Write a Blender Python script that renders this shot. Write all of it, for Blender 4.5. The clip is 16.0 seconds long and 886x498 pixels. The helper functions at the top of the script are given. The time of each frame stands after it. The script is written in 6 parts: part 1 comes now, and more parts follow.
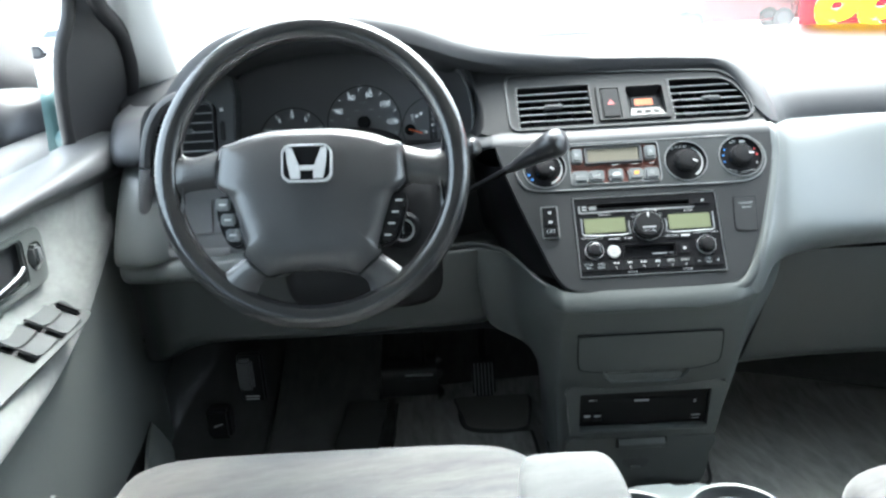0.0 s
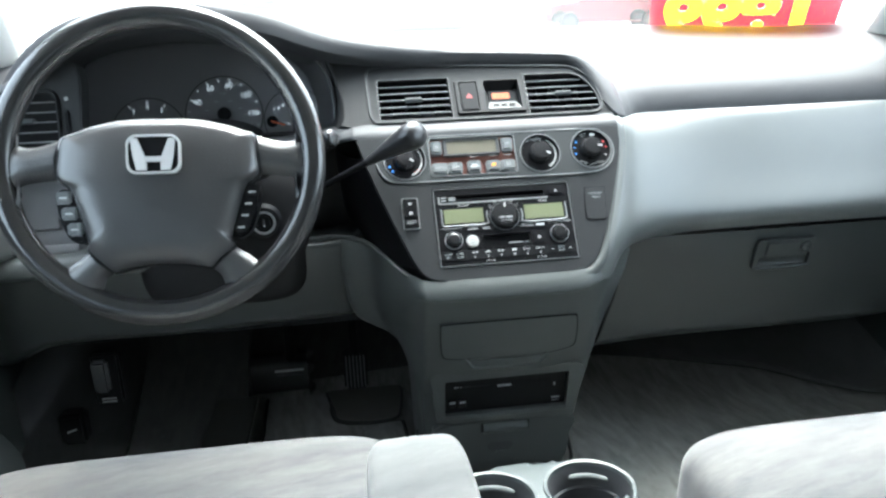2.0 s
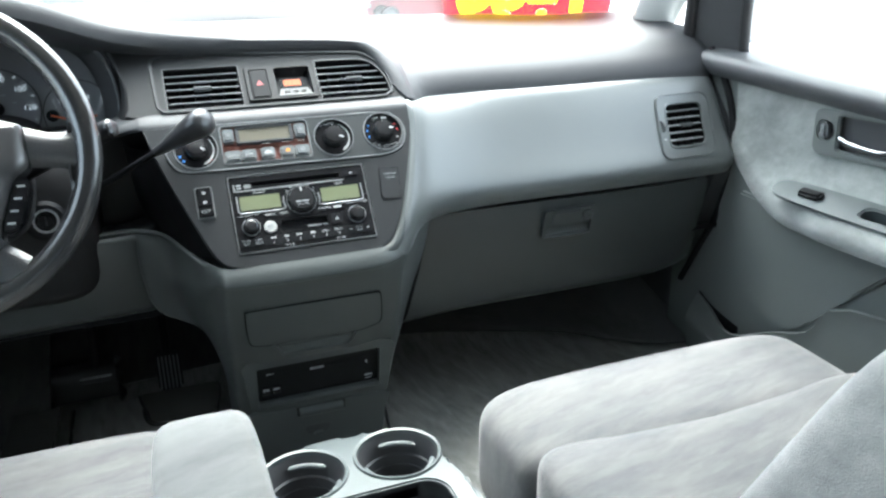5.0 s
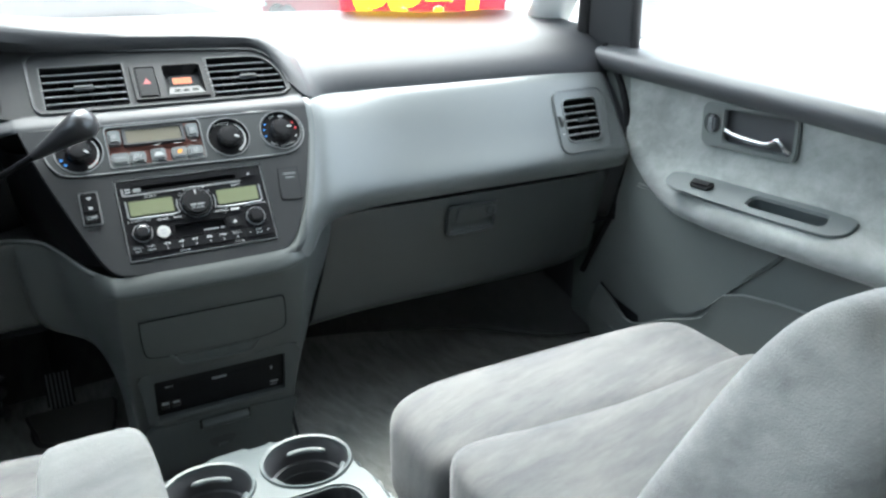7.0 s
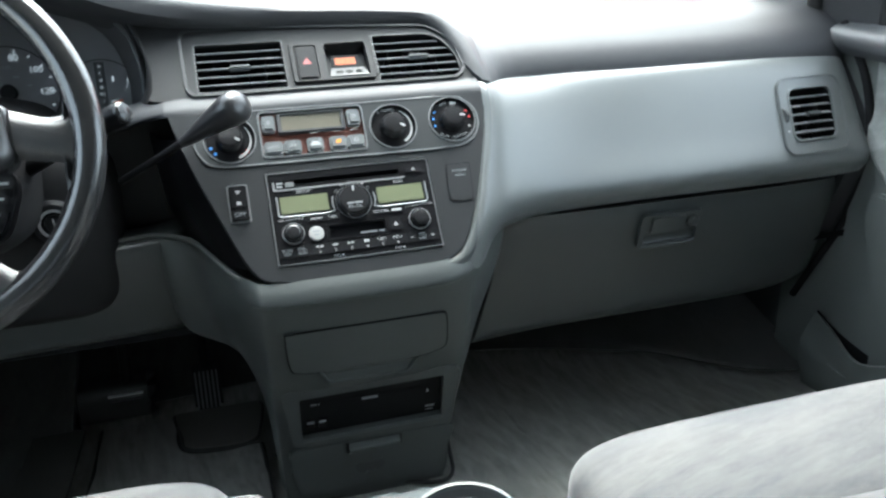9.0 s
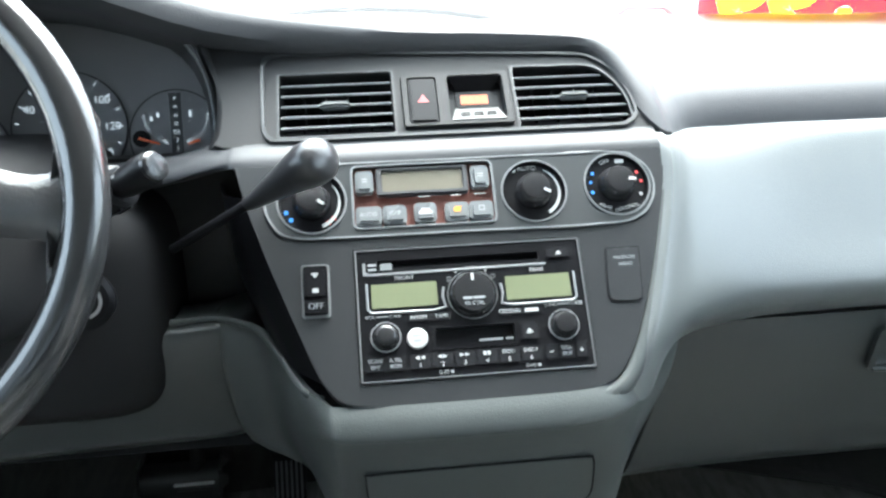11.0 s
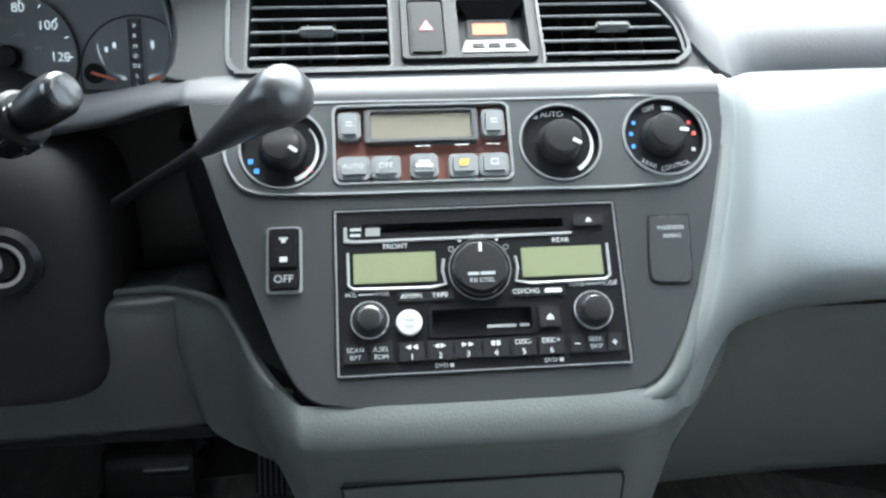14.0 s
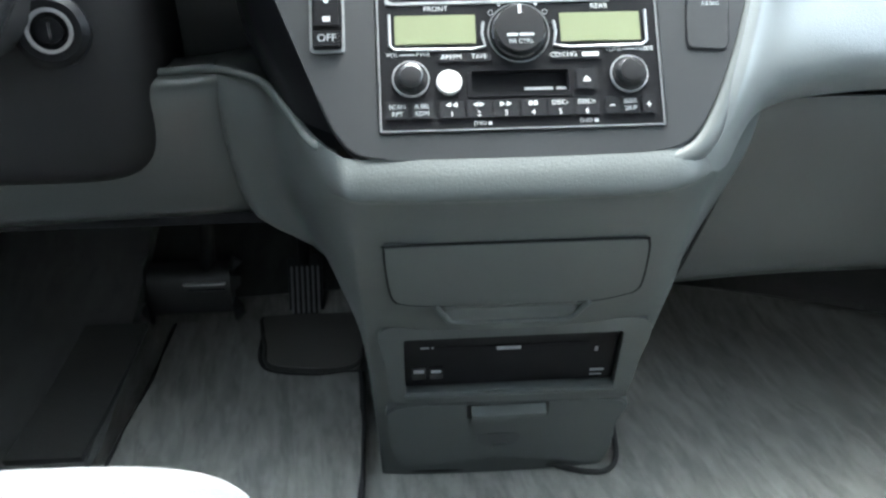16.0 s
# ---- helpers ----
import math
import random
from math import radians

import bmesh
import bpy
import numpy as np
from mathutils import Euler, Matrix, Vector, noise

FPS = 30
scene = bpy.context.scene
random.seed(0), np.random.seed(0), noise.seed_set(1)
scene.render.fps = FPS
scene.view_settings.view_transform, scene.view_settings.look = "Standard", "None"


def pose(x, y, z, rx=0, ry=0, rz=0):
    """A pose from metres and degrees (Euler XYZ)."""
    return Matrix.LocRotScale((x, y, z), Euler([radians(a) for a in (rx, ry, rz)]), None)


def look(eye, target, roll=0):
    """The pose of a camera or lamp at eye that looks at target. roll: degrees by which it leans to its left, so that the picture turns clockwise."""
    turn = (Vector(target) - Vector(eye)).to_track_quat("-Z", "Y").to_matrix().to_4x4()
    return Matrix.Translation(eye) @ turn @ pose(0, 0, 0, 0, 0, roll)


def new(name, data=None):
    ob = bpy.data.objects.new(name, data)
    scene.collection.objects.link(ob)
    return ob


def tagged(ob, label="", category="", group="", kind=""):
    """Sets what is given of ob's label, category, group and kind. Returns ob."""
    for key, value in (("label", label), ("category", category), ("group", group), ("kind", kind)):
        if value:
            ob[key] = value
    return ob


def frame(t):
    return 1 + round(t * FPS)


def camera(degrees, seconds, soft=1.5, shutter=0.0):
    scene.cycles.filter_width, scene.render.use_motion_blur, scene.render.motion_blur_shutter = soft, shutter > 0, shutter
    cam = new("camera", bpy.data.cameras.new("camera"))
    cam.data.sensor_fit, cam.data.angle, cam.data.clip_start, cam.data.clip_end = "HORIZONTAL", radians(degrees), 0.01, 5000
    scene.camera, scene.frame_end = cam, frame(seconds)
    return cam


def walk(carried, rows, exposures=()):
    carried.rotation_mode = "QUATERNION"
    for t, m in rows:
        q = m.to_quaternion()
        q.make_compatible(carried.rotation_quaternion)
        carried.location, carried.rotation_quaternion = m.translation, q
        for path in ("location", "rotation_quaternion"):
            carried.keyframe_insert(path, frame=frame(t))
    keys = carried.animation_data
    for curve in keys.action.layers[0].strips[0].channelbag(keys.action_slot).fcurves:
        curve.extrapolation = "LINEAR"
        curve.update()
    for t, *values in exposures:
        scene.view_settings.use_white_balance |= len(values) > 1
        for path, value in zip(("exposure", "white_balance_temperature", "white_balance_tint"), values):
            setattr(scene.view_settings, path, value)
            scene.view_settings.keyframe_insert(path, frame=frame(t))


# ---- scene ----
cam = camera(59.7, 16.0, soft=2.5)
PATH = [
    (0, (-0.264, 0.005, 0.765), (-0.293, 1.914, 0.17), -3.5),
    (0.5, (-0.254, 0.0, 0.768), (-0.171, 1.907, 0.17), -2.8),
    (1, (-0.245, 0.009, 0.76), (-0.101, 1.904, 0.139), -3.2),
    (1.5, (-0.236, 0.002, 0.755), (-0.004, 1.888, 0.13), -3.1),
    (2, (-0.23, -0.007, 0.761), (0.031, 1.876, 0.141), -1.8),
    (2.5, (-0.221, -0.011, 0.756), (0.077, 1.866, 0.132), -2.2),
    (3, (-0.208, -0.018, 0.754), (0.153, 1.842, 0.111), -2.3),
    (3.5, (-0.205, -0.034, 0.759), (0.238, 1.807, 0.116), -1.2),
    (4, (-0.195, -0.038, 0.751), (0.295, 1.783, 0.085), -1.5),
    (4.5, (-0.191, -0.048, 0.752), (0.376, 1.761, 0.115), -1.2),
    (5, (-0.185, -0.055, 0.75), (0.476, 1.719, 0.105), -1.7),
    (7.5, (-0.178, -0.034, 0.745), (0.713, 1.634, 0.094), -1.1),
    (8, (-0.176, -0.005, 0.742), (0.616, 1.713, 0.091), -1.4),
    (8.5, (-0.16, 0.054, 0.725), (0.514, 1.815, 0.057), -2.4),
    (9, (-0.143, 0.136, 0.709), (0.376, 1.953, 0.054), -2.3),
    (9.5, (-0.131, 0.211, 0.705), (0.228, 2.083, 0.101), -2.1),
    (12, (-0.069, 0.485, 0.684), (0.097, 2.403, 0.143), -1.2),
    (12.5, (-0.068, 0.503, 0.696), (0.108, 2.428, 0.184), 0.4),
    (13, (-0.062, 0.517, 0.684), (0.099, 2.431, 0.127), -0.3),
    (13.5, (-0.062, 0.523, 0.673), (0.113, 2.425, 0.079), -0.1),
    (14, (-0.065, 0.53, 0.65), (0.094, 2.416, 0.001), -0.7),
    (14.5, (-0.067, 0.533, 0.63), (0.086, 2.399, -0.072), -1.4),
    (15, (-0.074, 0.535, 0.606), (0.077, 2.368, -0.181), -1.0),
    (15.5, (-0.075, 0.525, 0.588), (0.065, 2.333, -0.255), -1.1),
    (16, (-0.086, 0.479, 0.573), (0.024, 2.262, -0.326), -0.6),
]
walk(cam, [(t, look(eye, target, roll)) for t, eye, target, roll in PATH], [(t, s, 5720, -1) for t, s in ((0, 3.62), (2.5, 3.5), (5, 3.37), (7.5, 3.14), (8.5, 3.07), (9, 3.15), (9.5, 3.4), (10, 3.52), (12, 3.9), (13, 3.86), (14, 3.76), (14.5, 3.72), (15.2, 4.17), (16, 4.22))])

from mathutils.bvhtree import BVHTree

# ---- world and light ----
world = bpy.data.worlds.new("sky")
scene.world = world
world.use_nodes = True
wn = world.node_tree
sky = wn.nodes.new("ShaderNodeTexSky")
sky.sky_type, sky.sun_disc = "NISHITA", False
sky.sun_elevation, sky.sun_rotation = radians(64), radians(23)
sky.air_density, sky.dust_density, sky.ozone_density = 0.35, 8.0, 0.2
wn.nodes["Background"].inputs[1].default_value = 0.11
cloud = wn.nodes.new("ShaderNodeBackground")
cloud.inputs[0].default_value, cloud.inputs[1].default_value = (0.96, 0.98, 1.0, 1), 0.34
both = wn.nodes.new("ShaderNodeAddShader")
wn.links.new(sky.outputs[0], wn.nodes["Background"].inputs[0])
wn.links.new(wn.nodes["Background"].outputs[0], both.inputs[0])
wn.links.new(cloud.outputs[0], both.inputs[1])
wn.links.new(both.outputs[0], wn.nodes["World Output"].inputs[0])
sun = new("sun", bpy.data.lights.new("sun", "SUN"))
sun.data.energy, sun.data.angle, sun.data.color = 0.6, radians(50), (1.0, 0.99, 0.97)
sun.matrix_world = look((0.95, 2.25, 5.0), (0, 0, 0))


# ---- materials ----
def material(name, color, rough=0.5, metal=0.0, grain=0.0, scale=400.0, vary=0.12, vscale=6.0, sheen=0.0, spec=0.5, coat=0.0):
    """Principled surface with fine grain relief and slow variation of tone."""
    m = bpy.data.materials.new(name)
    m.use_nodes = True
    t = m.node_tree
    b = t.nodes["Principled BSDF"]
    b.inputs["Roughness"].default_value = rough
    b.inputs["Metallic"].default_value = metal
    b.inputs["Specular IOR Level"].default_value = spec
    b.inputs["Coat Weight"].default_value = coat
    b.inputs["Sheen Weight"].default_value = sheen
    co = t.nodes.new("ShaderNodeTexCoord")
    slow = t.nodes.new("ShaderNodeTexNoise")
    slow.inputs["Scale"].default_value, slow.inputs["Detail"].default_value = vscale, 5
    t.links.new(co.outputs["Object"], slow.inputs["Vector"])
    ramp = t.nodes.new("ShaderNodeMix")
    ramp.data_type = "RGBA"
    ramp.inputs["A"].default_value = (*[c * (1 - vary) for c in color], 1)
    ramp.inputs["B"].default_value = (*[min(1, c * (1 + vary)) for c in color], 1)
    t.links.new(slow.outputs["Fac"], ramp.inputs["Factor"])
    t.links.new(ramp.outputs["Result"], b.inputs["Base Color"])
    wear = t.nodes.new("ShaderNodeMapRange")
    wear.inputs["To Min"].default_value, wear.inputs["To Max"].default_value = max(0.02, rough - 0.07), min(1, rough + 0.07)
    t.links.new(slow.outputs["Fac"], wear.inputs["Value"])
    t.links.new(wear.outputs["Result"], b.inputs["Roughness"])
    if grain:
        fine = t.nodes.new("ShaderNodeTexNoise")
        fine.inputs["Scale"].default_value, fine.inputs["Detail"].default_value = scale, 2
        t.links.new(co.outputs["Object"], fine.inputs["Vector"])
        bump = t.nodes.new("ShaderNodeBump")
        bump.inputs["Strength"].default_value, bump.inputs["Distance"].default_value = grain, 0.001
        t.links.new(fine.outputs["Fac"], bump.inputs["Height"])
        t.links.new(bump.outputs["Normal"], b.inputs["Normal"])
    return m


def cloth(name, color, streak, angle=0.6, fine=900.0, streak_scale=9.0, bump_strength=0.35, scuff_by=0.21, squeeze=0.22):
    """Plush fabric with slanting brushed streaks."""
    m = bpy.data.materials.new(name)
    m.use_nodes = True
    t = m.node_tree
    b = t.nodes["Principled BSDF"]
    b.inputs["Roughness"].default_value = 0.95
    b.inputs["Specular IOR Level"].default_value = 0.15
    b.inputs["Sheen Weight"].default_value = 0.35
    b.inputs["Sheen Roughness"].default_value = 0.45
    co = t.nodes.new("ShaderNodeTexCoord")
    mp = t.nodes.new("ShaderNodeMapping")
    mp.vector_type = "TEXTURE"
    mp.inputs["Rotation"].default_value = (0.3, 0.2, angle)
    mp.inputs["Scale"].default_value = (1.0, squeeze, 0.5)
    t.links.new(co.outputs["Object"], mp.inputs["Vector"])
    n1 = t.nodes.new("ShaderNodeTexNoise")
    n1.inputs["Scale"].default_value, n1.inputs["Detail"].default_value, n1.inputs["Roughness"].default_value = streak_scale, 6, 0.65
    t.links.new(mp.outputs["Vector"], n1.inputs["Vector"])
    cr = t.nodes.new("ShaderNodeValToRGB")
    cr.color_ramp.elements[0].position, cr.color_ramp.elements[0].color = 0.36, (*streak, 1)
    cr.color_ramp.elements[1].position, cr.color_ramp.elements[1].color = 0.62, (*color, 1)
    t.links.new(n1.outputs["Fac"], cr.inputs["Fac"])
    scuff = t.nodes.new("ShaderNodeTexNoise")
    scuff.inputs["Scale"].default_value, scuff.inputs["Detail"].default_value, scuff.inputs["Roughness"].default_value = streak_scale * 5, 8, 0.75
    t.links.new(mp.outputs["Vector"], scuff.inputs["Vector"])
    lift = t.nodes.new("ShaderNodeMapRange")
    lift.inputs["From Min"].default_value, lift.inputs["From Max"].default_value = 0.3, 0.7
    lift.inputs["To Min"].default_value, lift.inputs["To Max"].default_value = 1 - scuff_by, 1 + scuff_by
    t.links.new(scuff.outputs["Fac"], lift.inputs["Value"])
    worn = t.nodes.new("ShaderNodeVectorMath")
    worn.operation = "SCALE"
    t.links.new(cr.outputs["Color"], worn.inputs[0])
    t.links.new(lift.outputs["Result"], worn.inputs["Scale"])
    t.links.new(worn.outputs["Vector"], b.inputs["Base Color"])
    n2 = t.nodes.new("ShaderNodeTexNoise")
    n2.inputs["Scale"].default_value, n2.inputs["Detail"].default_value = fine, 3
    t.links.new(co.outputs["Object"], n2.inputs["Vector"])
    bump = t.nodes.new("ShaderNodeBump")
    bump.inputs["Strength"].default_value, bump.inputs["Distance"].default_value = bump_strength, 0.002
    t.links.new(n2.outputs["Fac"], bump.inputs["Height"])
    t.links.new(bump.outputs["Normal"], b.inputs["Normal"])
    return m


def glow(name, color, strength):
    m = bpy.data.materials.new(name)
    m.use_nodes = True
    b = m.node_tree.nodes["Principled BSDF"]
    b.inputs["Base Color"].default_value = (*[c * 0.3 for c in color], 1)
    b.inputs["Emission Color"].default_value = (*color, 1)
    b.inputs["Emission Strength"].default_value = strength
    return m


def pane(name, tint=(0.97, 1.0, 0.98)):
    """Thin window glass: clear, with gloss by Fresnel."""
    m = bpy.data.materials.new(name)
    m.use_nodes = True
    t = m.node_tree
    t.nodes.remove(t.nodes["Principled BSDF"])
    tr, gl, fr, mx = (t.nodes.new("ShaderNode" + k) for k in ("BsdfTransparent", "BsdfGlossy", "Fresnel", "MixShader"))
    tr.inputs["Color"].default_value = (*tint, 1)
    gl.inputs["Roughness"].default_value = 0.02
    fr.inputs["IOR"].default_value = 1.21
    t.links.new(fr.outputs[0], mx.inputs[0])
    t.links.new(tr.outputs[0], mx.inputs[1])
    t.links.new(gl.outputs[0], mx.inputs[2])
    t.links.new(mx.outputs[0], t.nodes["Material Output"].inputs[0])
    return m


def dusty_pane(name, veil):
    """Clear glass with an even translucent veil that scatters daylight, imitating glare."""
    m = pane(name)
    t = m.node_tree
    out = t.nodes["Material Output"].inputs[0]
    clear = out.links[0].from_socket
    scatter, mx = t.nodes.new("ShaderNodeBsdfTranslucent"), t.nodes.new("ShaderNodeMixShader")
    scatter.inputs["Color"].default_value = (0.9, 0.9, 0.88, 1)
    mx.inputs[0].default_value = veil
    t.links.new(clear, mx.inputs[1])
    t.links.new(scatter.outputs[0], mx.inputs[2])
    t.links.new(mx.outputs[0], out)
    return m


DARK = material("charcoal_vinyl", (0.042, 0.043, 0.046), 0.45, grain=0.25, scale=700)
# PADGREY, CONSOLE and GREY are one dash vinyl in lit to shaded tones.
PADGREY = material("dash_vinyl_lit", (0.108, 0.117, 0.117), 0.32, grain=0.22, scale=650, spec=0.6)
PANEL = material("dark_painted_panel", (0.024, 0.0255, 0.027), 0.35, grain=0.10, scale=900, spec=0.36)
CONSOLE = material("dash_vinyl_mid", (0.064, 0.071, 0.070), 0.46, grain=0.25, scale=650, spec=0.4)
GREY = material("grey_vinyl_shaded", (0.041, 0.046, 0.0455), 0.32, grain=0.25, scale=650)
TRAYGREY = material("light_grey_plastic", (0.062, 0.073, 0.075), 0.40, grain=0.15, scale=700)
BLACK = material("black_plastic", (0.006, 0.006, 0.007), 0.36, grain=0.1, scale=600, spec=0.14)
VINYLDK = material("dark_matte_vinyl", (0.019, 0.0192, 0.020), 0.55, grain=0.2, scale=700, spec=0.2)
SPOKE = material("grained_spoke", (0.050, 0.050, 0.052), 0.25, grain=0.5, scale=420, spec=0.7)
SHIFTBLK = material("shift_knob_black", (0.022, 0.022, 0.024), 0.30, grain=0.15, scale=500)
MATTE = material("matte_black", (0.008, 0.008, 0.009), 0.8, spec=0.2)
RUBBER = material("black_rubber", (0.015, 0.015, 0.016), 0.75, grain=0.3, scale=300)
LEATHER = material("wheel_grip", (0.020, 0.020, 0.021), 0.17, grain=0.10, scale=500, spec=0.9)
HUBMAT = material("wheel_hub_vinyl", (0.050, 0.050, 0.052), 0.24, grain=0.22, scale=450, spec=0.7)
CHROME = material("chrome", (0.82, 0.83, 0.84), 0.12, metal=1.0, vary=0.03)
LEVER = material("lever_chrome", (0.33, 0.34, 0.35), 0.26, metal=1.0, vary=0.05)
EMBLEM = material("emblem_chrome", (0.80, 0.81, 0.82), 0.25, metal=0.35, vary=0.03)
SILVER = material("silver_paint", (0.42, 0.43, 0.44), 0.32, metal=0.6, vary=0.05)
SILLGREY = material("silver_sill", (0.062, 0.064, 0.067), 0.45, vary=0.05, spec=0.2)
EDGE = material("pale_edge_line", (0.20, 0.208, 0.212), 0.35, metal=0.2, vary=0.04)
KNOB = material("knob_black", (0.015, 0.015, 0.016), 0.24, grain=0.06)
BUTTON = material("button_black", (0.015, 0.015, 0.0165), 0.22)
SILVERBTN = material("button_silver", (0.19, 0.20, 0.205), 0.28, metal=0.3, vary=0.05)
LCD = material("lcd_green", (0.135, 0.15, 0.088), 0.25, vary=0.05, coat=0.6)
LCDGREY = material("lcd_grey", (0.15, 0.138, 0.108), 0.22, vary=0.05, coat=0.6)
WHITE = material("white_print", (0.37, 0.38, 0.38), 0.5, vary=0.02)
DIMPRINT = material("grey_print", (0.26, 0.275, 0.285), 0.5, vary=0.02)
WHITEBTN = material("white_button", (0.37, 0.37, 0.36), 0.35, vary=0.02)
REDPRINT = material("red_print", (0.62, 0.06, 0.06), 0.4, vary=0.03)
DULLRED = material("dull_red_print", (0.26, 0.022, 0.022), 0.4, vary=0.03)
AMBERPRINT = material("amber_print", (0.75, 0.32, 0.05), 0.4, vary=0.03)
BLUEPRINT = material("blue_print", (0.05, 0.22, 0.62), 0.4, vary=0.03)
AMBER = glow("amber_clock", (1.0, 0.24, 0.03), 0.055)
SWITCHGREY = material("switch_grey", (0.075, 0.08, 0.082), 0.6, spec=0.2)
AMBERDIM = glow("amber_clock_ground", (1.0, 0.20, 0.02), 0.038)
# Dial print is no lamp; this glow is added to lift it.
NUMERAL = glow("glowing_print", (0.92, 0.96, 1.0), 0.055)
GAUGE = material("gauge_face", (0.19, 0.19, 0.20), 0.5, vary=0.05)
SLAT = material("vent_slat", (0.14, 0.144, 0.148), 0.32)
NEEDLE = material("needle_red", (0.90, 0.16, 0.05), 0.4)
SHROUD = material("column_black_vinyl", (0.018, 0.0178, 0.0185), 0.7, grain=0.2, scale=600, spec=0.15)
DOORGREY = material("door_moulding_grey", (0.115, 0.125, 0.120), 0.5, grain=0.25, scale=600, spec=0.35)
SWITCHLIGHT = material("switch_panel_grey", (0.135, 0.136, 0.142), 0.45, grain=0.2, scale=700)
PEDAL = material("pedal_rubber", (0.040, 0.041, 0.042), 0.45, grain=0.3, scale=300)
COWLMAT = material("satin_cowl", (0.046, 0.047, 0.050), 0.55, grain=0.12, scale=900, spec=0.3)
UPPER = material("upper_dash_vinyl", (0.040, 0.041, 0.044), 0.60, grain=0.3, scale=700, spec=0.35)
CLIMFACE = material("climate_face_satin", (0.034, 0.037, 0.038), 0.35, grain=0.08, scale=900, spec=0.4)
HEEL = material("heel_pad_rubber", (0.125, 0.120, 0.110), 0.8, grain=0.4, scale=250, vary=0.2)
BROWN = material("brown_backing", (0.13, 0.045, 0.033), 0.4)
# One plush in three tones: cushions darkened, backrests lightened to even out the light.
SEAT = cloth("seat_plush_darkened", (0.124, 0.121, 0.118), (0.078, 0.079, 0.082), 0.30, 900.0, 5.5, 0.3, 0.14, 0.20)
ARMCLOTH = cloth("seat_plush_midtone", (0.195, 0.193, 0.185), (0.14, 0.138, 0.135), 0.4, 800.0, 5.0, 0.35, 0.1)
SEATB = cloth("seat_plush_lightened", (0.46, 0.445, 0.415), (0.30, 0.292, 0.275), 0.9, 700.0, 5.0, 0.35, 0.13)
DOORCLOTH = cloth("door_plush", (0.265, 0.278, 0.270), (0.178, 0.186, 0.183), 1.2, 800.0, 7.0, 0.35, 0.13, 0.35)
LINING = material("cluster_lining", (0.055, 0.055, 0.058), 0.6, grain=0.2, spec=0.3)
CARPET = cloth("carpet", (0.250, 0.248, 0.229), (0.140, 0.140, 0.131), 1.75, 1200.0, 15.0, 0.8, 0.14, 0.22)
# The floor carpet's colours, darkened for the shade on the foot rest.
SHADECARPET = cloth("footrest_shade_carpet", (0.075, 0.076, 0.073), (0.045, 0.046, 0.045), 1.75, 1200.0, 14.0, 0.9)
# Near-black cloth colour that holds the deep footwell shade.
TOESHADE = cloth("toe_board_shade", (0.050, 0.050, 0.047), (0.032, 0.032, 0.031), 1.75, 1200.0, 15.0, 0.8, 0.14, 0.22)
HEADLINER = cloth("headliner", (0.46, 0.46, 0.44), (0.42, 0.42, 0.405))
RAIL = material("rail_vinyl", (0.066, 0.068, 0.071), 0.42, grain=0.25, scale=700)
PILLAR = material("pillar_trim", (0.66, 0.68, 0.67), 0.6, grain=0.2)
FRAMEBLK = material("window_frame_black", (0.012, 0.012, 0.013), 0.5)
GLASS = pane("window_glass")
# The mixed-in veil washes out the view as glare would.
SCREEN = dusty_pane("veiled_windscreen", 0.035)
TINTED = pane("privacy_glass", (0.22, 0.232, 0.228))
CONCRETE = material("lot_concrete", (0.30, 0.30, 0.29), 0.9, grain=0.5, scale=60, vary=0.12, vscale=0.4)
TEAL = material("teal_body_paint", (0.050, 0.100, 0.104), 0.50, metal=0.1, coat=0.15)
FOOTPAD = material("worn_rubber", (0.042, 0.042, 0.040), 0.8, grain=0.4, scale=250, vary=0.25)
METAL = material("bare_steel", (0.45, 0.45, 0.46), 0.35, metal=1.0)


# ---- mesh helpers ----
def part(name, bm, mat, parent=None, label="", smooth=True, m=None):
    """Links a bmesh as one mesh object, under a thing or a part."""
    me = bpy.data.meshes.new(name)
    bmesh.ops.recalc_face_normals(bm, faces=bm.faces[:])
    bm.to_mesh(me)
    bm.free()
    for p in me.polygons:
        p.use_smooth = smooth
    if smooth:
        me.set_sharp_from_angle(angle=radians(38))
    me.materials.append(mat)
    ob = new(name, me)
    ob.parent = parent
    if m is not None:
        ob.matrix_basis = m
    return tagged(ob, label)


def empty(name, m=None, label="", category="", group="", kind=""):
    ob = new(name)
    ob.empty_display_size = 0.02
    if m is not None:
        ob.matrix_basis = m
    return tagged(ob, label, category, group, kind)


def catmull(pts, sub):
    """Points of a smooth curve through the given ones."""
    pts = [Vector(p) for p in pts]
    out = []
    for i in range(len(pts) - 1):
        a, b, c, d = pts[max(i - 1, 0)], pts[i], pts[i + 1], pts[min(i + 2, len(pts) - 1)]
        for k in range(sub):
            s = k / sub
            out.append(0.5 * ((2 * b) + (c - a) * s + (2 * a - 5 * b + 4 * c - d) * s * s + (3 * b - a - 3 * c + d) * s ** 3))
    return out + [pts[-1]]


CABIN = Vector((0, 0.2, 0.55))
OUT = Vector((0, 0, 50))


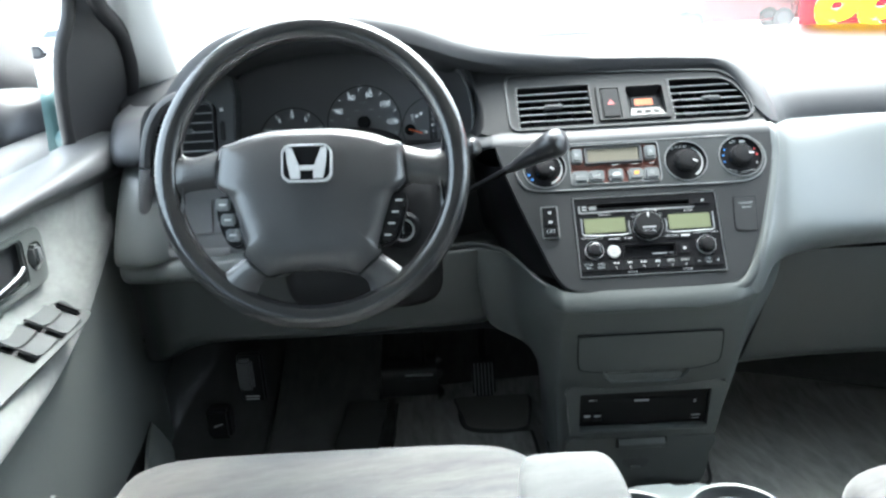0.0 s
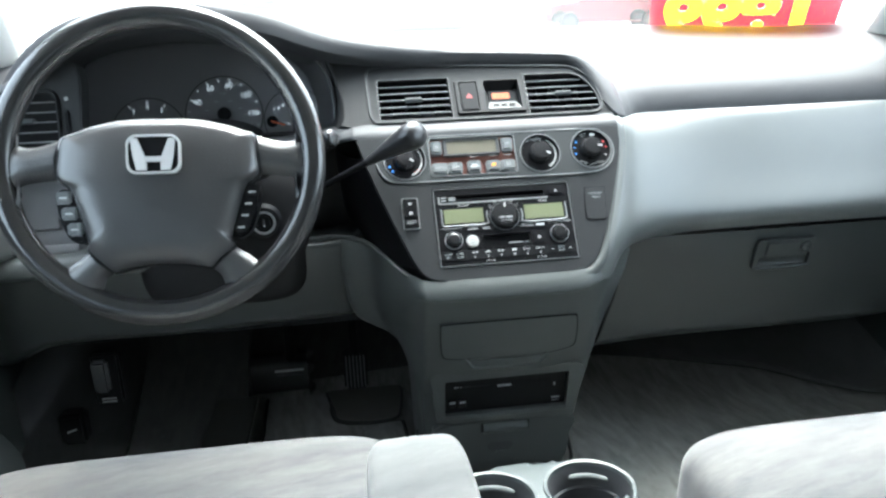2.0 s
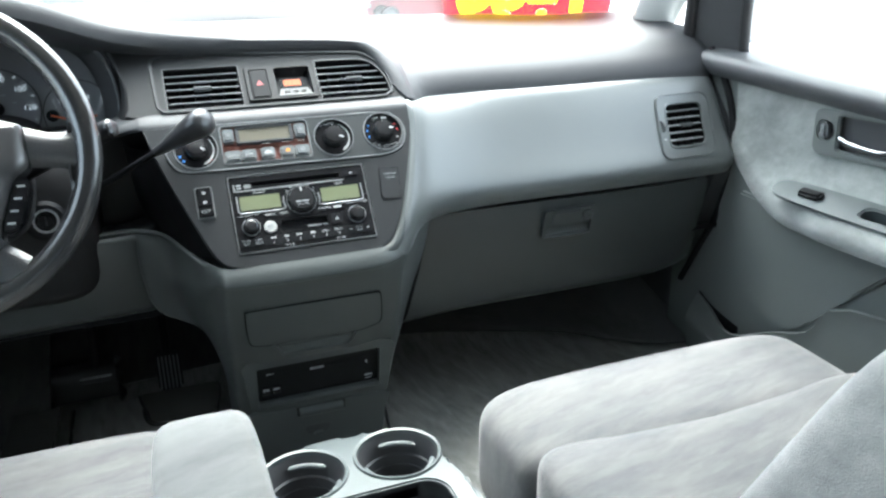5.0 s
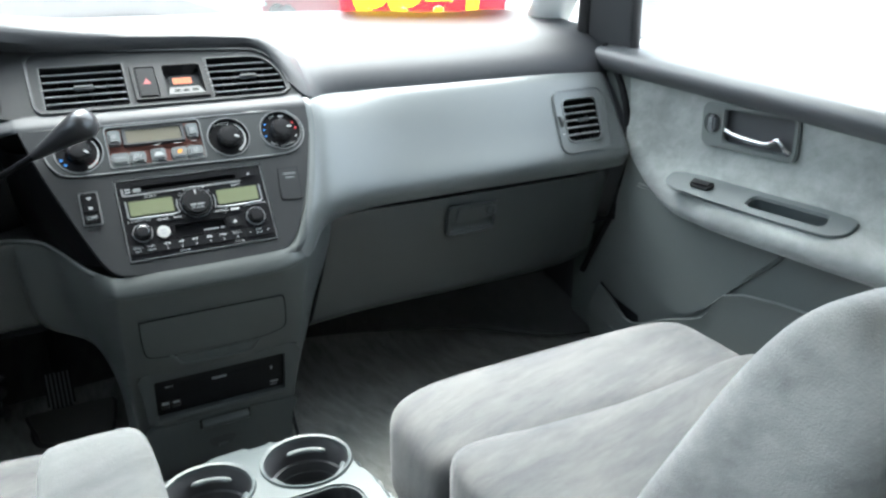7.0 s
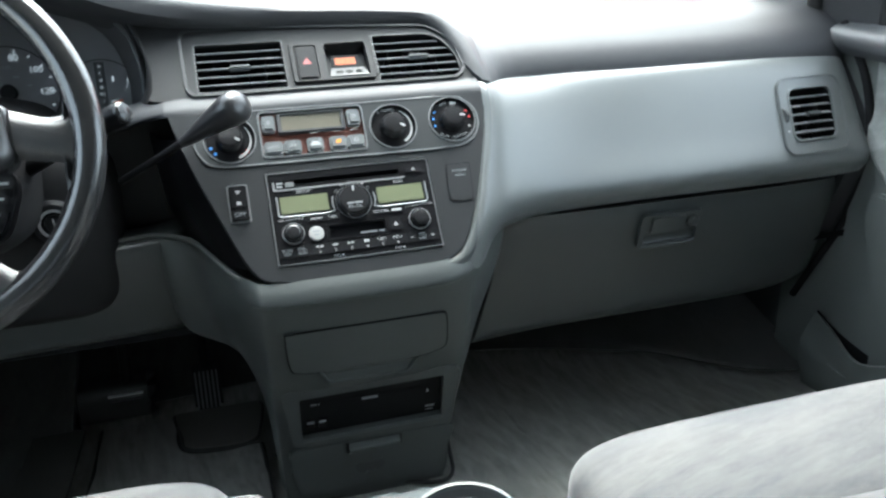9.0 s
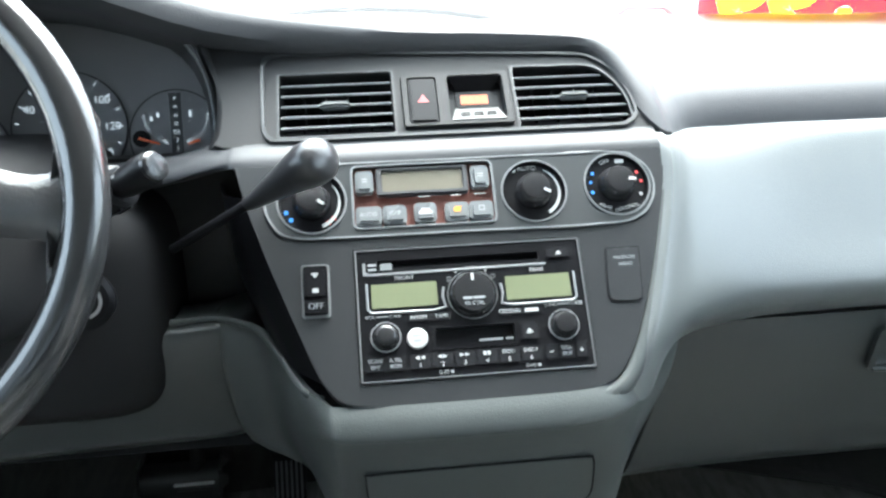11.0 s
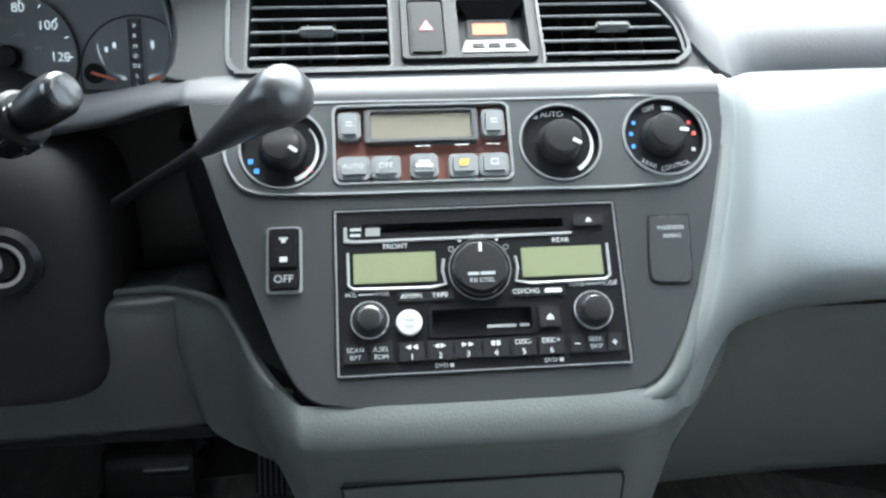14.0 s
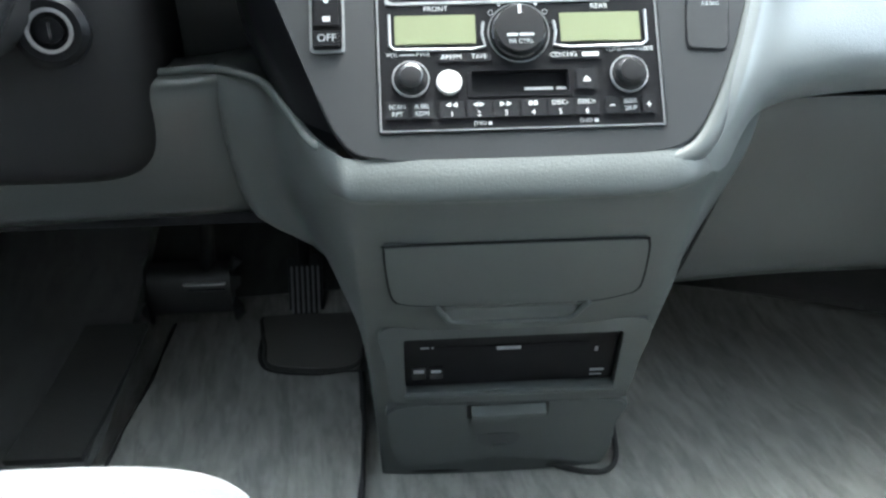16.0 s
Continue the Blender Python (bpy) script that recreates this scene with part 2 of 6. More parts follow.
def net(columns, su=6, sv=4, thick=0.006, ref=CABIN):
    """A smooth skin through a net of columns of points, with thickness on the side away from ref."""
    cols = [catmull(c, sv) for c in columns]
    rows = [catmull([c[i] for c in cols], su) for i in range(len(cols[0]))]
    bm = bmesh.new()
    grid = [[bm.verts.new(p) for p in r] for r in rows]
    for a, b in zip(grid, grid[1:]):
        for i in range(len(a) - 1):
            bm.faces.new((a[i], a[i + 1], b[i + 1], b[i]))
    if thick:
        bm.normal_update()
        mid = grid[len(grid) // 2][len(grid[0]) // 2]
        s = -thick if mid.normal.dot(ref - mid.co) > 0 else thick
        back = [[bm.verts.new(v.co + v.normal * s) for v in r] for r in grid]
        for a, b in zip(back, back[1:]):
            for i in range(len(a) - 1):
                bm.faces.new((b[i], b[i + 1], a[i + 1], a[i]))
        for r, q in ((grid[0], back[0]), (grid[-1], back[-1]), ([r[0] for r in grid], [r[0] for r in back]), ([r[-1] for r in grid], [r[-1] for r in back])):
            for i in range(len(r) - 1):
                bm.faces.new((r[i], r[i + 1], q[i + 1], q[i]))
    return bm


def rect(u0, u1, v0, v1, r=0.003, n=4):
    """Outline of a rectangle with round corners, counter-clockwise."""
    r = min(r, (u1 - u0) / 2.01, (v1 - v0) / 2.01)
    pts = []
    for cu, cv, a0 in ((u1 - r, v0 + r, -90), (u1 - r, v1 - r, 0), (u0 + r, v1 - r, 90), (u0 + r, v0 + r, 180)):
        for k in range(n + 1):
            a = radians(a0 + 90 * k / n)
            pts.append((cu + r * math.cos(a), cv + r * math.sin(a)))
    return pts


def circle(cu, cv, r, n=32):
    return [(cu + r * math.cos(2 * math.pi * k / n), cv + r * math.sin(2 * math.pi * k / n)) for k in range(n)]


def smooth_outline(pts, sub=4):
    """A closed smooth outline through the points."""
    n = len(pts)
    out = []
    for i in range(n):
        a, b, c, d = (Vector((*pts[(i + k) % n], 0)) for k in (-1, 0, 1, 2))
        for k in range(sub):
            s = k / sub
            p = 0.5 * ((2 * b) + (c - a) * s + (2 * a - 5 * b + 4 * c - d) * s * s + (3 * b - a - 3 * c + d) * s ** 3)
            out.append((p.x, p.y))
    return out


def inside(p, poly):
    """Whether the point lies in the polygon."""
    hit = False
    for (x0, y0), (x1, y1) in zip(poly, poly[1:] + poly[:1]):
        if (y0 > p.y) != (y1 > p.y) and p.x < x0 + (p.y - y0) * (x1 - x0) / (y1 - y0):
            hit = not hit
    return hit


def plate(outline, holes=(), w0=-0.004, w1=0.0, bevel=0.0, bm=None):
    """A flat plate between w0 and w1 with the outline and holes; its front edge may be bevelled."""
    own = bm if bm is not None else bmesh.new()
    b = bmesh.new()
    loops = []
    for pts in (outline, *holes):
        vs = [b.verts.new((u, v, w1)) for u, v in pts]
        loops.append([b.edges.new((vs[i], vs[(i + 1) % len(vs)])) for i in range(len(vs))])
    if holes:
        bmesh.ops.triangle_fill(b, edges=b.edges[:], use_beauty=True, use_dissolve=False)
    else:
        b.faces.new([e.verts[0] for e in loops[0]])
    gone = [f for f in b.faces if any(inside(f.calc_center_median(), h) for h in holes)]
    bmesh.ops.delete(b, geom=gone, context="FACES")
    for f in b.faces:
        if f.normal.z < 0:
            f.normal_flip()
    front = b.faces[:]
    rim = [e for e in b.edges if len(e.link_faces) == 1]
    ext = bmesh.ops.extrude_edge_only(b, edges=rim)
    for v in [g for g in ext["geom"] if isinstance(g, bmesh.types.BMVert)]:
        v.co.z = w0
    if bevel:
        edges = [e for e in b.edges if len(e.link_faces) == 2 and any(f in front for f in e.link_faces) and not all(f in front for f in e.link_faces)]
        bmesh.ops.bevel(b, geom=edges, offset=bevel, segments=2, affect="EDGES", clamp_overlap=True)
    me = bpy.data.meshes.new("tmp")
    b.to_mesh(me)
    b.free()
    own.from_mesh(me)
    bpy.data.meshes.remove(me)
    return own


def ring(outline, inner, w0, w1, bevel=0.0, bm=None):
    return plate(outline, (inner,), w0, w1, bevel, bm)


def lathe(profile, n=32, cu=0.0, cv=0.0, bm=None):
    """Turned shape about the w axis from (radius, w) pairs, closed at its ends."""
    own = bm if bm is not None else bmesh.new()
    loops = []
    for r, w in profile:
        if r < 1e-6:
            loops.append([own.verts.new((cu, cv, w))])
        else:
            loops.append([own.verts.new((cu + r * math.cos(2 * math.pi * k / n), cv + r * math.sin(2 * math.pi * k / n), w)) for k in range(n)])
    for a, b in zip(loops, loops[1:]):
        for k in range(n):
            j = (k + 1) % n
            if len(a) == 1 and len(b) > 1:
                own.faces.new((a[0], b[k], b[j]))
            elif len(b) == 1 and len(a) > 1:
                own.faces.new((a[k], a[j], b[0]))
            elif len(a) > 1:
                own.faces.new((a[k], a[j], b[j], b[k]))
    return own


def tube(path, radii, n=14, flat=1.0, bm=None, closed=False):
    """A round bar along a path; flat squeezes it along its second axis."""
    own = bm if bm is not None else bmesh.new()
    pts = [Vector(p) for p in path]
    if not hasattr(radii, "__len__"):
        radii = [radii] * len(pts)
    side = Vector((0, 0, 1))
    loops = []
    for i, p in enumerate(pts):
        if closed:
            d = (pts[(i + 1) % len(pts)] - pts[i - 1]).normalized()
        else:
            d = (pts[min(i + 1, len(pts) - 1)] - pts[max(i - 1, 0)]).normalized()
        if abs(d.dot(side)) > 0.95:
            side = Vector((1, 0, 0))
        x = side.cross(d).normalized()
        y = d.cross(x).normalized()
        side = y
        loops.append([own.verts.new(p + radii[i] * (math.cos(2 * math.pi * k / n) * x + flat * math.sin(2 * math.pi * k / n) * y)) for k in range(n)])
    pairs = list(zip(loops, loops[1:])) + ([(loops[-1], loops[0])] if closed else [])
    for a, b in pairs:
        for k in range(n):
            own.faces.new((a[k], a[(k + 1) % n], b[(k + 1) % n], b[k]))
    if not closed:
        own.faces.new(loops[0][::-1])
        own.faces.new(loops[-1])
    return own


def box(x0, x1, y0, y1, z0, z1, bevel=0.003, bm=None, seg=2):
    """A block with softened edges."""
    own = bm if bm is not None else bmesh.new()
    b = bmesh.new()
    bmesh.ops.create_cube(b, size=1.0, matrix=Matrix.LocRotScale(((x0 + x1) / 2, (y0 + y1) / 2, (z0 + z1) / 2), None, (x1 - x0, y1 - y0, z1 - z0)))
    if bevel:
        bmesh.ops.bevel(b, geom=b.edges[:], offset=bevel, segments=seg, affect="EDGES", clamp_overlap=True)
    me = bpy.data.meshes.new("tmp")
    b.to_mesh(me)
    b.free()
    own.from_mesh(me)
    bpy.data.meshes.remove(me)
    return own


def pillow(sx, sy, sz, e=0.35, nu=40, nv=24, shape=None, bm=None):
    """A stuffed block (superellipsoid) of half sizes sx, sy, sz; shape(p) moves its points."""
    own = bm if bm is not None else bmesh.new()

    def sp(c, q):
        return math.copysign(abs(c) ** q, c)

    loops = []
    for j in range(1, nv):
        b = math.pi * (j / nv - 0.5)
        row = []
        for i in range(nu):
            a = 2 * math.pi * i / nu
            p = Vector((sx * sp(math.cos(b), e) * sp(math.cos(a), e), sy * sp(math.cos(b), e) * sp(math.sin(a), e), sz * sp(math.sin(b), e)))
            row.append(own.verts.new(shape(p) if shape else p))
        loops.append(row)
    for a, b in zip(loops, loops[1:]):
        for i in range(nu):
            own.faces.new((a[i], a[(i + 1) % nu], b[(i + 1) % nu], b[i]))
    own.faces.new(loops[0][::-1])
    own.faces.new(loops[-1])
    return own


def write(text, size, mat, parent, u, v, w=0.0004, name="print", mirror=False, angle=0.0, stretch=1.0, m=None, bold=0.0):
    """Lettering as a mesh, centred at (u, v) of its parent's face."""
    cu = bpy.data.curves.new("tmp", "FONT")
    cu.body, cu.size, cu.align_x, cu.align_y = text, size, "CENTER", "CENTER"
    cu.offset = bold
    ob = bpy.data.objects.new("tmp", cu)
    scene.collection.objects.link(ob)
    me = bpy.data.meshes.new_from_object(ob.evaluated_get(bpy.context.evaluated_depsgraph_get()))
    bpy.data.objects.remove(ob)
    me.name = name
    me.materials.clear()
    me.materials.append(mat)
    me.transform(Matrix.LocRotScale((u, v, w), Euler((0, 0, angle)), (-stretch if mirror else stretch, 1, 1)))
    o = new(name, me)
    o.parent = parent
    if m is not None:
        o.matrix_basis = m
    return o


def bars(parent, mat, rects, w=0.0004, name="print"):
    """Unreadable print as flat bars (u0, u1, v0, v1), in one part."""
    bm = bmesh.new()
    for u0, u1, v0, v1 in rects:
        bm.faces.new([bm.verts.new((u, v, w)) for u, v in ((u0, v0), (u1, v0), (u1, v1), (u0, v1))])
    return tagged(part(name, bm, mat, parent, smooth=False), kind="stuff" if len(rects) > 1 else "")


def basis(o, u, v):
    """A face frame: origin, its u and v axes; w points out of the face."""
    u, v = Vector(u).normalized(), Vector(v).normalized()
    w = u.cross(v)
    v = w.cross(u)
    return Matrix.Translation(o) @ Matrix((u, v, w)).transposed().to_4x4()


RADIO_FACE = basis((0, 0.982, 0.409), (1, 0, 0), (0, 0.064, 0.093))
VENT_FACE = basis((0, 1.120, 0.592), (1, 0, 0), (0, 0.052, 0.055))
LOWER_FACE = basis((0, 0.994, 0.310), (1, 0, 0), (0, -0.062, 0.130))

# ---- shell of the cabin ----
def structure(ob):
    return tagged(ob, kind="structure")


floor = part("floor", net([[(x, 1.62, 0.16), (x, 1.42, 0.02), (x, 1.25, -0.005), (x, 1.0, 0.0), (x, 0.0, 0.0), (x, -2.4, 0.0)] for x in (-0.88, -0.5, -0.2, 0.2, 0.5, 0.9)], 4, 5, 0.02), CARPET)
tagged(floor, "grey streaked carpet on the cabin floor", "floor", kind="structure")
def slope(y):
    """Height of the shade sheet on the floor and the rising toe board."""
    return 0.014 + 0.118 * max(0, min(y, 1.42) - 1.25) + 0.72 * max(0, y - 1.42)


# Black sheets added over the floor to darken the footwells like shade.
toe = part("floor_toe_shade", net([[(x, y, slope(y)), (x, y + 0.05, slope(y + 0.05) + 0.006), (x, 1.53, 0.124), (x, 1.595, 0.21), (x, 1.615, 0.60)] for x, y in ((0.10, 1.43), (0.28, 1.415), (0.40, 1.385), (0.50, 1.35), (0.60, 1.31), (0.68, 1.25), (0.76, 1.19), (0.895, 1.16))], 4, 4, 0.004), TOESHADE)
tagged(toe, "black sheet for the shade on the toe board under the glovebox", "floor", kind="structure")
toe = part("floor_toe_shade", net([[(x, y, slope(y)), (x, y + 0.05, slope(y + 0.05) + 0.006), (x, 1.53, 0.124), (x, 1.595, 0.21), (x, 1.615, 0.60)] for x, y in ((-0.875, 1.10), (-0.78, 1.12), (-0.64, 1.16), (-0.60, 1.40), (-0.35, 1.42), (-0.10, 1.43))], 4, 4, 0.004), TOESHADE)
tagged(toe, "black sheet for the shade on the toe board behind the pedals", "floor", kind="structure")
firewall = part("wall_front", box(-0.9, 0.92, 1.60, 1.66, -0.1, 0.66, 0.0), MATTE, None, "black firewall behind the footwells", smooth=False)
tagged(firewall, category="wall", kind="structure")
ceiling = part("ceiling", net([[(x, 0.95, 1.10 - 0.06 * (x * 1.1) ** 2), (x, 0.3, 1.17 - 0.06 * x * x), (x, -1.0, 1.19 - 0.06 * x * x), (x, -2.45, 1.12 - 0.06 * x * x)] for x in (-0.86, -0.5, 0, 0.5, 0.86)], 4, 4, 0.03), HEADLINER)
tagged(ceiling, "pale fabric headliner under the van's roof", "ceiling", kind="structure")
rear = part("wall_rear", plate(rect(-0.9, 0.9, -0.05, 1.15, 0.05), (rect(-0.68, 0.68, 0.62, 1.05, 0.06),), -0.03, 0.0), GREY, m=pose(0, -2.44, 0, 90, 0, 180))
tagged(rear, "grey tailgate lining with a wide rear window", "wall", kind="structure")
for side, nm in ((-1, "wall_left"), (1, "wall_right")):
    holes = (rect(-0.86, 0.22, 0.57, 1.04, 0.06), rect(-2.30, -1.05, 0.58, 1.0, 0.06))
    F = basis((side * 0.87, 0, 0), (0, 1, 0), (0, 0, 1))
    wall = part(nm, plate([(-2.45, -0.05), (0.30, -0.05), (0.30, 1.14), (-2.45, 1.14)], holes, -0.03, 0.0), GREY, m=F)
    tagged(wall, "grey side lining of the cabin with windows", "wall", kind="structure")
    for hole in holes:
        part("pane", plate(hole, (), -0.012, -0.008), TINTED, wall, "dark privacy glass", smooth=False)
part("pane", plate(rect(-0.68, 0.68, 0.62, 1.05, 0.06), (), -0.012, -0.008), TINTED, rear, "dark privacy glass", smooth=False)
for side, nm in ((-1, "trim_left_kick"), (1, "trim_right_kick")):
    kick = part(nm, net([[(side * 0.86, y, z) for z in (0.55, 0.40, 0.20, -0.03)] for y in (1.70, 1.45, 1.20, 1.05)], 3, 3, 0.02), GREY, None, "grey kick panel beside the footwell")
    tagged(kick, category="trim", kind="structure")
# ---- windscreen and pillars ----
def screen_point(x, s):
    """On the windscreen: s from its base (0) to the roof (1)."""
    base = Vector((x, 1.80 - 0.36 * (abs(x) / 0.85) ** 2.2, 0.684 - 0.02 * (x / 0.85) ** 2))
    head = Vector((x * 0.92, 0.98 - 0.06 * (x / 0.85) ** 2, 1.10))
    p = base.lerp(head, s)
    p.z += 0.05 * math.sin(math.pi * s)
    return p


xs = [-0.86 + 1.72 * i / 12 for i in range(13)]
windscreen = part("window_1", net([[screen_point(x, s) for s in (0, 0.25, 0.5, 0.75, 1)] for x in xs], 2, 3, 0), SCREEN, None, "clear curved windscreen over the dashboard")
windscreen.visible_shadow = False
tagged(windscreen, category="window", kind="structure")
for side, nm in ((-1, "trim_left_pillar"), (1, "trim_right_pillar")):
    pts = [screen_point(side * 0.86, s) + Vector((0.075 if side < 0 else 0.0, -0.02, 0)) for s in (-0.02, 0.2, 0.4, 0.6, 0.8, 1.0)]
    bm = tube(catmull(pts, 4), 0.056 if side < 0 else 0.05, 16, 0.75)
    structure(part(nm, bm, PILLAR, None, "pale grey windscreen pillar trim"))["category"] = "trim"

# ---- dashboard ----
dashboard = empty("dashboard", label="two-tone grey vinyl dashboard with charcoal centre", category="dashboard")


def top_profile(x, far, points):
    return [Vector((x, y, z)) for y, z in [far] + points]


RIGHT_TOP = [(1.60, 0.674), (1.38, 0.655), (1.255, 0.638), (1.212, 0.620), (1.186, 0.600), (1.173, 0.571)]
top_cols = [
    [Vector(p) for p in ((-0.83, 1.45, 0.68), (-0.83, 1.40, 0.665), (-0.825, 1.34, 0.648), (-0.80, 1.30, 0.632), (-0.785, 1.26, 0.615), (-0.772, 1.235, 0.60), (-0.766, 1.222, 0.578))],
    top_profile(-0.72, (1.60, 0.70), [(1.45, 0.685), (1.33, 0.668), (1.26, 0.652), (1.222, 0.632), (1.202, 0.603), (1.190, 0.575)]),
    top_profile(-0.64, (1.66, 0.684), [(1.50, 0.70), (1.33, 0.692), (1.22, 0.688), (1.16, 0.675), (1.13, 0.650), (1.125, 0.640)]),
    top_profile(-0.56, (1.70, 0.684), [(1.50, 0.712), (1.33, 0.722), (1.22, 0.728), (1.14, 0.722), (1.105, 0.708), (1.10, 0.695)]),
    top_profile(-0.44, (1.76, 0.684), [(1.52, 0.715), (1.33, 0.733), (1.22, 0.742), (1.13, 0.739), (1.09, 0.726), (1.085, 0.708)]),
    top_profile(-0.33, (1.78, 0.684), [(1.55, 0.710), (1.35, 0.721), (1.24, 0.728), (1.155, 0.724), (1.12, 0.710), (1.115, 0.695)]),
    top_profile(-0.22, (1.79, 0.684), [(1.57, 0.702), (1.37, 0.702), (1.26, 0.703), (1.19, 0.699), (1.165, 0.690), (1.16, 0.676)]),
    top_profile(-0.08, (1.80, 0.684), [(1.58, 0.690), (1.38, 0.690), (1.27, 0.687), (1.20, 0.682), (1.178, 0.672), (1.174, 0.656)]),
    top_profile(0.08, (1.80, 0.684), [(1.59, 0.684), (1.38, 0.682), (1.27, 0.677), (1.20, 0.672), (1.178, 0.663), (1.174, 0.652)]),
    top_profile(0.15, (1.80, 0.684), [(1.59, 0.680), (1.38, 0.677), (1.265, 0.668), (1.20, 0.663), (1.178, 0.656), (1.172, 0.648)]),
    top_profile(0.192, (1.79, 0.684), [(1.59, 0.676), (1.38, 0.668), (1.26, 0.650), (1.196, 0.640), (1.160, 0.626), (1.122, 0.592)]),
    top_profile(0.208, (1.785, 0.684), [(1.59, 0.676), (1.38, 0.666), (1.258, 0.645), (1.204, 0.632), (1.165, 0.610), (1.128, 0.580)]),
    top_profile(0.222, (1.78, 0.684), [(1.59, 0.676), (1.38, 0.664), (1.258, 0.641), (1.208, 0.624), (1.168, 0.604), (1.142, 0.574)]),
    top_profile(0.27, (1.77, 0.684), RIGHT_TOP),
    top_profile(0.45, (1.73, 0.682), RIGHT_TOP),
    top_profile(0.65, (1.62, 0.68), RIGHT_TOP),
    top_profile(0.80, (1.50, 0.68), [(1.45, 0.672), (1.34, 0.656), (1.255, 0.645), (1.212, 0.625), (1.186, 0.602), (1.172, 0.571)]),
    top_profile(0.86, (1.44, 0.675), [(1.41, 0.67), (1.34, 0.658), (1.27, 0.65), (1.23, 0.628), (1.205, 0.603), (1.19, 0.58)]),
]
for c in top_cols[5:10]:
    c[3].y -= 0.015
    c[4].z -= 0.006
    c[5].z -= 0.006
# a tight roll at the front edge, then a steep brow face
for i, y, top, low, dy in ((2, 1.128, 0.693, 0.660, 0.004), (3, 1.103, 0.742, 0.719, 0.006), (4, 1.089, 0.760, 0.737, 0.008), (5, 1.120, 0.745, 0.720, 0.008), (6, 1.168, 0.706, 0.682, 0.008), (7, 1.180, 0.684, 0.664, 0.009), (8, 1.180, 0.675, 0.659, 0.009), (9, 1.176, 0.666, 0.652, 0.008)):
    for n, back, z in ((4, 0.022, top + 0.001), (5, 0.004, top - 0.003), (6, dy, low)):
        top_cols[i][n].y, top_cols[i][n].z = y + back, z
for i, up in ((3, 0.016), (4, 0.019), (5, 0.017)):
    top_cols[i][2].z += 0.6 * up
    top_cols[i][3].z += up
for i, c in enumerate(top_cols):
    deep, drop = (0.10, 0.022) if 2 <= i <= 6 else (0.022, 0.008) if i <= 9 else (0.016, 0.006)
    c.append(c[-1] + Vector((0, deep, -drop)))
part("upper_dash", net(top_cols, 4, 3, 0.006), UPPER, dashboard, "charcoal grained vinyl upper dash")

# passenger side pad
def pad_col(x, dy=0.0):
    return [(x, y + dy, z) for y, z in ((1.166, 0.577), (1.140, 0.550), (1.097, 0.480), (1.068, 0.430), (1.082, 0.402))]


pad_cols = [
    [(0.182, 1.112, 0.577), (0.176, 1.084, 0.538), (0.155, 1.042, 0.476), (0.134, 1.004, 0.428), (0.104, 0.973, 0.387)],
    [(0.197, 1.099, 0.579), (0.191, 1.068, 0.538), (0.170, 1.026, 0.476), (0.149, 0.994, 0.426), (0.126, 0.975, 0.381)],
    [(0.206, 1.104, 0.575), (0.200, 1.073, 0.540), (0.182, 1.030, 0.476), (0.163, 0.998, 0.426), (0.149, 0.987, 0.374)],
    [(0.235, 1.135, 0.575), (0.228, 1.098, 0.544), (0.218, 1.056, 0.478), (0.207, 1.030, 0.427), (0.196, 1.046, 0.396)],
    [(0.29, 1.158, 0.575), (0.285, 1.124, 0.547), (0.28, 1.083, 0.480), (0.275, 1.060, 0.429), (0.27, 1.074, 0.401)],
    pad_col(0.38), pad_col(0.60), pad_col(0.69), pad_col(0.80, 0.0066), pad_col(0.833, 0.024), pad_col(0.852, 0.06)]
pad_cols = [[(c[0][0], c[0][1] + 0.035, c[0][2] + 0.002)] + c for c in pad_cols]
PV_FACE = basis((0.740, 1.1055, 0.495), (1, 0.06, 0), (0, 0.588, 1))


def cut_hole(bm, face, u0, u1, v0, v1):
    """Cuts a rectangular opening through a skin, square to the face frame."""
    inv = face.inverted()
    for axis, at in ((0, u0), (0, u1), (1, v0), (1, v1)):
        no = face.to_3x3().col[axis]
        du, dv = 0.4 * (u1 - u0), 0.4 * (v1 - v0)
        near = [f for f in bm.faces if any(u0 - du < (inv @ v.co).x < u1 + du and v0 - dv < (inv @ v.co).y < v1 + dv for v in f.verts)]
        geom = list({v for f in near for v in f.verts}) + list({e for f in near for e in f.edges}) + near
        bmesh.ops.bisect_plane(bm, geom=geom, plane_co=face.translation + no * at, plane_no=no)
    gone = [f for f in bm.faces if u0 < (inv @ f.calc_center_median()).x < u1 and v0 < (inv @ f.calc_center_median()).y < v1]
    bmesh.ops.delete(bm, geom=gone, context="FACES")
    return bm


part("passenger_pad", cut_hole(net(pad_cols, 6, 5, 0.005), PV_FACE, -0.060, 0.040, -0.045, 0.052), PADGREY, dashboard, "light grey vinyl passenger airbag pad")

# glovebox
def glove_col(x, dy=0.0, low=0.195):
    return [(x, y + dy, z) for y, z in ((1.094, 0.3925), (1.0945, 0.368), (1.112, 0.30), (1.128, 0.235), (1.145, low), (1.19, low - 0.012))]


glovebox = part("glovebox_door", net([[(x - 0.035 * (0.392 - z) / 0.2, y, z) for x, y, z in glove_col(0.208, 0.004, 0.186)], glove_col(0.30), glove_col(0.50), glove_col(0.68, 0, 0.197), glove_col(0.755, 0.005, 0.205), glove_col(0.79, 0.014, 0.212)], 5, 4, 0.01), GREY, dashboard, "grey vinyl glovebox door")
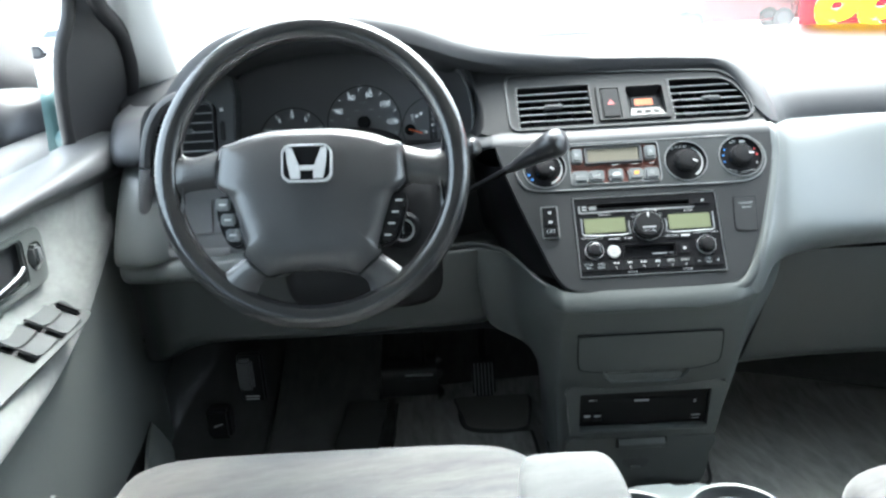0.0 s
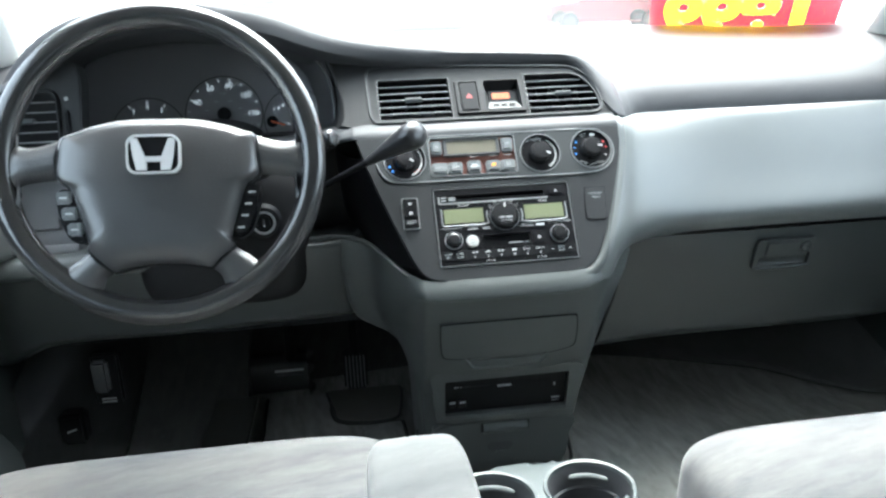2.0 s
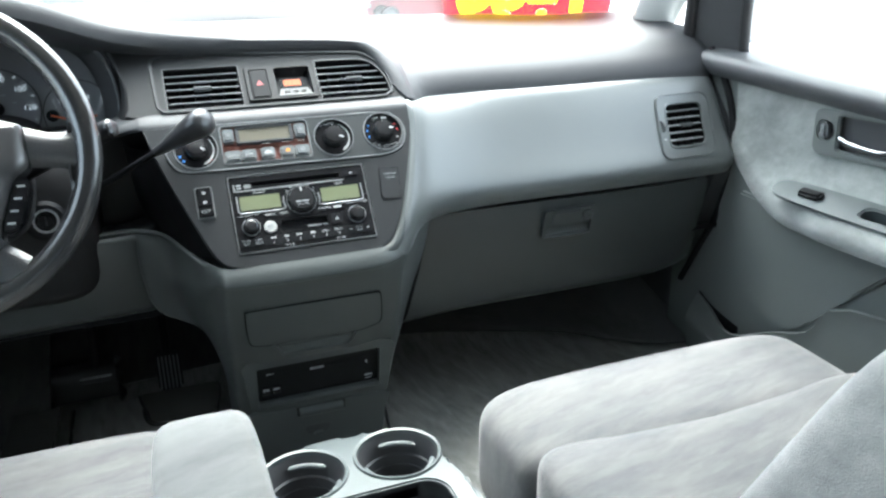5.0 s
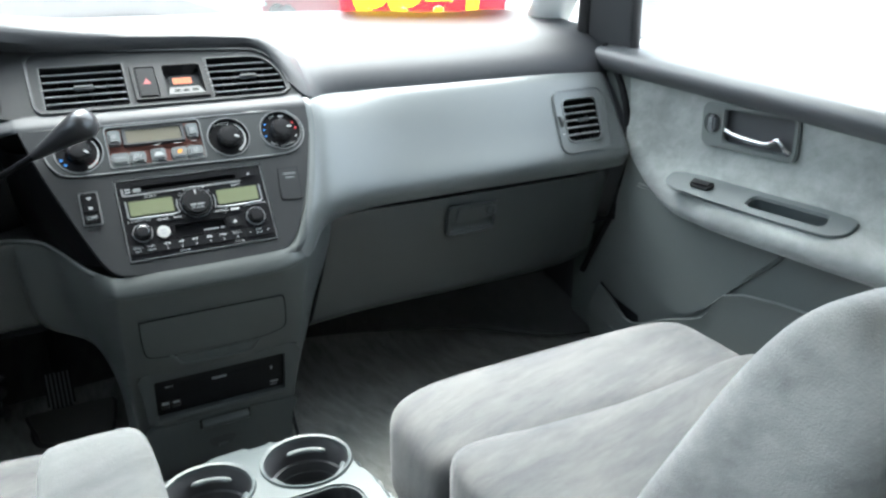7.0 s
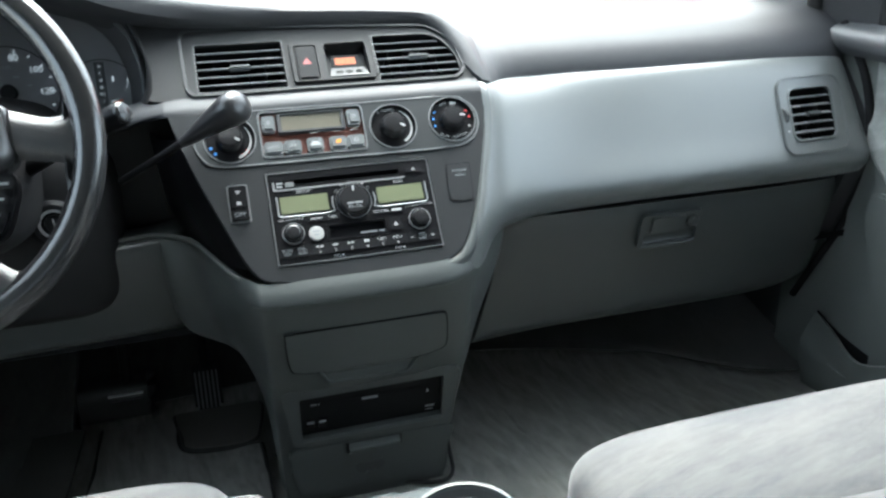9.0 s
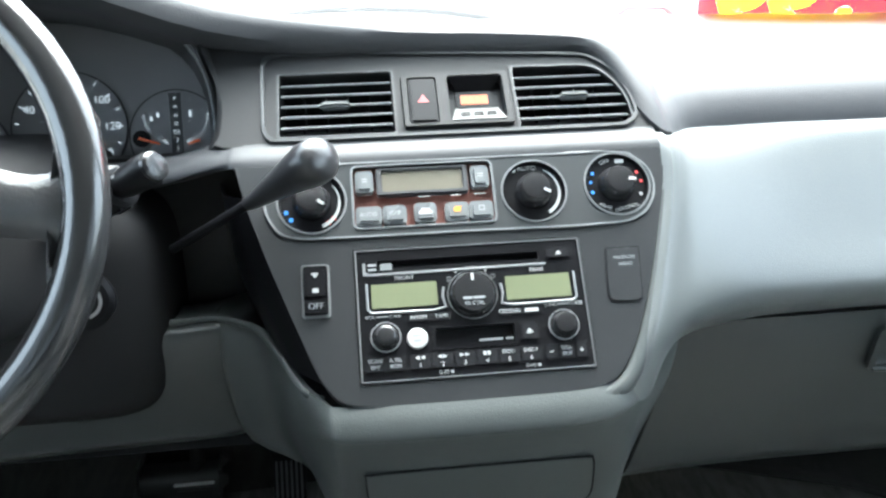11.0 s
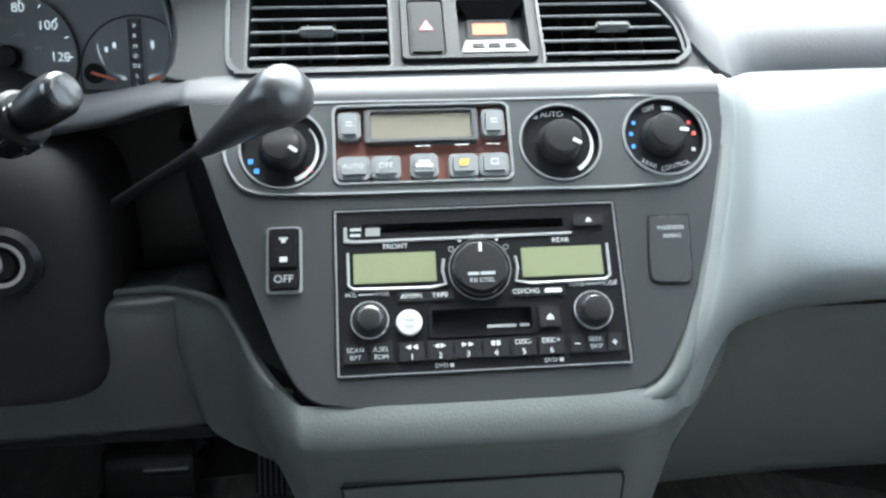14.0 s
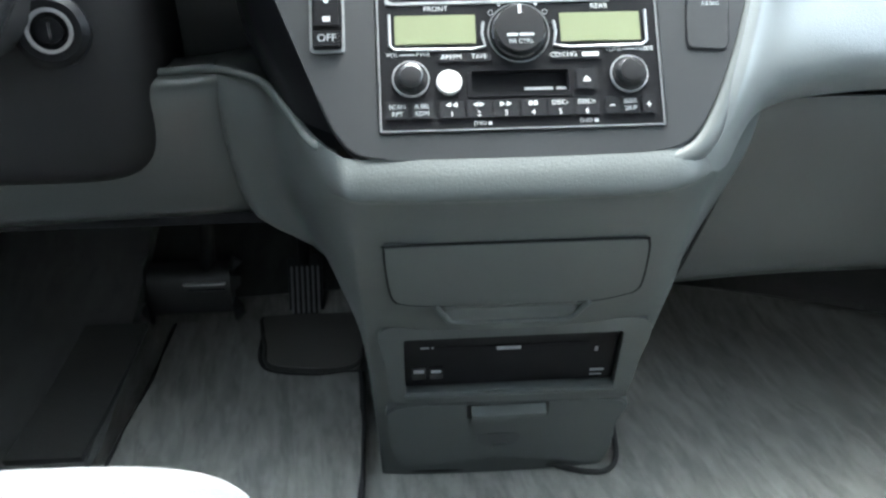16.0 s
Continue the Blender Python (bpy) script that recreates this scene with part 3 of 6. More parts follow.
# Black tube stands in for the shade in the glovebox gap.
part("glove_gap_shade", tube(catmull([(0.2115, 1.0885, 0.388), (0.2085, 1.099, 0.35), (0.2055, 1.114, 0.30), (0.196, 1.127, 0.25), (0.187, 1.139, 0.206), (0.182, 1.148, 0.19)], 4), 0.0028, 8), MATTE, glovebox, "dark gap beside the glovebox")
GLOVE_FACE = basis((0.49, 1.095, 0.335), (1, 0, 0), (0, -0.018, 0.062))
part("handle_recess", ring(rect(-0.060, 0.041, -0.014, 0.043, 0.007), rect(-0.052, 0.036, -0.007, 0.015, 0.004), -0.004, 0.0016, 0.0012), GREY, glovebox, m=GLOVE_FACE)
part("handle_hollow", net([[(u, 0.016, -0.003), (u, 0.006, -0.008), (u, -0.004, -0.004), (u, -0.009, 0.001)] for u in (-0.053, 0.037)], 3, 3, 0.002, OUT), GREY, glovebox, m=GLOVE_FACE)
part("handle_lip", tube([(-0.054, -0.0115, 0.001), (-0.03, -0.0125, 0.0025), (0.02, -0.0115, 0.0025), (0.037, -0.0095, 0.001)], 0.0028, 10), GREY, glovebox, m=GLOVE_FACE)
part("handle", plate(rect(-0.044, 0.012, 0.013, 0.040, 0.003), (), 0.0, 0.0050, 0.0015), GREY, glovebox, m=GLOVE_FACE)
part("lock", lathe([(0.0105, 0.0), (0.0105, 0.004), (0.0090, 0.0052), (0.004, 0.0052), (0.003, 0.004), (0.0, 0.004)], 24, 0.0255, 0.027), GREY, glovebox, m=GLOVE_FACE)

# centre stack body
def stack_col(x, dy, dz=0.0, lean=0.0):
    pts = ((0.974, 0.393), (0.9655, 0.3825), (0.9605, 0.3685), (0.9690, 0.3615), (0.998, 0.312), (1.029, 0.245), (1.065, 0.180), (1.086, 0.095), (1.100, -0.01))
    return [(x + lean * (0.393 - z), y + dy, z + (dz if i < 3 else dz * 0.5 if i == 3 else 0)) for i, (y, z) in enumerate(pts)]


stack_cols = [
    [(-0.236, 1.16, 0.424), (-0.234, 1.16, 0.414), (-0.231, 1.16, 0.39), (-0.228, 1.165, 0.35), (-0.215, 1.18, 0.292), (-0.152, 1.25, 0.247), (-0.131, 1.26, 0.18), (-0.122, 1.27, 0.095), (-0.118, 1.28, -0.01)],
    [(-0.236, 1.122, 0.424), (-0.234, 1.114, 0.414), (-0.231, 1.109, 0.39), (-0.228, 1.111, 0.35), (-0.212, 1.116, 0.291), (-0.155, 1.13, 0.250), (-0.133, 1.15, 0.18), (-0.123, 1.17, 0.095), (-0.119, 1.19, -0.01)],
    [(-0.190, 1.098, 0.418), (-0.187, 1.090, 0.405), (-0.184, 1.085, 0.38), (-0.182, 1.088, 0.34), (-0.174, 1.10, 0.294), (-0.150, 1.105, 0.249), (-0.131, 1.12, 0.18), (-0.121, 1.145, 0.095), (-0.117, 1.16, -0.01)],
    [(-0.155, 1.025, 0.402), (-0.152, 1.012, 0.389), (-0.150, 1.01, 0.366), (-0.150, 1.02, 0.338), (-0.147, 1.04, 0.305), (-0.139, 1.066, 0.245), (-0.127, 1.095, 0.18), (-0.118, 1.12, 0.095), (-0.114, 1.135, -0.01)],
    stack_col(-0.128, 0.006, 0.003, 0.035), stack_col(-0.110, 0.0, 0.0, 0.012), stack_col(-0.05, -0.004), stack_col(0.05, -0.004), stack_col(0.095, -0.002, 0.001, 0.012),
    [(0.118, 0.982, 0.3990), (0.119, 0.971, 0.388), (0.119, 0.9650, 0.3730), (0.120, 0.9735, 0.3650), (0.122, 0.999, 0.312), (0.126, 1.031, 0.245), (0.127, 1.066, 0.18), (0.122, 1.087, 0.095), (0.116, 1.101, -0.01)],
    [(0.136, 1.000, 0.4040), (0.1375, 0.989, 0.394), (0.138, 0.9795, 0.377), (0.139, 0.984, 0.366), (0.140, 1.008, 0.312), (0.145, 1.043, 0.245), (0.145, 1.075, 0.18), (0.135, 1.10, 0.095), (0.124, 1.115, -0.01)],
    [(0.158, 1.016, 0.404), (0.157, 1.004, 0.392), (0.154, 0.997, 0.372), (0.151, 1.008, 0.343), (0.149, 1.028, 0.308), (0.152, 1.062, 0.245), (0.152, 1.09, 0.18), (0.140, 1.12, 0.095), (0.128, 1.135, -0.01)],
    [(0.203, 1.060, 0.408), (0.202, 1.057, 0.390), (0.200, 1.06, 0.364), (0.197, 1.07, 0.338), (0.192, 1.085, 0.305), (0.182, 1.11, 0.245), (0.172, 1.13, 0.18), (0.155, 1.16, 0.095), (0.140, 1.18, -0.01)],
    [(0.23, 1.11, 0.400), (0.227, 1.11, 0.382), (0.222, 1.113, 0.36), (0.218, 1.117, 0.338), (0.212, 1.127, 0.305), (0.200, 1.152, 0.245), (0.188, 1.172, 0.18), (0.168, 1.20, 0.095), (0.15, 1.22, -0.01)]]
DVD_FACE = basis((0, 1.058, 0.177), (1, 0, 0), (0, -0.018, 0.085))
part("console", cut_hole(net(stack_cols, 5, 4, 0.005), DVD_FACE, -0.0880, 0.1125, -0.0520, 0.0215), CONSOLE, dashboard, "grey vinyl centre stack")

part("console_lip", tube(catmull([(-0.31, 1.117, 0.4195), (-0.26, 1.119, 0.4220), (-0.236, 1.118, 0.4235), (-0.212, 1.108, 0.4215), (-0.190, 1.094, 0.4165), (-0.172, 1.060, 0.4085), (-0.155, 1.022, 0.4000), (-0.142, 1.000, 0.3945), (-0.130, 1.000, 0.388)], 4), 0.0036, 10), CONSOLE, dashboard, "rounded lip of the centre stack")

# driver's lower panel
def knee_col(x, dy=0.0, top=0.42, low=0.285):
    return [(x, y + dy, z) for y, z in ((1.16, top + 0.004), (1.118, top), (1.104, top - 0.012), (1.106, 0.37), (1.112, 0.32), (1.122, low), (1.17, low - 0.016))]


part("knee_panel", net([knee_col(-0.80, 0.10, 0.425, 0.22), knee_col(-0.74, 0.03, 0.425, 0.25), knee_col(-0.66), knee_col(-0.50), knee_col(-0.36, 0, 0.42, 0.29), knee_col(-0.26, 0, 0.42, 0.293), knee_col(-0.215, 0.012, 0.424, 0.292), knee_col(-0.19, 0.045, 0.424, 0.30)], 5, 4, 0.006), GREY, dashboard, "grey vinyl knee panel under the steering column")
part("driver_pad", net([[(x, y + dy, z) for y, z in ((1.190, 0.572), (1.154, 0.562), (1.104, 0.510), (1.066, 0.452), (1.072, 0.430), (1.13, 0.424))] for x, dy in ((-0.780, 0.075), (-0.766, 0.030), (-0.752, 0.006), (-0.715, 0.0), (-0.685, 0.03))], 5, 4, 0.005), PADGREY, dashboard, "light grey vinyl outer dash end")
part("pad_sill", net([[(x, y + dy, z) for y, z in ((1.125, 0.434), (1.098, 0.431), (1.084, 0.421), (1.084, 0.406), (1.096, 0.396))] for x, dy in ((-0.768, 0.03), (-0.750, 0.004), (-0.65, 0.0), (-0.55, 0.0), (-0.49, 0.006))], 4, 4, 0.004), PADGREY, dashboard, "light grey vinyl sill below the switches")
part("switch_rim", tube(catmull([(-0.706, 1.116, 0.567), (-0.715, 1.112, 0.51), (-0.717, 1.109, 0.475), (-0.709, 1.107, 0.450), (-0.690, 1.108, 0.438), (-0.665, 1.114, 0.435), (-0.60, 1.116, 0.434)], 4), 0.013, 12, 0.7), SWITCHLIGHT, dashboard, "grey rim round the switches")
part("vent_pod_rim", tube(catmull([(-0.640, 1.128, 0.668), (-0.672, 1.124, 0.652), (-0.694, 1.120, 0.618), (-0.706, 1.116, 0.570)], 4), 0.013, 12, 0.7), DARK, dashboard, "charcoal rim round the outer vent")
part("end_block", net([[(x, y + dy, z) for y, z in ((1.24, 0.640), (1.175, 0.628), (1.148, 0.605), (1.136, 0.582), (1.140, 0.569), (1.175, 0.567))] for x, dy in ((-0.785, 0.06), (-0.768, 0.025), (-0.750, 0.006), (-0.700, 0.0))], 4, 4, 0.004), DARK, dashboard, "charcoal end of the upper dash")
part("switch_panel", net([[(x, y, z) for y, z in ((1.176, 0.585), (1.162, 0.57), (1.134, 0.50), (1.110, 0.44), (1.112, 0.426))] for x in (-0.705, -0.64, -0.58, -0.53)], 4, 3, 0.005), SWITCHLIGHT, dashboard, "grey switch panel beside the column")
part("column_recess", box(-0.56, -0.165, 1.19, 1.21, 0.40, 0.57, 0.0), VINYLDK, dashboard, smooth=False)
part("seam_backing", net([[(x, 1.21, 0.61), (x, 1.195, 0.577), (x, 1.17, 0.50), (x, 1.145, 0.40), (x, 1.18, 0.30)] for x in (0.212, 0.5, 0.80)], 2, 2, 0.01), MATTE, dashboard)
part("dash_end", net([[(x, 1.21, 0.62), (x, 1.19, 0.577), (x, 1.13, 0.50), (x, 1.10, 0.40), (x, 1.16, 0.28)] for x in (0.80, 0.845)], 2, 2, 0.02), DARK, dashboard)
# The dark of the open gap by the door, drawn as a black tube.
part("end_gap_shade", tube(catmull([(0.839, 1.185, 0.622), (0.839, 1.132, 0.553), (0.839, 1.107, 0.48), (0.839, 1.106, 0.402), (0.839, 1.134, 0.302), (0.839, 1.182, 0.215), (0.839, 1.226, 0.137)], 4), 0.0065, 10), MATTE, dashboard, "dark gap at the dash end")
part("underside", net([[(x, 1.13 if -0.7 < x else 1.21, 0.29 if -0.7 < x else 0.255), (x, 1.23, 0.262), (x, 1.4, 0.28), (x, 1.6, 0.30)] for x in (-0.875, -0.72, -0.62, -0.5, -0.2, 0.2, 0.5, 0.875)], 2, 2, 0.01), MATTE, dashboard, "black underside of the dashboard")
SW_FACE = basis((-0.635, 1.127, 0.486), (1, 0, 0), (0, 0.027, 0.07))
part("switch_blank", plate(rect(-0.03, 0.012, -0.025, 0.028, 0.003), (), 0, 0.003, 0.001), SWITCHLIGHT, dashboard, m=SW_FACE)
part("switch_blank", plate(rect(0.016, 0.055, -0.025, 0.028, 0.003), (), 0, 0.003, 0.001), SWITCHLIGHT, dashboard, m=SW_FACE)

# charcoal centre panel, lower and upper
chain = [(0.1912, 0.198), (0.1906, 0.182), (0.1854, 0.156), (0.1761, 0.1237), (0.165, 0.089), (0.1513, 0.0504), (0.1355, 0.015), (0.124, -0.004), (0.111, -0.0148), (0.092, -0.019), (0.056, -0.0206), (0.0, -0.0204), (-0.0525, -0.0202), (-0.088, -0.0195), (-0.107, -0.0173), (-0.120, -0.0095), (-0.132, 0.010), (-0.143, 0.038), (-0.156, 0.071), (-0.170, 0.108), (-0.181, 0.140), (-0.190, 0.168), (-0.197, 0.198)]
outline = [(p.x, p.y) for p in catmull([(u, v, 0) for u, v in chain], 4)] + [(-0.1, 0.198), (0.0, 0.198), (0.1, 0.198)]
CLIMATE_OUT = smooth_outline([(-0.150, 0.128), (-0.10, 0.1255), (0.0, 0.125), (0.12, 0.124), (0.158, 0.129), (0.176, 0.148), (0.177, 0.172), (0.164, 0.1885), (0.14, 0.1950), (0.0, 0.1958), (-0.12, 0.1958), (-0.155, 0.190), (-0.172, 0.165), (-0.167, 0.142)], 4)
CLIMATE_HOLE = [(0.003 + (u - 0.003) * 0.994, 0.161 + (v - 0.161) * 0.975) for u, v in CLIMATE_OUT]
radio_hole = rect(-0.097, 0.100, -0.001, 0.114, 0.002)
centre_panel = part("centre_panel", plate(outline, (radio_hole, CLIMATE_HOLE), -0.012, 0.0, 0.0012), PANEL, dashboard, "charcoal satin centre panel", m=RADIO_FACE)
# the lip follows the panel's right edge and fades out under its corner
rim_path, rim_radii = [], []
sweep = catmull([(u, v, 0) for u, v in chain[2:12]], 5)
for k, p in enumerate(sweep):
    d = (sweep[min(k + 1, len(sweep) - 1)] - sweep[max(k - 1, 0)]).normalized()
    swell = math.sin(math.pi * min(1.0, k / (len(sweep) - 1)) ** 1.25)
    r = 0.003 + 0.0065 * swell
    rim_path.append((p.x - 0.72 * r * d.y, p.y + 0.72 * r * d.x, -1.02 * r - 0.004 * max(0.0, k / (len(sweep) - 1) - 0.75) * 4))
    rim_radii.append(r)
part("panel_surround", tube(rim_path, rim_radii, 16), CONSOLE, dashboard, "grey rolled lip round the centre panel", m=RADIO_FACE)
part("panel_side", net([[(-0.188, 1.082, 0.545), (-0.162, 1.040, 0.482), (-0.139, 1.008, 0.435), (-0.122, 0.986, 0.405)], [(-0.215, 1.13, 0.54), (-0.20, 1.10, 0.48), (-0.185, 1.08, 0.44), (-0.165, 1.05, 0.405)], [(-0.23, 1.2, 0.54), (-0.225, 1.2, 0.48), (-0.22, 1.2, 0.44), (-0.21, 1.2, 0.41)]], 3, 3, 0.003), BLACK, dashboard)

COWL_LEFT = ((1.23, 0.552), (1.19, 0.563), (1.150, 0.567), (1.128, 0.561), (1.120, 0.550), (1.125, 0.540), (1.17, 0.535))
COWL_RIGHT = ((1.16, 0.592), (1.122, 0.5895), (1.1140, 0.5862), (1.1065, 0.5828), (1.1010, 0.5794), (1.0970, 0.5757), (1.0943, 0.5714))


def cowl_col(x, k):
    return [(x, a[0] + (b[0] - a[0]) * k, a[1] + (b[1] - a[1]) * k) for a, b in zip(COWL_LEFT, COWL_RIGHT)]


part("cowl", net([cowl_col(x, k) for x, k in ((-0.62, 0), (-0.52, 0), (-0.40, 0.03), (-0.34, 0.12), (-0.29, 0.30), (-0.255, 0.52), (-0.228, 0.76), (-0.206, 0.94), (-0.19, 1.0), (-0.1, 1.0), (0.1, 1.0), (0.15, 1.0), (0.18, 1.0), (0.1912, 1.0))], 4, 4, 0.004), COWLMAT, dashboard, "charcoal cowl and ledge under the instruments and vents")

V_LEFT = rect(-0.1585, -0.0525, 0.001, 0.0715, 0.003)
V_RIGHT = smooth_outline([(0.0655, 0.0), (0.12, 0.0), (0.168, 0.001), (0.173, 0.012), (0.170, 0.035), (0.158, 0.057), (0.140, 0.0695), (0.10, 0.071), (0.0665, 0.071), (0.0655, 0.066), (0.0655, 0.004)], 3)
V_MID = rect(-0.044, 0.060, 0.004, 0.066, 0.003)
up_outline = smooth_outline([(-0.208, -0.008), (-0.1, -0.0065), (0.1, -0.0065), (0.176, -0.0065), (0.1885, -0.006), (0.190, 0.006), (0.187, 0.030), (0.181, 0.048), (0.168, 0.070), (0.150, 0.0845), (0.12, 0.092), (0.05, 0.0955), (-0.05, 0.0995), (-0.15, 0.106), (-0.232, 0.120), (-0.234, 0.110), (-0.2225, 0.092), (-0.2145, 0.066), (-0.2105, 0.035), (-0.2115, 0.008)], 3)
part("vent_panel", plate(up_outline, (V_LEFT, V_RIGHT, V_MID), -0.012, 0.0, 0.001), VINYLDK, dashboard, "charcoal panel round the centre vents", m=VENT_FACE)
part("cluster_cheek", net([
    [(-0.2385, 1.20, 0.680), (-0.2265, 1.20, 0.6546), (-0.2205, 1.20, 0.636), (-0.2212, 1.20, 0.6137), (-0.2265, 1.195, 0.592), (-0.236, 1.19, 0.5705)],
    [(-0.233, 1.186, 0.676), (-0.2235, 1.176, 0.652), (-0.218, 1.165, 0.635), (-0.217, 1.152, 0.6145), (-0.220, 1.140, 0.596), (-0.226, 1.132, 0.581)],
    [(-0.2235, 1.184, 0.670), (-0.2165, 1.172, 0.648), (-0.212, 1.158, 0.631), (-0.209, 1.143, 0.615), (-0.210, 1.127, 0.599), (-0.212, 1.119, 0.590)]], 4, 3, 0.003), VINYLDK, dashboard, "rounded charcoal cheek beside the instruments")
V_RIM = smooth_outline([(-0.176, 0.075), (-0.1745, 0.02), (-0.173, 0.005), (-0.167, -0.0035), (-0.15, -0.0055), (0.0, -0.0052), (0.150, -0.0048), (0.168, -0.0025), (0.178, 0.006), (0.1795, 0.016), (0.1765, 0.036), (0.167, 0.0615), (0.150, 0.0785), (0.130, 0.0855), (0.05, 0.0905), (-0.05, 0.0950), (-0.14, 0.098), (-0.168, 0.096), (-0.1752, 0.088)], 4)
part("vent_rim", ring(V_RIM, [(0.002 + (u - 0.002) * 0.982, 0.046 + (v - 0.046) * 0.935) for u, v in V_RIM], -0.003, 0.0030, 0.0013), PANEL, dashboard, "satin raised rim round the centre vents", m=VENT_FACE)


def bezel_out(pts, d, cu, cv, su, sv):
    return [(cu + (u - cu) * (1 + d / su), cv + (v - cv) * (1 + d / sv)) for u, v in pts]


def air_vent(hole, u0, u1, v0, v1, tab, cut, slats=5, face=VENT_FACE, group="dashboard air vents", lift=0.0, deep=-0.05, rim=None, tilt=46, shear=0.0, lip=0.0012):
    """Vent with its own housing, slats, fins and a thumb tab; cut(v) gives the right end of a slat."""
    vent = empty("air_vent", face, "black louvred air vent in the dashboard", "air vent", group)
    lean = lambda pts: [(u + shear * v, v) for u, v in pts]
    part("frame", ring(lean(bezel_out(hole, lip + 0.0012, (u0 + u1) / 2, (v0 + v1) / 2, (u1 - u0) / 2, (v1 - v0) / 2)), lean(hole), -0.003, lip + lift, 0.0008), rim or PANEL, vent)
    part("housing", plate(lean(hole), (), deep - 0.005, deep if not lift else -0.0005), MATTE, vent, smooth=False)
    if not lift:
        part("housing_wall", ring(lean(bezel_out(hole, 0.002, (u0 + u1) / 2, (v0 + v1) / 2, (u1 - u0) / 2, (v1 - v0) / 2)), lean(hole), deep, -0.0030), MATTE, vent)
    step = (v1 - v0) / (slats + 0.8)
    for k in range(slats):
        v = v0 + step * (k + 0.75)
        e = cut(v)
        bm = box(u0 + 0.001, e - 0.001, -0.0007, 0.0007, -0.0095 + 0.6 * lift, 0.0, 0.0005)
        part("slat", bm, SLAT, vent, m=pose(shear * v, v, -0.0008 + lift, tilt, 0, 0))
    for k in range(4 if not lift else 0):
        u = u0 + (u1 - u0) * (k + 1) / 5
        part("fin", box(u - 0.001, u + 0.001, v0 + 0.002, v1 - 0.012, deep + 0.005, -0.020, 0), MATTE, vent, smooth=False)
    tu, tv = tab
    part("tab", box(tu - 0.014, tu + 0.014, tv - 0.0035, tv + 0.0035, -0.006, 0.003 + lift, 0.0022), SWITCHGREY, vent)
    return vent


air_vent(V_LEFT, -0.1585, -0.0525, 0.001, 0.0715, (-0.107, 0.0355), lambda v: -0.0525)
air_vent(V_RIGHT, 0.0655, 0.173, 0.0, 0.071, (0.122, 0.0355), lambda v: 0.1735 - max(0, v - 0.02) ** 2 * 13)

# hazard switch and clock
clock = empty("clock_module", VENT_FACE, "charcoal clock and hazard switch module, amber digits lit", "clock")
haz_hole, clk_hole = rect(-0.0385, -0.0105, 0.007, 0.0605, 0.003), rect(0.000, 0.0535, 0.008, 0.0615, 0.004)
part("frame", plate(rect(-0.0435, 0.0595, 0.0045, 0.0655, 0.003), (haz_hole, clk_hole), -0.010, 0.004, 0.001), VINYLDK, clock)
hz = part("hazard_button", plate(rect(-0.0375, -0.0115, 0.008, 0.0595, 0.003), (), -0.006, 0.005, 0.002), BLACK, clock, "black button with a red triangle")
bm = bmesh.new()
bm.faces.new([bm.verts.new((-0.0245 + 0.0065 * math.cos(radians(q)), 0.033 + 0.0065 * math.sin(radians(q)), 0.0054)) for q in (90, 210, 330)])
part("triangle", bm, DULLRED, hz, smooth=False)
part("clock_hood", net([[(0.001, 0.060, 0.004), (0.010, 0.051, -0.008)], [(0.0525, 0.060, 0.004), (0.0435, 0.051, -0.008)]], 2, 2, 0.001, OUT), BLACK, clock)
part("clock_backing", plate(rect(-0.001, 0.0545, 0.007, 0.0625, 0.002), (), -0.014, -0.009), BLACK, clock, smooth=False)
disp = part("display", plate(rect(0.008, 0.0435, 0.0285, 0.0495, 0.002), (), -0.010, -0.006, 0.001), BLACK, clock)
part("lit_display", plate(rect(0.0125, 0.0390, 0.0335, 0.0445, 0.001), (), -0.006, -0.0054), AMBERDIM, disp, "amber lit clock face", smooth=False)
bars(disp, AMBER, [(0.0150 + 0.0056 * k + (0.0012 if k > 1 else 0), 0.0190 + 0.0056 * k + (0.0012 if k > 1 else 0), 0.0355, 0.0425) for k in range(4)], -0.0051, "lit_digits")
part("clock_sill", net([[(0.001, 0.009, 0.0045), (0.006, 0.0275, -0.004)], [(0.0525, 0.009, 0.0045), (0.0475, 0.0275, -0.004)]], 2, 2, 0.002, OUT), SILLGREY, clock, "silver sill with three buttons")
for k in range(3):
    u = 0.0145 + 0.0125 * k
    part("set_button", ring(rect(u - 0.0045, u + 0.0045, -0.0025, 0.0025, 0.001), rect(u - 0.0038, u + 0.0038, -0.0018, 0.0018, 0.0008), 0, 0.0008), BLACK, clock, m=pose(0, 0.0170, 0.0012, -25, 0, 0), smooth=False)

# ---- climate control ----
climate = empty("climate_control", RADIO_FACE, "charcoal climate control unit with three rotary knobs", "climate control")
clim_out = CLIMATE_OUT
cc = (0.003, 0.161)
inner = [(cc[0] + (u - cc[0]) * 0.988, cc[1] + (v - cc[1]) * 0.955) for u, v in clim_out]
K = ((-0.131, 0.161, 0.0295), (0.0665, 0.160, 0.0290), (0.1435, 0.1625, 0.0298))
D_BOX = rect(-0.096, 0.0305, 0.1325, 0.1925, 0.006)
part("outline", ring(clim_out, inner, -0.001, 0.0022, 0.0006), EDGE, climate, "pale outline")
part("faceplate", plate(inner, (circle(*K[0]), circle(*K[1]), circle(*K[2]), D_BOX), -0.006, 0.0014, 0.0008), CLIMFACE, climate)
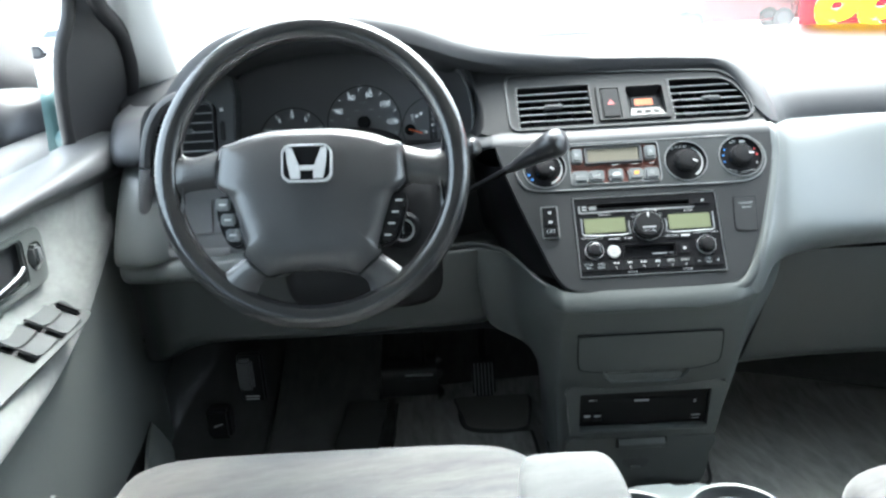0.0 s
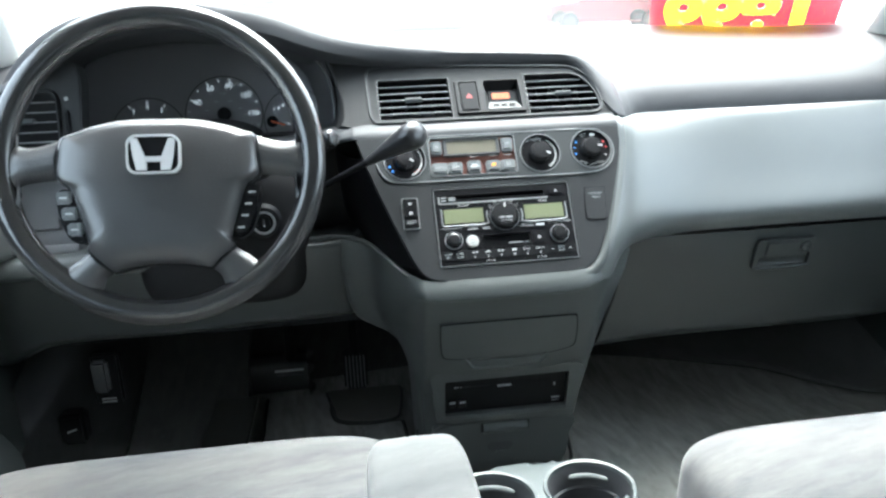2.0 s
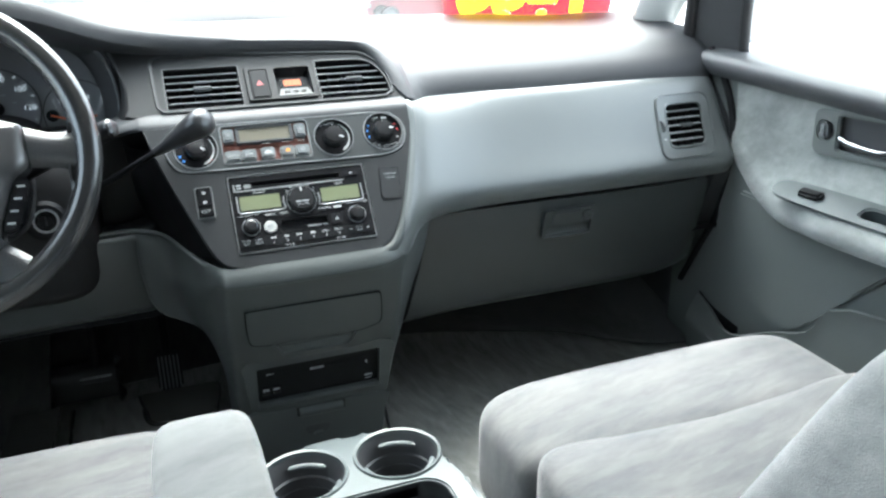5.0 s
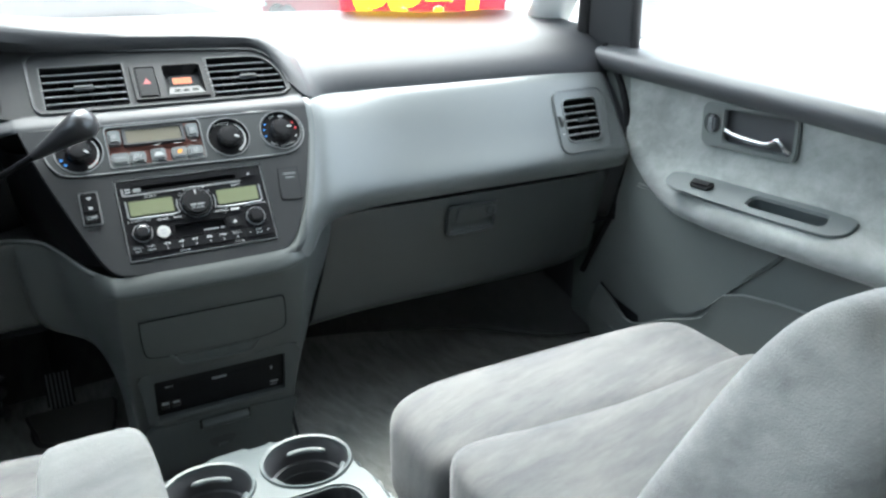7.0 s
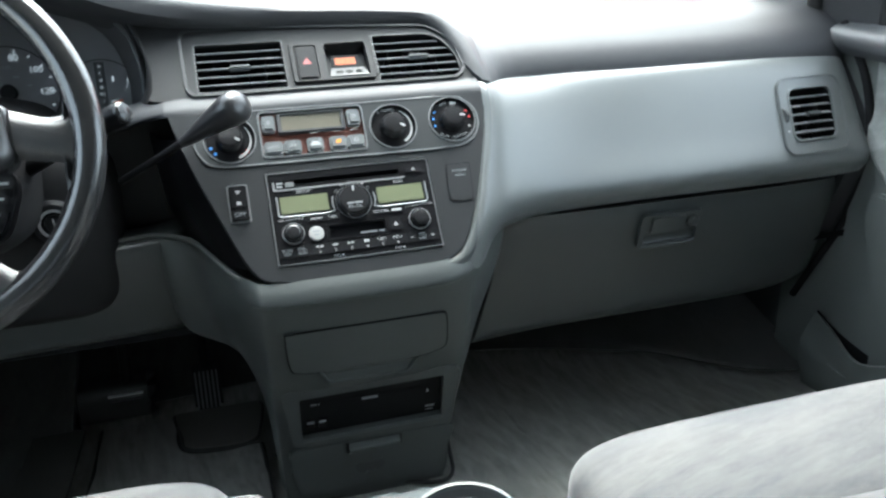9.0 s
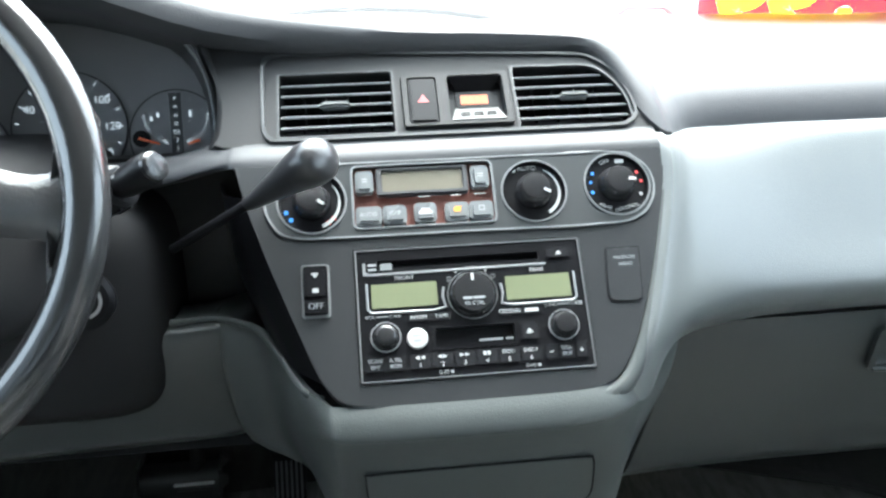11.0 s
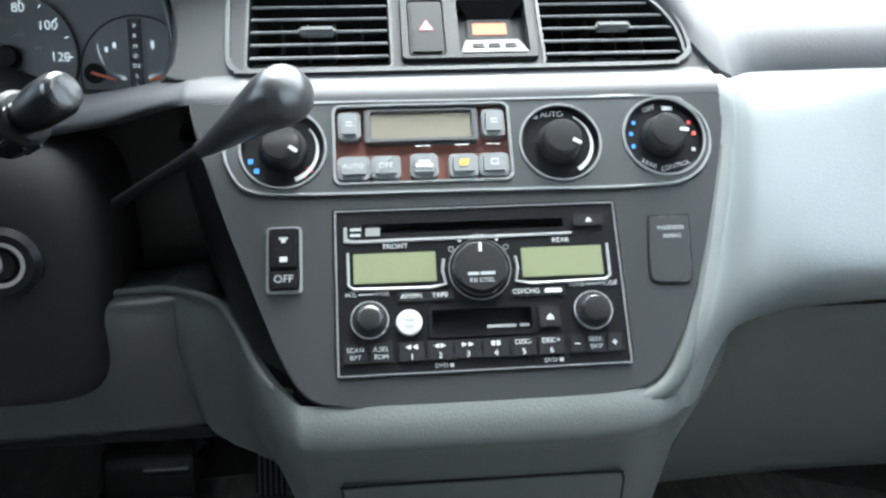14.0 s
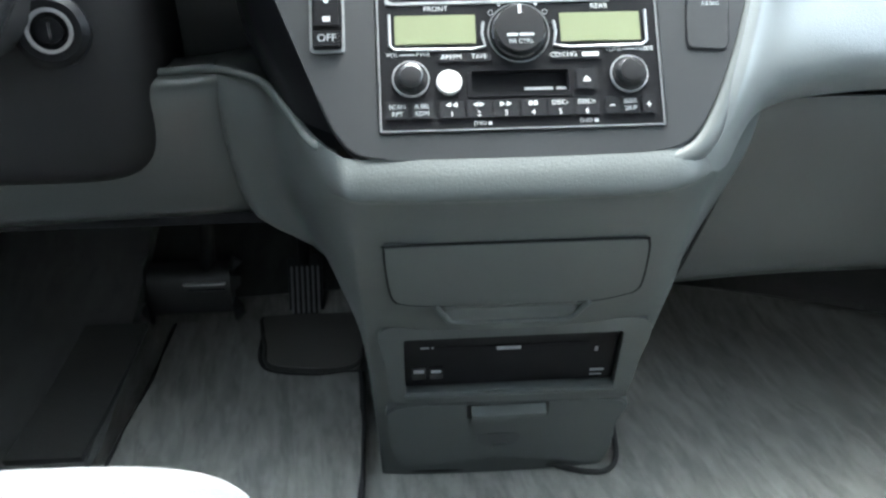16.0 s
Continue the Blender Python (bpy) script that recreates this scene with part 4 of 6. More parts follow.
for n, (cu, cv, r) in enumerate(K):
    dial = part("dial_cup", lathe([(r, 0.0016), (r - 0.0012, 0.002), (r - 0.002, -0.0015), (0.0, -0.002)], 40, cu, cv), BLACK, climate)
    part("dial_rim", ring(circle(cu, cv, r + 0.0012, 40), circle(cu, cv, r - 0.0006, 40), 0.0, 0.0026, 0.0006), EDGE, dial)
    knob = part("knob", lathe([(0.0172, -0.004), (0.0168, 0.001), (0.0146, 0.004), (0.0134, 0.0118), (0.0122, 0.0136), (0.008, 0.0141), (0.0, 0.0140)], 36, cu, cv), KNOB, dial, "black rotary knob")
    a = radians((-35, -30, -5)[n])
    part("pointer", box(-0.0012, 0.0012, 0.007, 0.0135, 0.0, 0.0006, 0), WHITE, knob, m=pose(cu, cv, 0.0142) @ Matrix.Rotation(a - math.pi / 2, 4, "Z"), smooth=False)
    arc = bmesh.new()
    a0, a1 = ((40, -70), (60, -60), (0, 0))[n]
    if a0 != a1:
        rr = r - 0.0055
        vs = []
        for k in range(17):
            q = radians(a0 + (a1 - a0) * k / 16)
            wd = 0.0005 + 0.0012 * k / 16
            vs.append([arc.verts.new((cu + (rr + s * wd) * math.cos(q), cv + (rr + s * wd) * math.sin(q), -0.0008)) for s in (-1, 1)])
        for p, q in zip(vs, vs[1:]):
            arc.faces.new((p[0], q[0], q[1], p[1]))
        part("scale_arc", arc, WHITE, dial, smooth=False)
    else:
        arc.free()
cu, cv, r = K[2]
for q, mat in ((172, BLUEPRINT), (196, BLUEPRINT), (150, BLUEPRINT), (28, REDPRINT), (6, REDPRINT), (-25, WHITE)):
    u, v = cu + 0.0238 * math.cos(radians(q)), cv + 0.0238 * math.sin(radians(q))
    bars(climate, mat, [(u - 0.0014, u + 0.0014, v - 0.0014, v + 0.0014)], -0.0009, "dot_mark")
write("OFF", 0.0058, WHITE, climate, cu - 0.008, cv + 0.0228, -0.0008, angle=0.25)
bars(climate, WHITE, [(cu + 0.002, cu + 0.010, cv + 0.0212, cv + 0.0248)], -0.0008)
write("REAR", 0.0050, WHITE, climate, cu - 0.0130, cv - 0.0205, -0.0008, angle=-0.45)
write("CONTROL", 0.0048, WHITE, climate, cu + 0.0065, cv - 0.0226, -0.0008, angle=0.25)
cu, cv, r = K[1]
write("AUTO", 0.0062, WHITE, climate, cu - 0.004, cv + 0.0228, -0.0008)
bars(climate, WHITE, [(cu - 0.0175, cu - 0.0145, cv + 0.0195, cv + 0.0235)], -0.0008)
for q, mat in ((200, BLUEPRINT), (220, BLUEPRINT), (-55, REDPRINT), (-40, REDPRINT)):
    u, v = K[0][0] + 0.0240 * math.cos(radians(q)), K[0][1] + 0.0240 * math.sin(radians(q))
    bars(climate, mat, [(u - 0.0018, u + 0.0018, v - 0.0018, v + 0.0018)], -0.0009, "dot_mark")
part("display_frame", ring(rect(-0.0965, 0.031, 0.132, 0.193, 0.006), rect(-0.0945, 0.029, 0.134, 0.191, 0.005), 0.0, 0.0026, 0.0006), EDGE, climate)
part("display_backing", plate(rect(-0.096, 0.0305, 0.1325, 0.1925, 0.006), (), -0.010, -0.006), BROWN, climate, "brown tinted display backing", smooth=False)
part("display", plate(rect(-0.070, 0.004, 0.166, 0.1875, 0.002), (), -0.006, -0.001, 0.001), LCDGREY, climate, "grey blank display")
part("display_surround", ring(rect(-0.074, 0.008, 0.1635, 0.190, 0.003), rect(-0.069, 0.003, 0.167, 0.1865, 0.002), -0.006, 0.001, 0.001), DARK, climate, "dark surround of the display")
for u0, u1, v0, v1 in ((-0.0925, -0.0765, 0.1665, 0.1875), (0.0105, 0.0270, 0.1665, 0.1875), (-0.0935, -0.0705, 0.136, 0.1535), (-0.0700, -0.0490, 0.136, 0.1535), (-0.0425, -0.0225, 0.136, 0.1545), (-0.0150, 0.0060, 0.136, 0.1535), (0.0065, 0.0280, 0.136, 0.1535)):
    part("push_button", plate(rect(u0, u1, v0, v1, 0.004), (), -0.006, 0.0042, 0.0032), SILVERBTN, climate, "dark silver push button")
write("AUTO", 0.0054, WHITE, climate, -0.0825, 0.1448, 0.0046)
write("OFF", 0.0058, WHITE, climate, -0.0595, 0.1448, 0.0046)
bars(climate, WHITE, [(-0.0385, -0.0265, 0.1425, 0.1455), (-0.0365, -0.0285, 0.1455, 0.148), (0.0145, 0.0200, 0.1430, 0.1440), (0.0145, 0.0200, 0.1470, 0.1480), (0.0145, 0.0153, 0.1440, 0.1470), (0.0192, 0.0200, 0.1440, 0.1470)], 0.0046)
bars(climate, AMBERPRINT, [(-0.0078, -0.0018, 0.1432, 0.1466), (-0.0068, -0.0008, 0.1466, 0.148)], 0.0046)
bars(climate, WHITE, [(-0.087, -0.082, 0.1753, 0.1763), (-0.087, -0.082, 0.1778, 0.1788), (0.0165, 0.0215, 0.1753, 0.1763), (0.0165, 0.0215, 0.1778, 0.1788), (-0.038, -0.028, 0.1585, 0.1592), (-0.010, 0.000, 0.1585, 0.1592), (0.012, 0.022, 0.1585, 0.1592)], 0.0046)

# ---- radio ----
radio = empty("car_radio", RADIO_FACE, "black double-height car radio with two pale green displays", "radio")
R_OUT = rect(-0.0965, 0.0995, -0.0005, 0.1135, 0.0015)
part("frame", ring(R_OUT, rect(-0.0954, 0.0984, 0.0006, 0.1124, 0.001), -0.004, 0.0018, 0.0004), EDGE, radio, "thin pale edge")
SLOT = rect(-0.078, 0.062, 0.0965, 0.103, 0.0006)
TAPE = rect(-0.033, 0.034, 0.0255, 0.041, 0.0015)
part("faceplate", plate(rect(-0.0953, 0.0983, 0.0007, 0.1123, 0.001), (SLOT, TAPE), -0.02, 0.0008, 0.0006), BLACK, radio)
part("disc_slot", plate(SLOT, (), -0.02, -0.012), MATTE, radio, smooth=False)
part("tape_door", plate(TAPE, (), -0.02, -0.004), BLACK, radio, smooth=False)
bars(radio, WHITE, [(0.004, 0.024, 0.0285, 0.0305), (0.0265, 0.033, 0.0285, 0.0305)], -0.0036)
part("tape_rim", ring(rect(-0.036, 0.037, 0.0225, 0.044, 0.002), rect(-0.033, 0.034, 0.0255, 0.041, 0.0015), 0.0, 0.0016, 0.0008), BLACK, radio)
part("slot_trim", plate([(-0.0905, 0.0905), (-0.086, 0.0895), (0.066, 0.0905), (0.069, 0.0925), (0.066, 0.0925), (-0.085, 0.0920), (-0.088, 0.0935), (-0.088, 0.1015), (-0.0905, 0.1015)], (), 0.0, 0.0018, 0.0004), EDGE, radio)
bars(radio, SILVERBTN, [(-0.0755, -0.0655, 0.0945, 0.1005)], 0.0014)
bars(radio, DIMPRINT, [(-0.086, -0.0785, 0.0985, 0.1005), (-0.086, -0.079, 0.0945, 0.0965)], 0.0014)
part("eject_button", plate(rect(0.0685, 0.0905, 0.0955, 0.1045, 0.002), (), 0, 0.0028, 0.001), BUTTON, radio)


def eject(u, v, s, parent):
    bm = bmesh.new()
    for pts in (((-1, 0), (1, 0), (0, 1)), ((-1, -0.6), (1, -0.6), (1, -0.2), (-1, -0.2))):
        bm.faces.new([bm.verts.new((u + s * a, v + s * b, 0.0044)) for a, b in pts])
    part("print", bm, WHITE, parent, smooth=False)


eject(0.0795, 0.0995, 0.0022, radio)
for u0, u1 in ((-0.0845, -0.0285), (0.0305, 0.0870)):
    part("display", plate(rect(u0, u1, 0.0610, 0.0822, 0.0008), (), 0, 0.0016, 0.0004), LCD, radio, "pale green blank display")
# silver trim sweeping under the displays and round the middle knob
KU, KV = 0.0015, 0.0685
for s in (-1, 1):
    path = [(KU + s * 0.0895, 0.083, 0.0015), (KU + s * 0.0895, 0.0605, 0.0015), (KU + s * 0.086, 0.0575, 0.0015), (KU + s * 0.034, 0.0568, 0.0015)]
    path += [(KU + s * 0.0258 * math.cos(radians(q)), KV + 0.0258 * math.sin(radians(q)), 0.0015) for q in (-22, 0, 18)]
    part("trim_line", tube(path, 0.0011, 8), EDGE, radio)
ctrl = part("control_knob", lathe([(0.0194, 0.0005), (0.0191, 0.003), (0.0180, 0.004), (0.0176, 0.008), (0.0165, 0.0094), (0.010, 0.0098), (0.0, 0.0097)], 40, KU, KV), KNOB, radio, "large black rotary knob")
bars(ctrl, WHITE, [(KU - 0.0011, KU + 0.0011, KV + 0.0100, KV + 0.0165)], 0.0101)
write("RR CTRL", 0.0044, DIMPRINT, ctrl, KU, KV - 0.0100, 0.0101)
bars(ctrl, DIMPRINT, [(KU - 0.0095, KU - 0.002, KV - 0.0062, KV - 0.0042), (KU - 0.001, KU + 0.009, KV - 0.0062, KV - 0.0042)], 0.0101)
part("knob_ring", ring(circle(KU, KV, 0.0216, 48), circle(KU, KV, 0.0209, 48), 0.0, 0.0016, 0.0003), EDGE, radio)
for q in (122, 113, 104, 97, 90, 83, 76, 67, 58):
    w = 0.0011 if q in (122, 113, 67, 58) else 0.0007
    bars(radio, WHITE, [(-w, w, -0.0011 if w > 0.001 else -0.0003, 0.0011 if w > 0.001 else 0.0003)], 0.0).matrix_basis = Matrix.Translation((KU + 0.0243 * math.cos(radians(q)), KV + 0.0243 * math.sin(radians(q)), 0.0014)) @ Matrix.Rotation(radians(q - 90), 4, "Z")
for q in (38, 142):
    cu, cv = KU + 0.0240 * math.cos(radians(q)), KV + 0.0240 * math.sin(radians(q))
    part("light_ring", ring(circle(cu, cv, 0.0020, 16), circle(cu, cv, 0.0015, 16), 0.0, 0.0016), EDGE, radio, smooth=False)
for cu, r in ((-0.0745, 0.0097), (0.0765, 0.0102)):
    k = part("knob", lathe([(r + 0.0025, 0.0008), (r + 0.0022, 0.003), (r, 0.0034), (r - 0.0006, 0.009), (r - 0.0022, 0.0108), (0.005, 0.0113), (0.0, 0.0112)], 32, cu, 0.0365), KNOB, radio, "black rotary knob")
    part("knob_ring", ring(circle(cu, 0.0365, r + 0.0030), circle(cu, 0.0365, r + 0.0020), 0.0, 0.0030, 0.0003), SILVER, k)
part("round_button", lathe([(0.0088, 0.0005), (0.0088, 0.0025), (0.0080, 0.0034), (0.0, 0.0036)], 28, -0.0485, 0.0335), WHITEBTN, radio, "round white button")
bars(radio, DIMPRINT, [(-0.0525, -0.0445, 0.0348, 0.0365), (-0.0515, -0.0455, 0.0305, 0.0322)], 0.0040)
part("tape_eject", plate(rect(0.0385, 0.0535, 0.0255, 0.0405, 0.0015), (), 0, 0.003, 0.001), BUTTON, radio)
eject(0.046, 0.0325, 0.0026, radio)
for u0, u1, tx in ((-0.0555, -0.037, "AM/FM"), (-0.0360, -0.0180, "TAPE"), (0.0225, 0.0405, "CD/CHG"), (0.0415, 0.0590, "")):
    part("mode_button", plate(rect(u0, u1, 0.0475, 0.0545, 0.0008), (), 0, 0.0022, 0.0007), BUTTON, radio)
    if tx:
        write(tx, 0.0048, WHITE, radio, (u0 + u1) / 2, 0.0512, 0.0026)
    else:
        bars(radio, WHITE, [(u0 + 0.003, u1 - 0.003, 0.0497, 0.0527)], 0.0026)
row = [(-0.0925, -0.0765), (-0.0755, -0.0600)] + [(-0.0565 + 0.0186 * k, -0.0388 + 0.0186 * k) for k in range(6)] + [(0.0580, 0.0680), (0.0690, 0.0825), (0.0835, 0.0935)]
for k, (u0, u1) in enumerate(row):
    part("preset_button", plate(rect(u0, u1, 0.0075, 0.0205, 0.0008), (), 0, 0.0026, 0.0008), BUTTON, radio)
    mid = (u0 + u1) / 2
    if 2 <= k <= 7:
        write(str(k - 1), 0.0055, WHITE, radio, mid, 0.0105, 0.003)
        if k >= 6:
            write("DISC" + ("-" if k == 6 else "+"), 0.0046, WHITE, radio, mid, 0.0170, 0.003)
        elif k == 5:
            bars(radio, WHITE, [(mid - 0.003, mid - 0.0004, 0.0155, 0.0187), (mid + 0.0004, mid + 0.003, 0.0155, 0.0187)], 0.003)
        else:
            bm = bmesh.new()
            d1, d2 = ((-1, -1), (-1, 1), (1, 1))[k - 2]
            for d, o in ((d1, -0.0022), (d2, 0.0022)):
                bm.faces.new([bm.verts.new((mid + o + d * a, 0.0171 + b, 0.003)) for a, b in ((-0.0018, 0.0017), (-0.0018, -0.0017), (0.0019, 0))])
            part("print", bm, WHITE, radio, smooth=False)
    elif k == 8:
        bars(radio, WHITE, [(mid - 0.0018, mid + 0.0018, 0.0136, 0.0143)], 0.003)
    elif k == 10:
        bars(radio, WHITE, [(mid - 0.0018, mid + 0.0018, 0.0136, 0.0143), (mid - 0.0004, mid + 0.0004, 0.0122, 0.0158)], 0.003)
    else:
        for tx, v in zip({0: ("SCAN", "RPT"), 1: ("A.SEL", "RDM"), 9: ("SEEK", "SKIP")}[k], (0.0165, 0.0115)):
            write(tx, 0.0045, DIMPRINT, radio, mid, v, 0.003)
write("FRONT", 0.0052, WHITE, radio, -0.0555, 0.0868, 0.0012)
write("REAR", 0.0052, WHITE, radio, 0.059, 0.0868, 0.0012)
write("VOL", 0.0045, WHITE, radio, -0.0865, 0.0555 - 0.0015, 0.0012)
write("PWR", 0.0045, WHITE, radio, -0.0655, 0.0540, 0.0012)
bars(radio, WHITE, [(-0.0815, -0.0710, 0.0535, 0.0545)], 0.0012)
write("TUNE", 0.0045, WHITE, radio, 0.0670, 0.0548, 0.0012)
write("MODE", 0.0045, WHITE, radio, 0.0890, 0.0548, 0.0012)
bars(radio, WHITE, [(0.0735, 0.0820, 0.0543, 0.0553)], 0.0012)
write("DVD", 0.0042, WHITE, radio, -0.0285, 0.0042, 0.0012)
write("DVD", 0.0042, WHITE, radio, 0.0445, 0.0042, 0.0012)
bars(radio, WHITE, [(-0.0228, -0.0205, 0.0030, 0.0054), (0.0502, 0.0530, 0.0030, 0.0054)], 0.0012)

# rear-heater switch, airbag lamp
rocker = empty("rocker_switch", RADIO_FACE, "black rocker switch with white symbols beside the radio", "switch")
part("frame", ring(rect(-0.1425, -0.1185, 0.057, 0.1035, 0.003), rect(-0.1405, -0.1205, 0.059, 0.1015, 0.002), -0.003, 0.002, 0.0008), EDGE, rocker)
for v0, v1 in ((0.0735, 0.1015), (0.059, 0.0728)):
    part("rocker", plate(rect(-0.1403, -0.1207, v0, v1, 0.002), (), -0.003, 0.0045, 0.0015), BLACK, rocker)
write("OFF", 0.0075, DIMPRINT, rocker, -0.1305, 0.066, 0.0049)
bars(rocker, WHITE, [(-0.1335, -0.1275, 0.0935, 0.0950), (-0.1320, -0.1290, 0.0912, 0.0936), (-0.1330, -0.1280, 0.0778, 0.0815)], 0.0049)
lamp = empty("airbag_lamp", RADIO_FACE, "charcoal passenger airbag indicator plate", "indicator")
plate_out = smooth_outline([(0.121, 0.056), (0.135, 0.0535), (0.148, 0.055), (0.1505, 0.075), (0.1525, 0.099), (0.150, 0.1015), (0.138, 0.1015), (0.126, 0.1015), (0.1235, 0.099), (0.121, 0.075)], 3)
part("plate", plate(plate_out, (), -0.002, 0.0014, 0.0008), PANEL, lamp)
part("plate_edge", ring([(0.1365 + (u - 0.1365) * 1.045, 0.0775 + (v - 0.0775) * 1.03) for u, v in plate_out], plate_out, -0.002, 0.0008), BLACK, lamp)
write("PASSENGER", 0.0044, DIMPRINT, lamp, 0.1385, 0.0925, 0.0018, stretch=0.85)
write("AIRBAG", 0.0044, DIMPRINT, lamp, 0.1385, 0.0865, 0.0018, stretch=0.85)

# ---- lower stack: pocket door, disc player, ashtray ----
pocket = empty("storage_pocket", LOWER_FACE @ pose(0, 0.004, 0.001), "grey flip-down pocket door in the centre stack", "compartment")
P_OUT = smooth_outline([(-0.0975, 0.002), (-0.0935, 0.0062), (-0.0479, 0.0071), (0.0, 0.0068), (0.0366, 0.0066), (0.0924, 0.0058), (0.1003, 0.002), (0.1035, -0.014), (0.1067, -0.0483), (0.104, -0.0615), (0.094, -0.067), (0.0674, -0.0735), (0.0, -0.0737), (-0.0586, -0.0720), (-0.084, -0.068), (-0.0930, -0.060), (-0.0965, -0.033)], 4)
part("gap", plate([(u * 1.019, -0.0335 + (v + 0.0335) * (1.035 if v > -0.0335 else 1.05)) for u, v in P_OUT], (), -0.0005, 0.0008), MATTE, pocket, smooth=False)
part("door", plate(P_OUT, (), -0.004, 0.0014, 0.0006), CONSOLE, pocket)
LIP = [(-0.0600, -0.0720), (-0.0523, -0.084), (-0.046, -0.0925), (-0.030, -0.0945), (0.0, -0.0955), (0.040, -0.0962), (0.0552, -0.094), (0.061, -0.087), (0.0690, -0.0740)]
part("finger_scoop", net([[(u, -0.0735, 0.0014), (u, -0.080, -0.0002), (u, -0.087, 0.0022), (u, -0.093, 0.0034)] for u in (-0.051, -0.04, -0.02, 0.02, 0.045, 0.058)], 3, 3, 0.003, OUT), CONSOLE, pocket)
part("finger_lip", tube(catmull([(u, v, 0.0008 + 0.0028 * min(1, (-0.0715 - v) / 0.02)) for u, v in LIP], 4), 0.0026, 10), CONSOLE, pocket)
player = empty("disc_player", DVD_FACE, "black disc player in a grey surround", "disc player")
HOLE = rect(-0.0865, 0.1110, -0.0505, 0.0200, 0.003)
part("surround", ring(smooth_outline([(-0.105, 0.0345), (-0.05, 0.0355), (0.06, 0.0345), (0.131, 0.0330), (0.1305, -0.0204), (0.1262, -0.062), (0.121, -0.0690), (0.06, -0.0685), (-0.04, -0.0650), (-0.093, -0.0625), (-0.1005, -0.0500), (-0.1045, -0.0044)], 4), HOLE, -0.010, 0.004, 0.002), CONSOLE, player, "grey surround")
part("surround_sill", tube(catmull([(-0.088, -0.0535, 0.0042), (0.0, -0.0545, 0.0046), (0.112, -0.0545, 0.0042)], 4), 0.0022, 8), CONSOLE, player)
part("recess_wall", ring(rect(-0.0885, 0.1130, -0.0525, 0.0220, 0.003), HOLE, -0.022, -0.001), CONSOLE, player)
part("faceplate", plate(rect(-0.0870, 0.1115, -0.0510, 0.0205, 0.003), (), -0.022, -0.006), BLACK, player, smooth=False)
part("disc_slot", plate(rect(-0.058, 0.084, -0.004, 0.000, 0.001), (), -0.006, -0.0052), MATTE, player, smooth=False)
for u in (-0.0735, -0.0570):
    part("push_button", plate(rect(u - 0.0065, u + 0.0065, -0.0410, -0.0250, 0.001), (), -0.006, -0.0045, 0.0005), BUTTON, player)
bars(player, DIMPRINT, [(-0.0715, -0.0635, 0.0005, 0.0028), (-0.0615, -0.0595, 0.0005, 0.0028), (-0.002, 0.0205, -0.0045, 0.0), (-0.078, -0.0685, -0.0315, -0.027), (-0.0620, -0.0525, -0.0315, -0.028), (0.0880, 0.1015, -0.0385, -0.035), (0.0885, 0.100, -0.0440, -0.042), (0.0895, 0.0925, -0.0115, -0.0055)], -0.0040)
ASH_FACE = basis((0, 1.077, 0.081), (1, 0, 0), (0, -0.014, 0.105))
ash = empty("ashtray", ASH_FACE, "grey ashtray drawer at the foot of the stack", "ashtray")
part("drawer", plate(smooth_outline([(-0.0955, 0.0270), (0.0, 0.0275), (0.122, 0.0240), (0.1215, -0.015), (0.1185, -0.055), (0.106, -0.066), (0.06, -0.060), (0.01, -0.052), (-0.04, -0.056), (-0.085, -0.060), (-0.099, -0.046), (-0.1055, -0.005)], 4), (), -0.008, 0.003, 0.002), CONSOLE, ash)
# Flat dark plates paint the shade under the pull and at the latch.
part("pull_shade", plate(rect(-0.028, 0.0520, 0.0075, 0.0255, 0.002), (), 0.002, 0.0034), VINYLDK, ash, smooth=False)
part("pull", net([[(u, 0.0250, 0.004), (u, 0.0200, 0.0125), (u, 0.0125, 0.0130), (u, 0.0090, 0.008)] for u in (-0.024, -0.012, 0.036, 0.048)], 2, 2, 0.002, OUT), CONSOLE, ash)
part("latch_shade", plate(smooth_outline([(-0.016, -0.017), (0.004, -0.0155), (0.025, -0.017), (0.019, -0.032), (-0.010, -0.032)], 3), (), 0.002, 0.0035), DARK, ash, smooth=False)
part("latch", box(-0.002, 0.013, -0.0375, -0.0290, 0.002, 0.007, 0.001), CONSOLE, ash)
bm = tube(catmull([(-0.120, 1.18, 0.04), (-0.112, 1.150, 0.012), (-0.105, 1.122, 0.005), (-0.092, 1.102, 0.004), (-0.065, 1.097, 0.004), (-0.029, 1.097, 0.004), (0.008, 1.104, 0.004), (0.055, 1.098, 0.004), (0.077, 1.089, 0.004), (0.099, 1.081, 0.004), (0.12, 1.082, 0.004), (0.134, 1.100, 0.005), (0.141, 1.14, 0.012), (0.146, 1.18, 0.04)], 5), 0.0030, 8)
tagged(part("carpet_edging", bm, RUBBER, None, "black edging of the carpet round the stack's foot"), category="trim", kind="structure")

